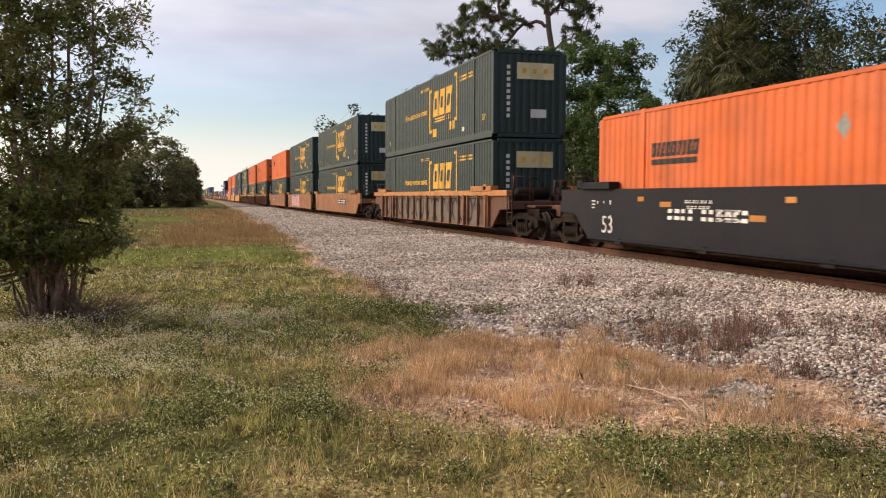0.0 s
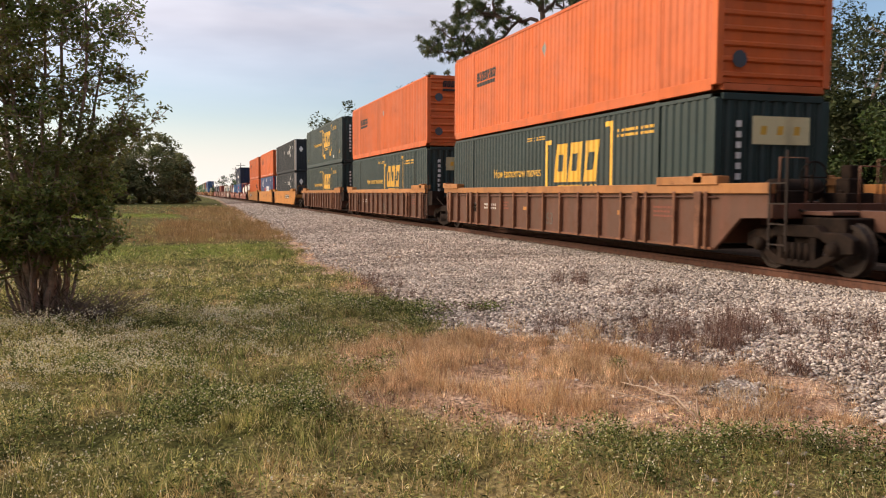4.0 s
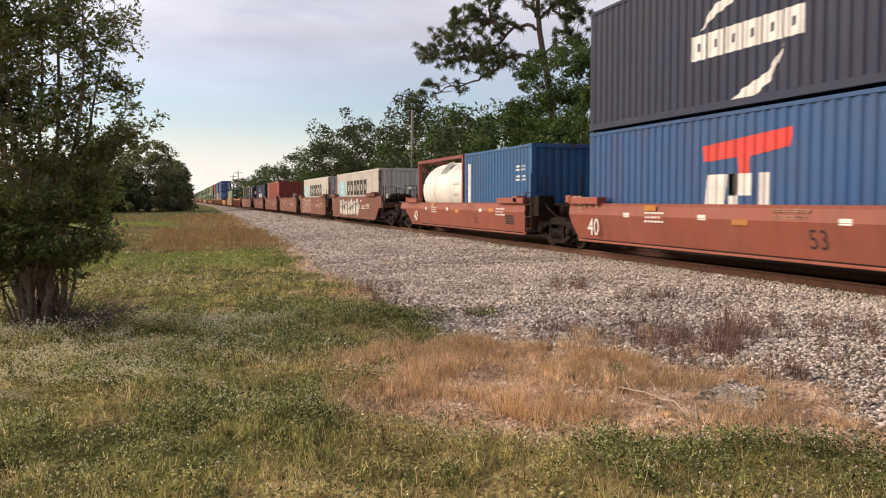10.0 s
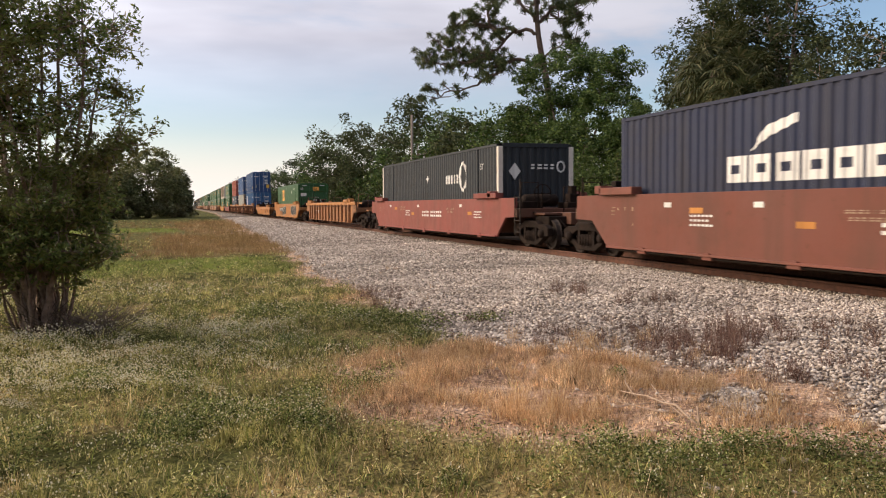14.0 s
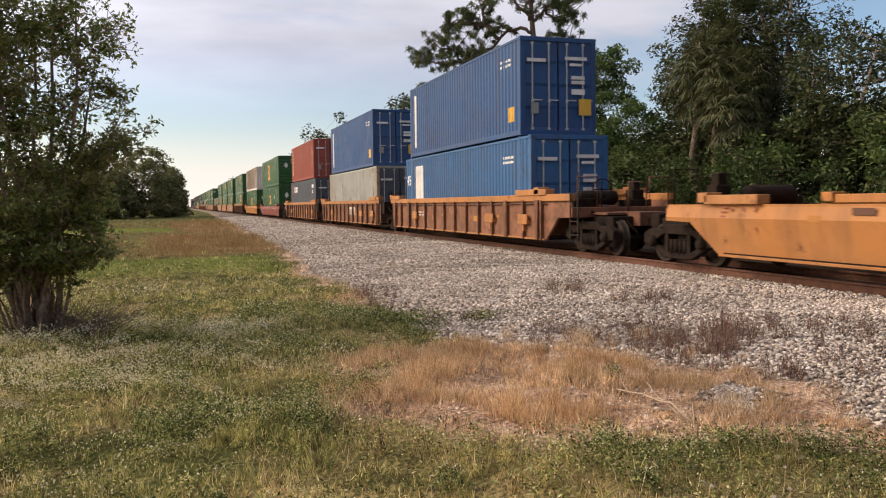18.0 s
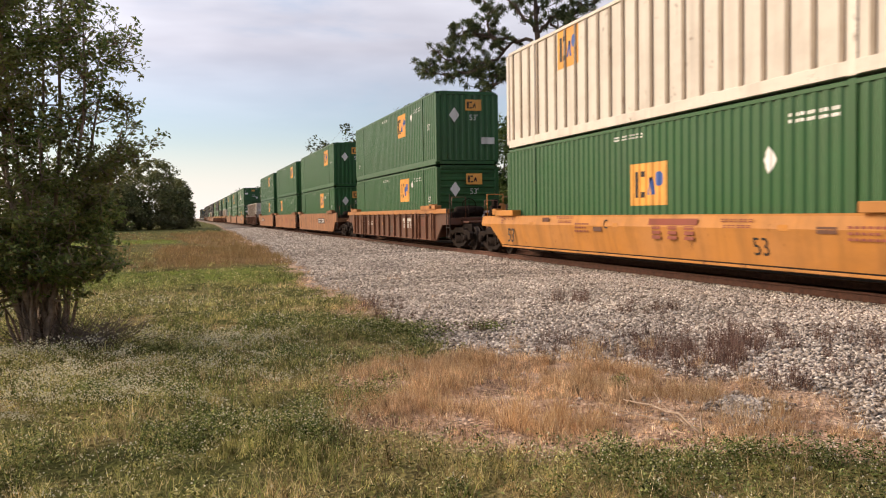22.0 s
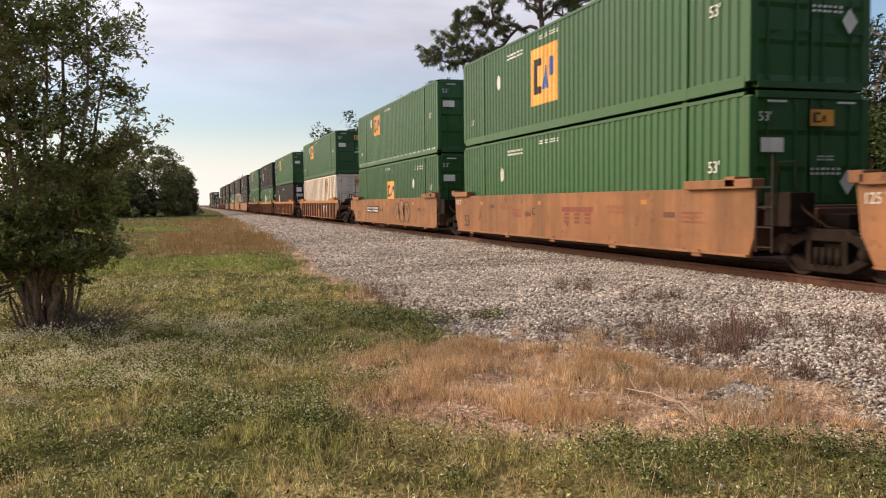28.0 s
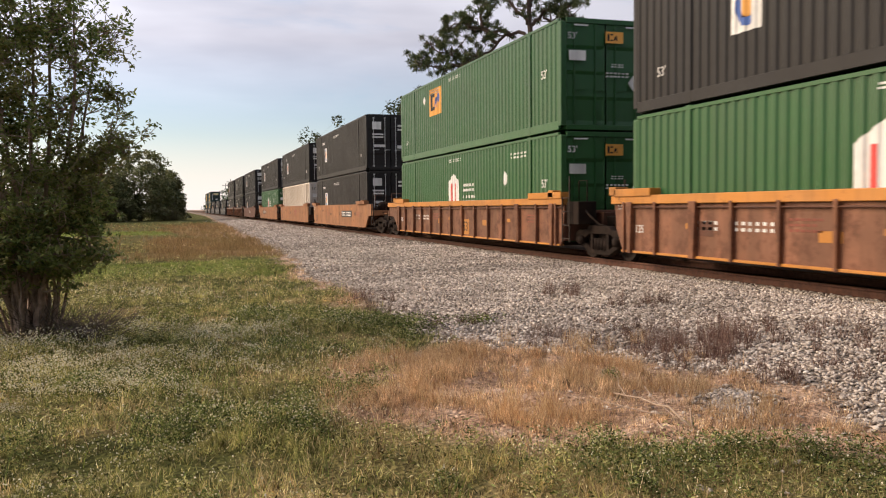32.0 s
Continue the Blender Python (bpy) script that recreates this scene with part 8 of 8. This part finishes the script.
def arcs(rng, x, y, long, wide):
    """Long grass blades that bend over, in three pieces each."""
    n = len(x)
    b = rng.uniform(0, 2 * np.pi, n)
    out = np.stack([np.cos(b), np.sin(b), 0 * b], -1)
    w = np.stack([-np.sin(b), np.cos(b), 0 * b], -1) * wide[:, None] / 2
    foot = np.stack([x, y, ground_z(x, y) - 0.01], -1)
    lean = rng.uniform(0.2, 0.9, n)[:, None]
    up = np.array([0, 0, 1.0])
    line = [foot + out * (lean * long[:, None] * k ** 2 * 0.8) + up * (long[:, None] * (k - 0.42 * lean * k ** 2)) for k in (0, 0.35, 0.7, 1.0)]
    slim = (1.0, 0.9, 0.6, 0.12)
    return np.concatenate([np.stack([p - w * a, p + w * a, q + w * c, q - w * c], 1) for p, q, a, c in zip(line, line[1:], slim, slim[1:])])


SHAPE = np.array([(-0.5, 0, 0), (0, -0.17, 0.05), (0.5, 0, -0.08), (0, 0.17, 0.05)])
PETAL = np.array([(-0.5, -0.5, 0), (0.5, -0.5, 0), (0.5, 0.5, 0), (-0.5, 0.5, 0)])


def leaves_at(rng, p, lo, hi, shape, tilt=0.8, far=0.03):
    size = rng.uniform(lo, hi, len(p)) * (1 + far * np.clip(p[:, 1] - 7, 0, 40))
    return np.einsum("nij,vj->nvi", turns(rng, len(p), tilt), shape) * size[:, None, None] + p[:, None, :]


def domes(rng, x, y, k, lo, hi, tall):
    """Places spread over low leafy mounds at x, y."""
    wide = np.repeat(rng.uniform(lo, hi, len(x)), k)
    d = rng.normal(0, 1, (len(wide), 3))
    d /= np.linalg.norm(d, axis=1, keepdims=True)
    r = rng.uniform(0.3, 1.0, len(wide)) ** 0.5
    bx, by = np.repeat(x, k) + d[:, 0] * wide * r, np.repeat(y, k) + d[:, 1] * wide * r
    return np.stack([bx, by, ground_z(bx, by) + 0.01 + np.abs(d[:, 2]) * r * (0.05 + tall * wide)], -1)


def build_grass():
    rng = np.random.default_rng(9)
    clear = lambda x, y: 1 - np.clip(gravel_at(x, y) * 1.3, 0, 1)
    clumpy = lambda x, y: 0.12 + 0.88 * smooth01((wave(x, y, 0.35, 12) + wave(x, y, 0.14, 23) + 0.3) / 0.7)
    green = lambda x, y: np.clip(1.04 - dry_at(x, y), 0, 1) * clear(x, y)
    grow = lambda y: 1 + 0.05 * np.clip(y - 7, 0, 70)
    swell = lambda x, y: np.clip(0.85 + 0.45 * wave(x, y, 0.8, 13) + 0.45 * wave(x, y, 0.24, 18), 0.25, 2)
    spans = [(-4.0, 5.0, 3.2, 7, 11000), (-5.0, 5.0, 7, 12, 10500), (-8, 5, 12, 22, 9000), (-14, 6, 22, 45, 6000), (-24, 6, 45, 110, 3000)]
    x, y = scatter(rng, spans, lambda x, y: green(x, y) * clumpy(x, y) * (1 - 0.75 * straw_at(x, y)) * (1 - 0.9 * brown_at(x, y)) * (1 - 0.9 * lime_at(x, y)))
    x, y = tufted(rng, x, y, 9, 0.030)
    tall = rng.uniform(0.03, 0.125, len(x)) * swell(x, y)
    me = quads_mesh("green_grass", blades(rng, x, y, tall, rng.uniform(0.005, 0.011, len(x)) * grow(y), 1.15))
    single("green_grass", me, M["grass_green"], "rough green grass of the verge", "grass", "stuff")
    x, y = scatter(rng, [(-4, 4.5, 3.2, 7, 9000), (-5, 4, 7, 12, 8000), (-7, 4, 12, 24, 7000)], lambda x, y: green(x, y) * clumpy(x, y) * np.clip(straw_at(x, y) + 0.05, 0, 1))
    x, y = tufted(rng, x, y, 9, 0.032)
    me = quads_mesh("straw_grass", blades(rng, x, y, rng.uniform(0.03, 0.10, len(x)) * swell(x, y), rng.uniform(0.003, 0.006, len(x)) * grow(y), 1.35))
    single("straw_grass", me, M["grass_straw"], "straw-coloured grass in patches through the green", "grass", "stuff")
    x, y = scatter(rng, [(-6, 3.5, 18.5, 29, 9000), (-9, 1, 54, 70, 3000)], lambda x, y: green(x, y) * lime_at(x, y))
    x, y = tufted(rng, x, y, 6, 0.06)
    me = quads_mesh("lime_grass", blades(rng, x, y, rng.uniform(0.04, 0.12, len(x)), rng.uniform(0.006, 0.010, len(x)) * grow(y), 1.1))
    single("lime_grass", me, M["grass_lime"], "bright short green grass across the verge", "grass", "stuff")
    x, y = scatter(rng, [(-8, 6, 25, 45, 11000), (-10, 6, 45, 110, 8000)], lambda x, y: clear(x, y) * brown_at(x, y) * np.clip(0.45 + 0.55 * wave(x, y * 0.4, 1.1, 55), 0.08, 1))
    x, y = tufted(rng, x, y, 6, 0.08)
    me = quads_mesh("brown_grass", blades(rng, x, y, rng.uniform(0.10, 0.34, len(x)), rng.uniform(0.004, 0.008, len(x)) * grow(y), 0.7))
    single("brown_grass", me, M["grass_brown"], "brown seeding grass along the line", "grass", "stuff")
    x, y = scatter(rng, [(0.5, 5.4, 3.2, 10.5, 20000), (0, 5, 10.5, 24, 7000), (-1, 6, 24, 110, 6000)], lambda x, y: np.clip(dry_at(x, y) + 0.02, 0, 1) * np.clip(clear(x, y) + 0.05, 0, 1) * clumpy(x, y) * np.clip(0.35 + 0.9 * wave(x, y, 0.4, 43) + 0.4, 0.12, 1))
    x, y = tufted(rng, x, y, 9, 0.03)
    tall = rng.uniform(0.03, 0.15, len(x)) * np.clip(0.6 + 0.7 * wave(x, y, 0.45, 14) + 0.5 * wave(x, y, 0.2, 19), 0.12, 2)
    me = quads_mesh("dry_grass", blades(rng, x, y, np.abs(tall) + 0.02, rng.uniform(0.0025, 0.0055, len(x)) * grow(y), 1.0))
    single("dry_grass", me, M["grass_dry"], "dry straw-brown grass beside the ballast", "grass", "stuff")
    # leafy weeds, in a loose carpet and in close clumps
    x, y = scatter(rng, [(-4, 4.5, 3.2, 8, 8000), (-5, 4, 8, 14, 7000), (-7, 3, 14, 26, 4500)], lambda x, y: (1 - dry_at(x, y)) * clear(x, y) * (0.06 + 0.94 * weed_at(x, y)))
    bx, by = tufted(rng, x, y, 8, 0.05)
    p = np.stack([bx, by, ground_z(bx, by) + rng.uniform(0.02, 0.15, len(bx))], -1)
    single("leafy_weeds", quads_mesh("leafy_weeds", leaves_at(rng, p, 0.016, 0.038, SHAPE, 0.7)), M["weed"], "low leafy weeds among the grass", "weeds", "stuff")
    x, y = scatter(rng, [(-3.0, 4.6, 3.4, 8, 900), (-4, 3.6, 8, 14, 420)], lambda x, y: (1 - 0.7 * dry_at(x, y)) * clear(x, y) * np.clip(weed_at(x, y) * 1.3 - 0.45, 0.01, 1))
    p = domes(rng, x, y, 300, 0.09, 0.22, 0.75)
    single("weed_clumps", quads_mesh("weed_clumps", leaves_at(rng, p, 0.016, 0.036, SHAPE)), M["weed"], "broad dark green clumps of leafy weeds", "weeds", "stuff")
    top = p[rng.uniform(0, 1, len(p)) < 0.15] + np.array([0, 0, 0.022])
    x, y = scatter(rng, [(-3.2, 4.5, 3.4, 8, 620), (-4, 3.6, 8, 14, 700), (-6, 3, 14, 24, 420)], lambda x, y: (1 - dry_at(x, y)) * clear(x, y) * np.clip(0.75 - weed_at(x, y), 0, 1) * (1 - 0.6 * straw_at(x, y)))
    p = domes(rng, x, y, 80, 0.07, 0.21, 0.9)
    single("weed_mounds", quads_mesh("weed_mounds", leaves_at(rng, p, 0.018, 0.042, SHAPE)), M["weed_mound"], "mounds of yellow-green leafy weeds", "weeds", "stuff")
    # small cream flowers in drifts
    drift = lambda x, y: np.clip(smooth01((wave(x, y, 0.9, 16) + 0.6 * wave(x, y, 0.3, 52) + 0.35 - 0.30 * x) / 0.9) + 0.25 * weed_at(x, y), 0, 1) * np.clip(0.35 + 0.65 * smooth01((wave(x, y, 0.22, 53) + 0.2) / 0.6), 0, 1)
    x, y = scatter(rng, [(-4, 4, 3.5, 8, 26000), (-4.5, 2.5, 7.3, 11.5, 85000), (-6, 2.5, 12.5, 18, 9000)], lambda x, y: (1 - dry_at(x, y)) * clear(x, y) * drift(x, y))
    p = np.concatenate([np.stack([x, y, ground_z(x, y) + rng.uniform(0.06, 0.17, len(x)) * swell(x, y)], -1), top])
    single("small_flowers", quads_mesh("small_flowers", leaves_at(rng, p, 0.0055, 0.0115, PETAL, 1.3, 0.09)), M["flower"], "tiny cream flowers on the weeds", "flowers", "stuff")
    # coarse tussocks of longer grass
    x, y = scatter(rng, [(-4, 4.5, 3.4, 9, 620), (-6, 4, 9, 16, 620), (-9, 4, 16, 30, 500)], lambda x, y: clear(x, y) * np.clip(0.3 + wave(x, y, 0.6, 41), 0.1, 1))
    k = 60
    spread = np.repeat(rng.uniform(0.03, 0.10, len(x)), k)
    high = np.repeat(rng.uniform(0.08, 0.18, len(x)), k)
    bx, by = np.repeat(x, k) + rng.normal(0, 1, len(spread)) * spread, np.repeat(y, k) + rng.normal(0, 1, len(spread)) * spread
    pale, straw = dry_at(bx, by) > 0.5, straw_at(bx, by) > 0.4
    q = blades(rng, bx, by, high * rng.uniform(0.5, 1.1, len(bx)), rng.uniform(0.004, 0.008, len(bx)) * (1 + 0.04 * np.clip(by - 8, 0, 40)), 1.05)
    single("grass_tussocks", quads_mesh("grass_tussocks", q[~pale & ~straw]), M["grass_green"], "coarse tussocks of longer yellow-green grass", "grass", "stuff")
    single("straw_tussocks", quads_mesh("straw_tussocks", q[~pale & straw]), M["grass_straw"], "coarse tussocks of straw-coloured grass", "grass", "stuff")
    single("dry_tussocks", quads_mesh("dry_tussocks", q[pale]), M["grass_dry"], "coarse tussocks of dry orange-brown grass", "grass", "stuff")
    # golden tufts in the dry patch
    x, y = scatter(rng, [(1.0, 5.3, 4.4, 9.5, 900)], lambda x, y: dry_at(x, y) * np.clip(clear(x, y) + 0.15, 0, 1) * smooth01((wave(x, y, 0.55, 63) + 0.12 * (y - 6.5)) / 0.5))
    k = 64
    bx, by = np.repeat(x, k) + rng.normal(0, 0.055, len(x) * k), np.repeat(y, k) + rng.normal(0, 0.055, len(x) * k)
    q = blades(rng, bx, by, np.repeat(rng.uniform(0.11, 0.25, len(x)), k) * rng.uniform(0.5, 1.1, len(bx)), rng.uniform(0.0025, 0.005, len(bx)), 0.75)
    single("golden_tufts", quads_mesh("golden_tufts", q), M["grass_gold"], "upright tufts of golden dead grass", "grass", "stuff")
    # long single blades and pale stalks standing above the rest
    x, y = scatter(rng, [(-3, 1.5, 3.6, 8, 620), (-4, 2.0, 8, 12, 400)], lambda x, y: green(x, y) * smooth01((wave(x, y, 0.6, 54) + 0.1) / 0.6))
    q = arcs(rng, x, y, rng.uniform(0.16, 0.38, len(x)), rng.uniform(0.005, 0.009, len(x)))
    single("long_grass_blades", quads_mesh("long_grass_blades", q), M["grass_lime"], "long bent blades of pale green grass", "grass", "stuff")
    x, y = scatter(rng, [(-4, 5, 3.2, 9, 4200), (-5, 5, 9, 20, 5500)], lambda x, y: clear(x, y) * smooth01((wave(x, y, 0.9, 24) + 0.2) / 0.8))
    me = quads_mesh("pale_stalks", blades(rng, x, y, rng.uniform(0.08, 0.24, len(x)), np.full(len(x), 0.004) * (1 + 0.05 * np.clip(y - 7, 0, 20)), 0.8))
    single("pale_stalks", me, M["grass_dry"], "pale dry stalks standing in the grass", "grass", "stuff")
    shape = SHAPE
    # thin dead stalks and a few green tufts on the ballast
    spots = ((5.75, 8.1, 0.42, 0.45, 620), (5.35, 7.6, 0.45, 0.34, 620), (6.4, 7.9, 0.6, 0.26, 520), (6.2, 12.9, 0.34, 0.34, 340), (6.7, 11.3, 0.55, 0.24, 380), (4.5, 9.1, 0.55, 0.22, 520), (4.95, 8.3, 0.50, 0.24, 560), (3.25, 14.1, 0.30, 0.34, 320), (6.8, 7.1, 0.6, 0.2, 360), (4.95, 7.3, 0.5, 0.22, 420), (5.5, 6.4, 0.4, 0.22, 420), (3.8, 10.9, 0.3, 0.20, 260), (7.2, 8.0, 0.5, 0.2, 260), (5.2, 9.6, 0.7, 0.16, 260), (3.0, 12.8, 0.3, 0.28, 200))
    stalks = []
    for i, (tx, ty, wide, high, n) in enumerate(spots):
        r2 = np.random.default_rng(300 + i)
        n = int(n * 0.85)
        heads = max(5, n // 34)
        pick = r2.integers(0, heads, n)
        bx = (tx + r2.normal(0, wide * 0.65, heads))[pick] + r2.normal(0, 0.035, n)
        by = (ty + r2.normal(0, wide * 0.65, heads))[pick] + r2.normal(0, 0.035, n)
        tl = high * r2.uniform(0.3, 1.0, n)
        stalks.append(blades(r2, bx, by, tl, np.full(n, 0.0045), 0.5))
        pp = np.stack([bx, by, ground_z(bx, by) + tl * r2.uniform(0.3, 1.0, n)], -1)
        stalks.append(np.einsum("nij,vj->nvi", turns(r2, n, 0.9), shape) * 0.022 + pp[:, None, :])
    single("dead_weeds", quads_mesh("dead_weeds", np.concatenate(stalks)), M["weed_dead"], "thin dead brown weeds on the ballast", "weeds", "stuff")
    greens = []
    for i, (tx, ty, wide, high, n) in enumerate(((3.85, 10.7, 0.22, 0.14, 260), (2.6, 11.2, 0.45, 0.18, 900), (3.05, 10.8, 0.35, 0.15, 500), (2.2, 11.6, 0.4, 0.16, 500))):
        r2 = np.random.default_rng(340 + i)
        bx, by = tx + r2.normal(0, wide * 0.6, n), ty + r2.normal(0, wide * 0.6, n)
        pp = np.stack([bx, by, ground_z(bx, by) + r2.uniform(0.02, high, n)], -1)
        greens.append(np.einsum("nij,vj->nvi", turns(r2, n, 0.8), shape) * 0.045 + pp[:, None, :])
    single("green_weeds", quads_mesh("green_weeds", np.concatenate(greens)), M["weed"], "green weeds at the edge of the ballast", "weeds", "stuff")
    rng = np.random.default_rng(77)
    tubes = [branch(rng, (3.46, 5.10, 0.02), (3.26, 5.90, 0.13), 0.0106, 0.0040, 0.06, 7), branch(rng, (3.40, 5.35, 0.07), (3.02, 5.85, 0.14), 0.0066, 0.0026, 0.08, 6), branch(rng, (3.42, 5.25, 0.06), (3.44, 5.75, 0.20), 0.0066, 0.0026, 0.08, 6), branch(rng, (3.45, 5.12, 0.03), (3.46, 5.16, 0.16), 0.0092, 0.0059, 0.03, 4),
             branch(rng, (3.34, 5.58, 0.10), (3.10, 5.70, 0.07), 0.0046, 0.0020, 0.06, 4), branch(rng, (3.30, 5.72, 0.11), (3.38, 6.05, 0.22), 0.0046, 0.0020, 0.06, 4), branch(rng, (3.2, 5.62, 0.10), (2.86, 5.62, 0.08), 0.0040, 0.0020, 0.06, 4)]
    single("fallen_twig", tubes_mesh("fallen_twig", tubes, 6), M["dry_twig"], "bleached fallen twig in the dry grass", "twig")


build_grass()


# ---- what moves: the train runs steadily past ----
def motions():
    for thing, u, floor in TRAIN:
        walk(thing, [(t, pose(C, u - SPEED * t, RAIL + floor)) for t in (0, 8, 16, 24, 32)])


motions()
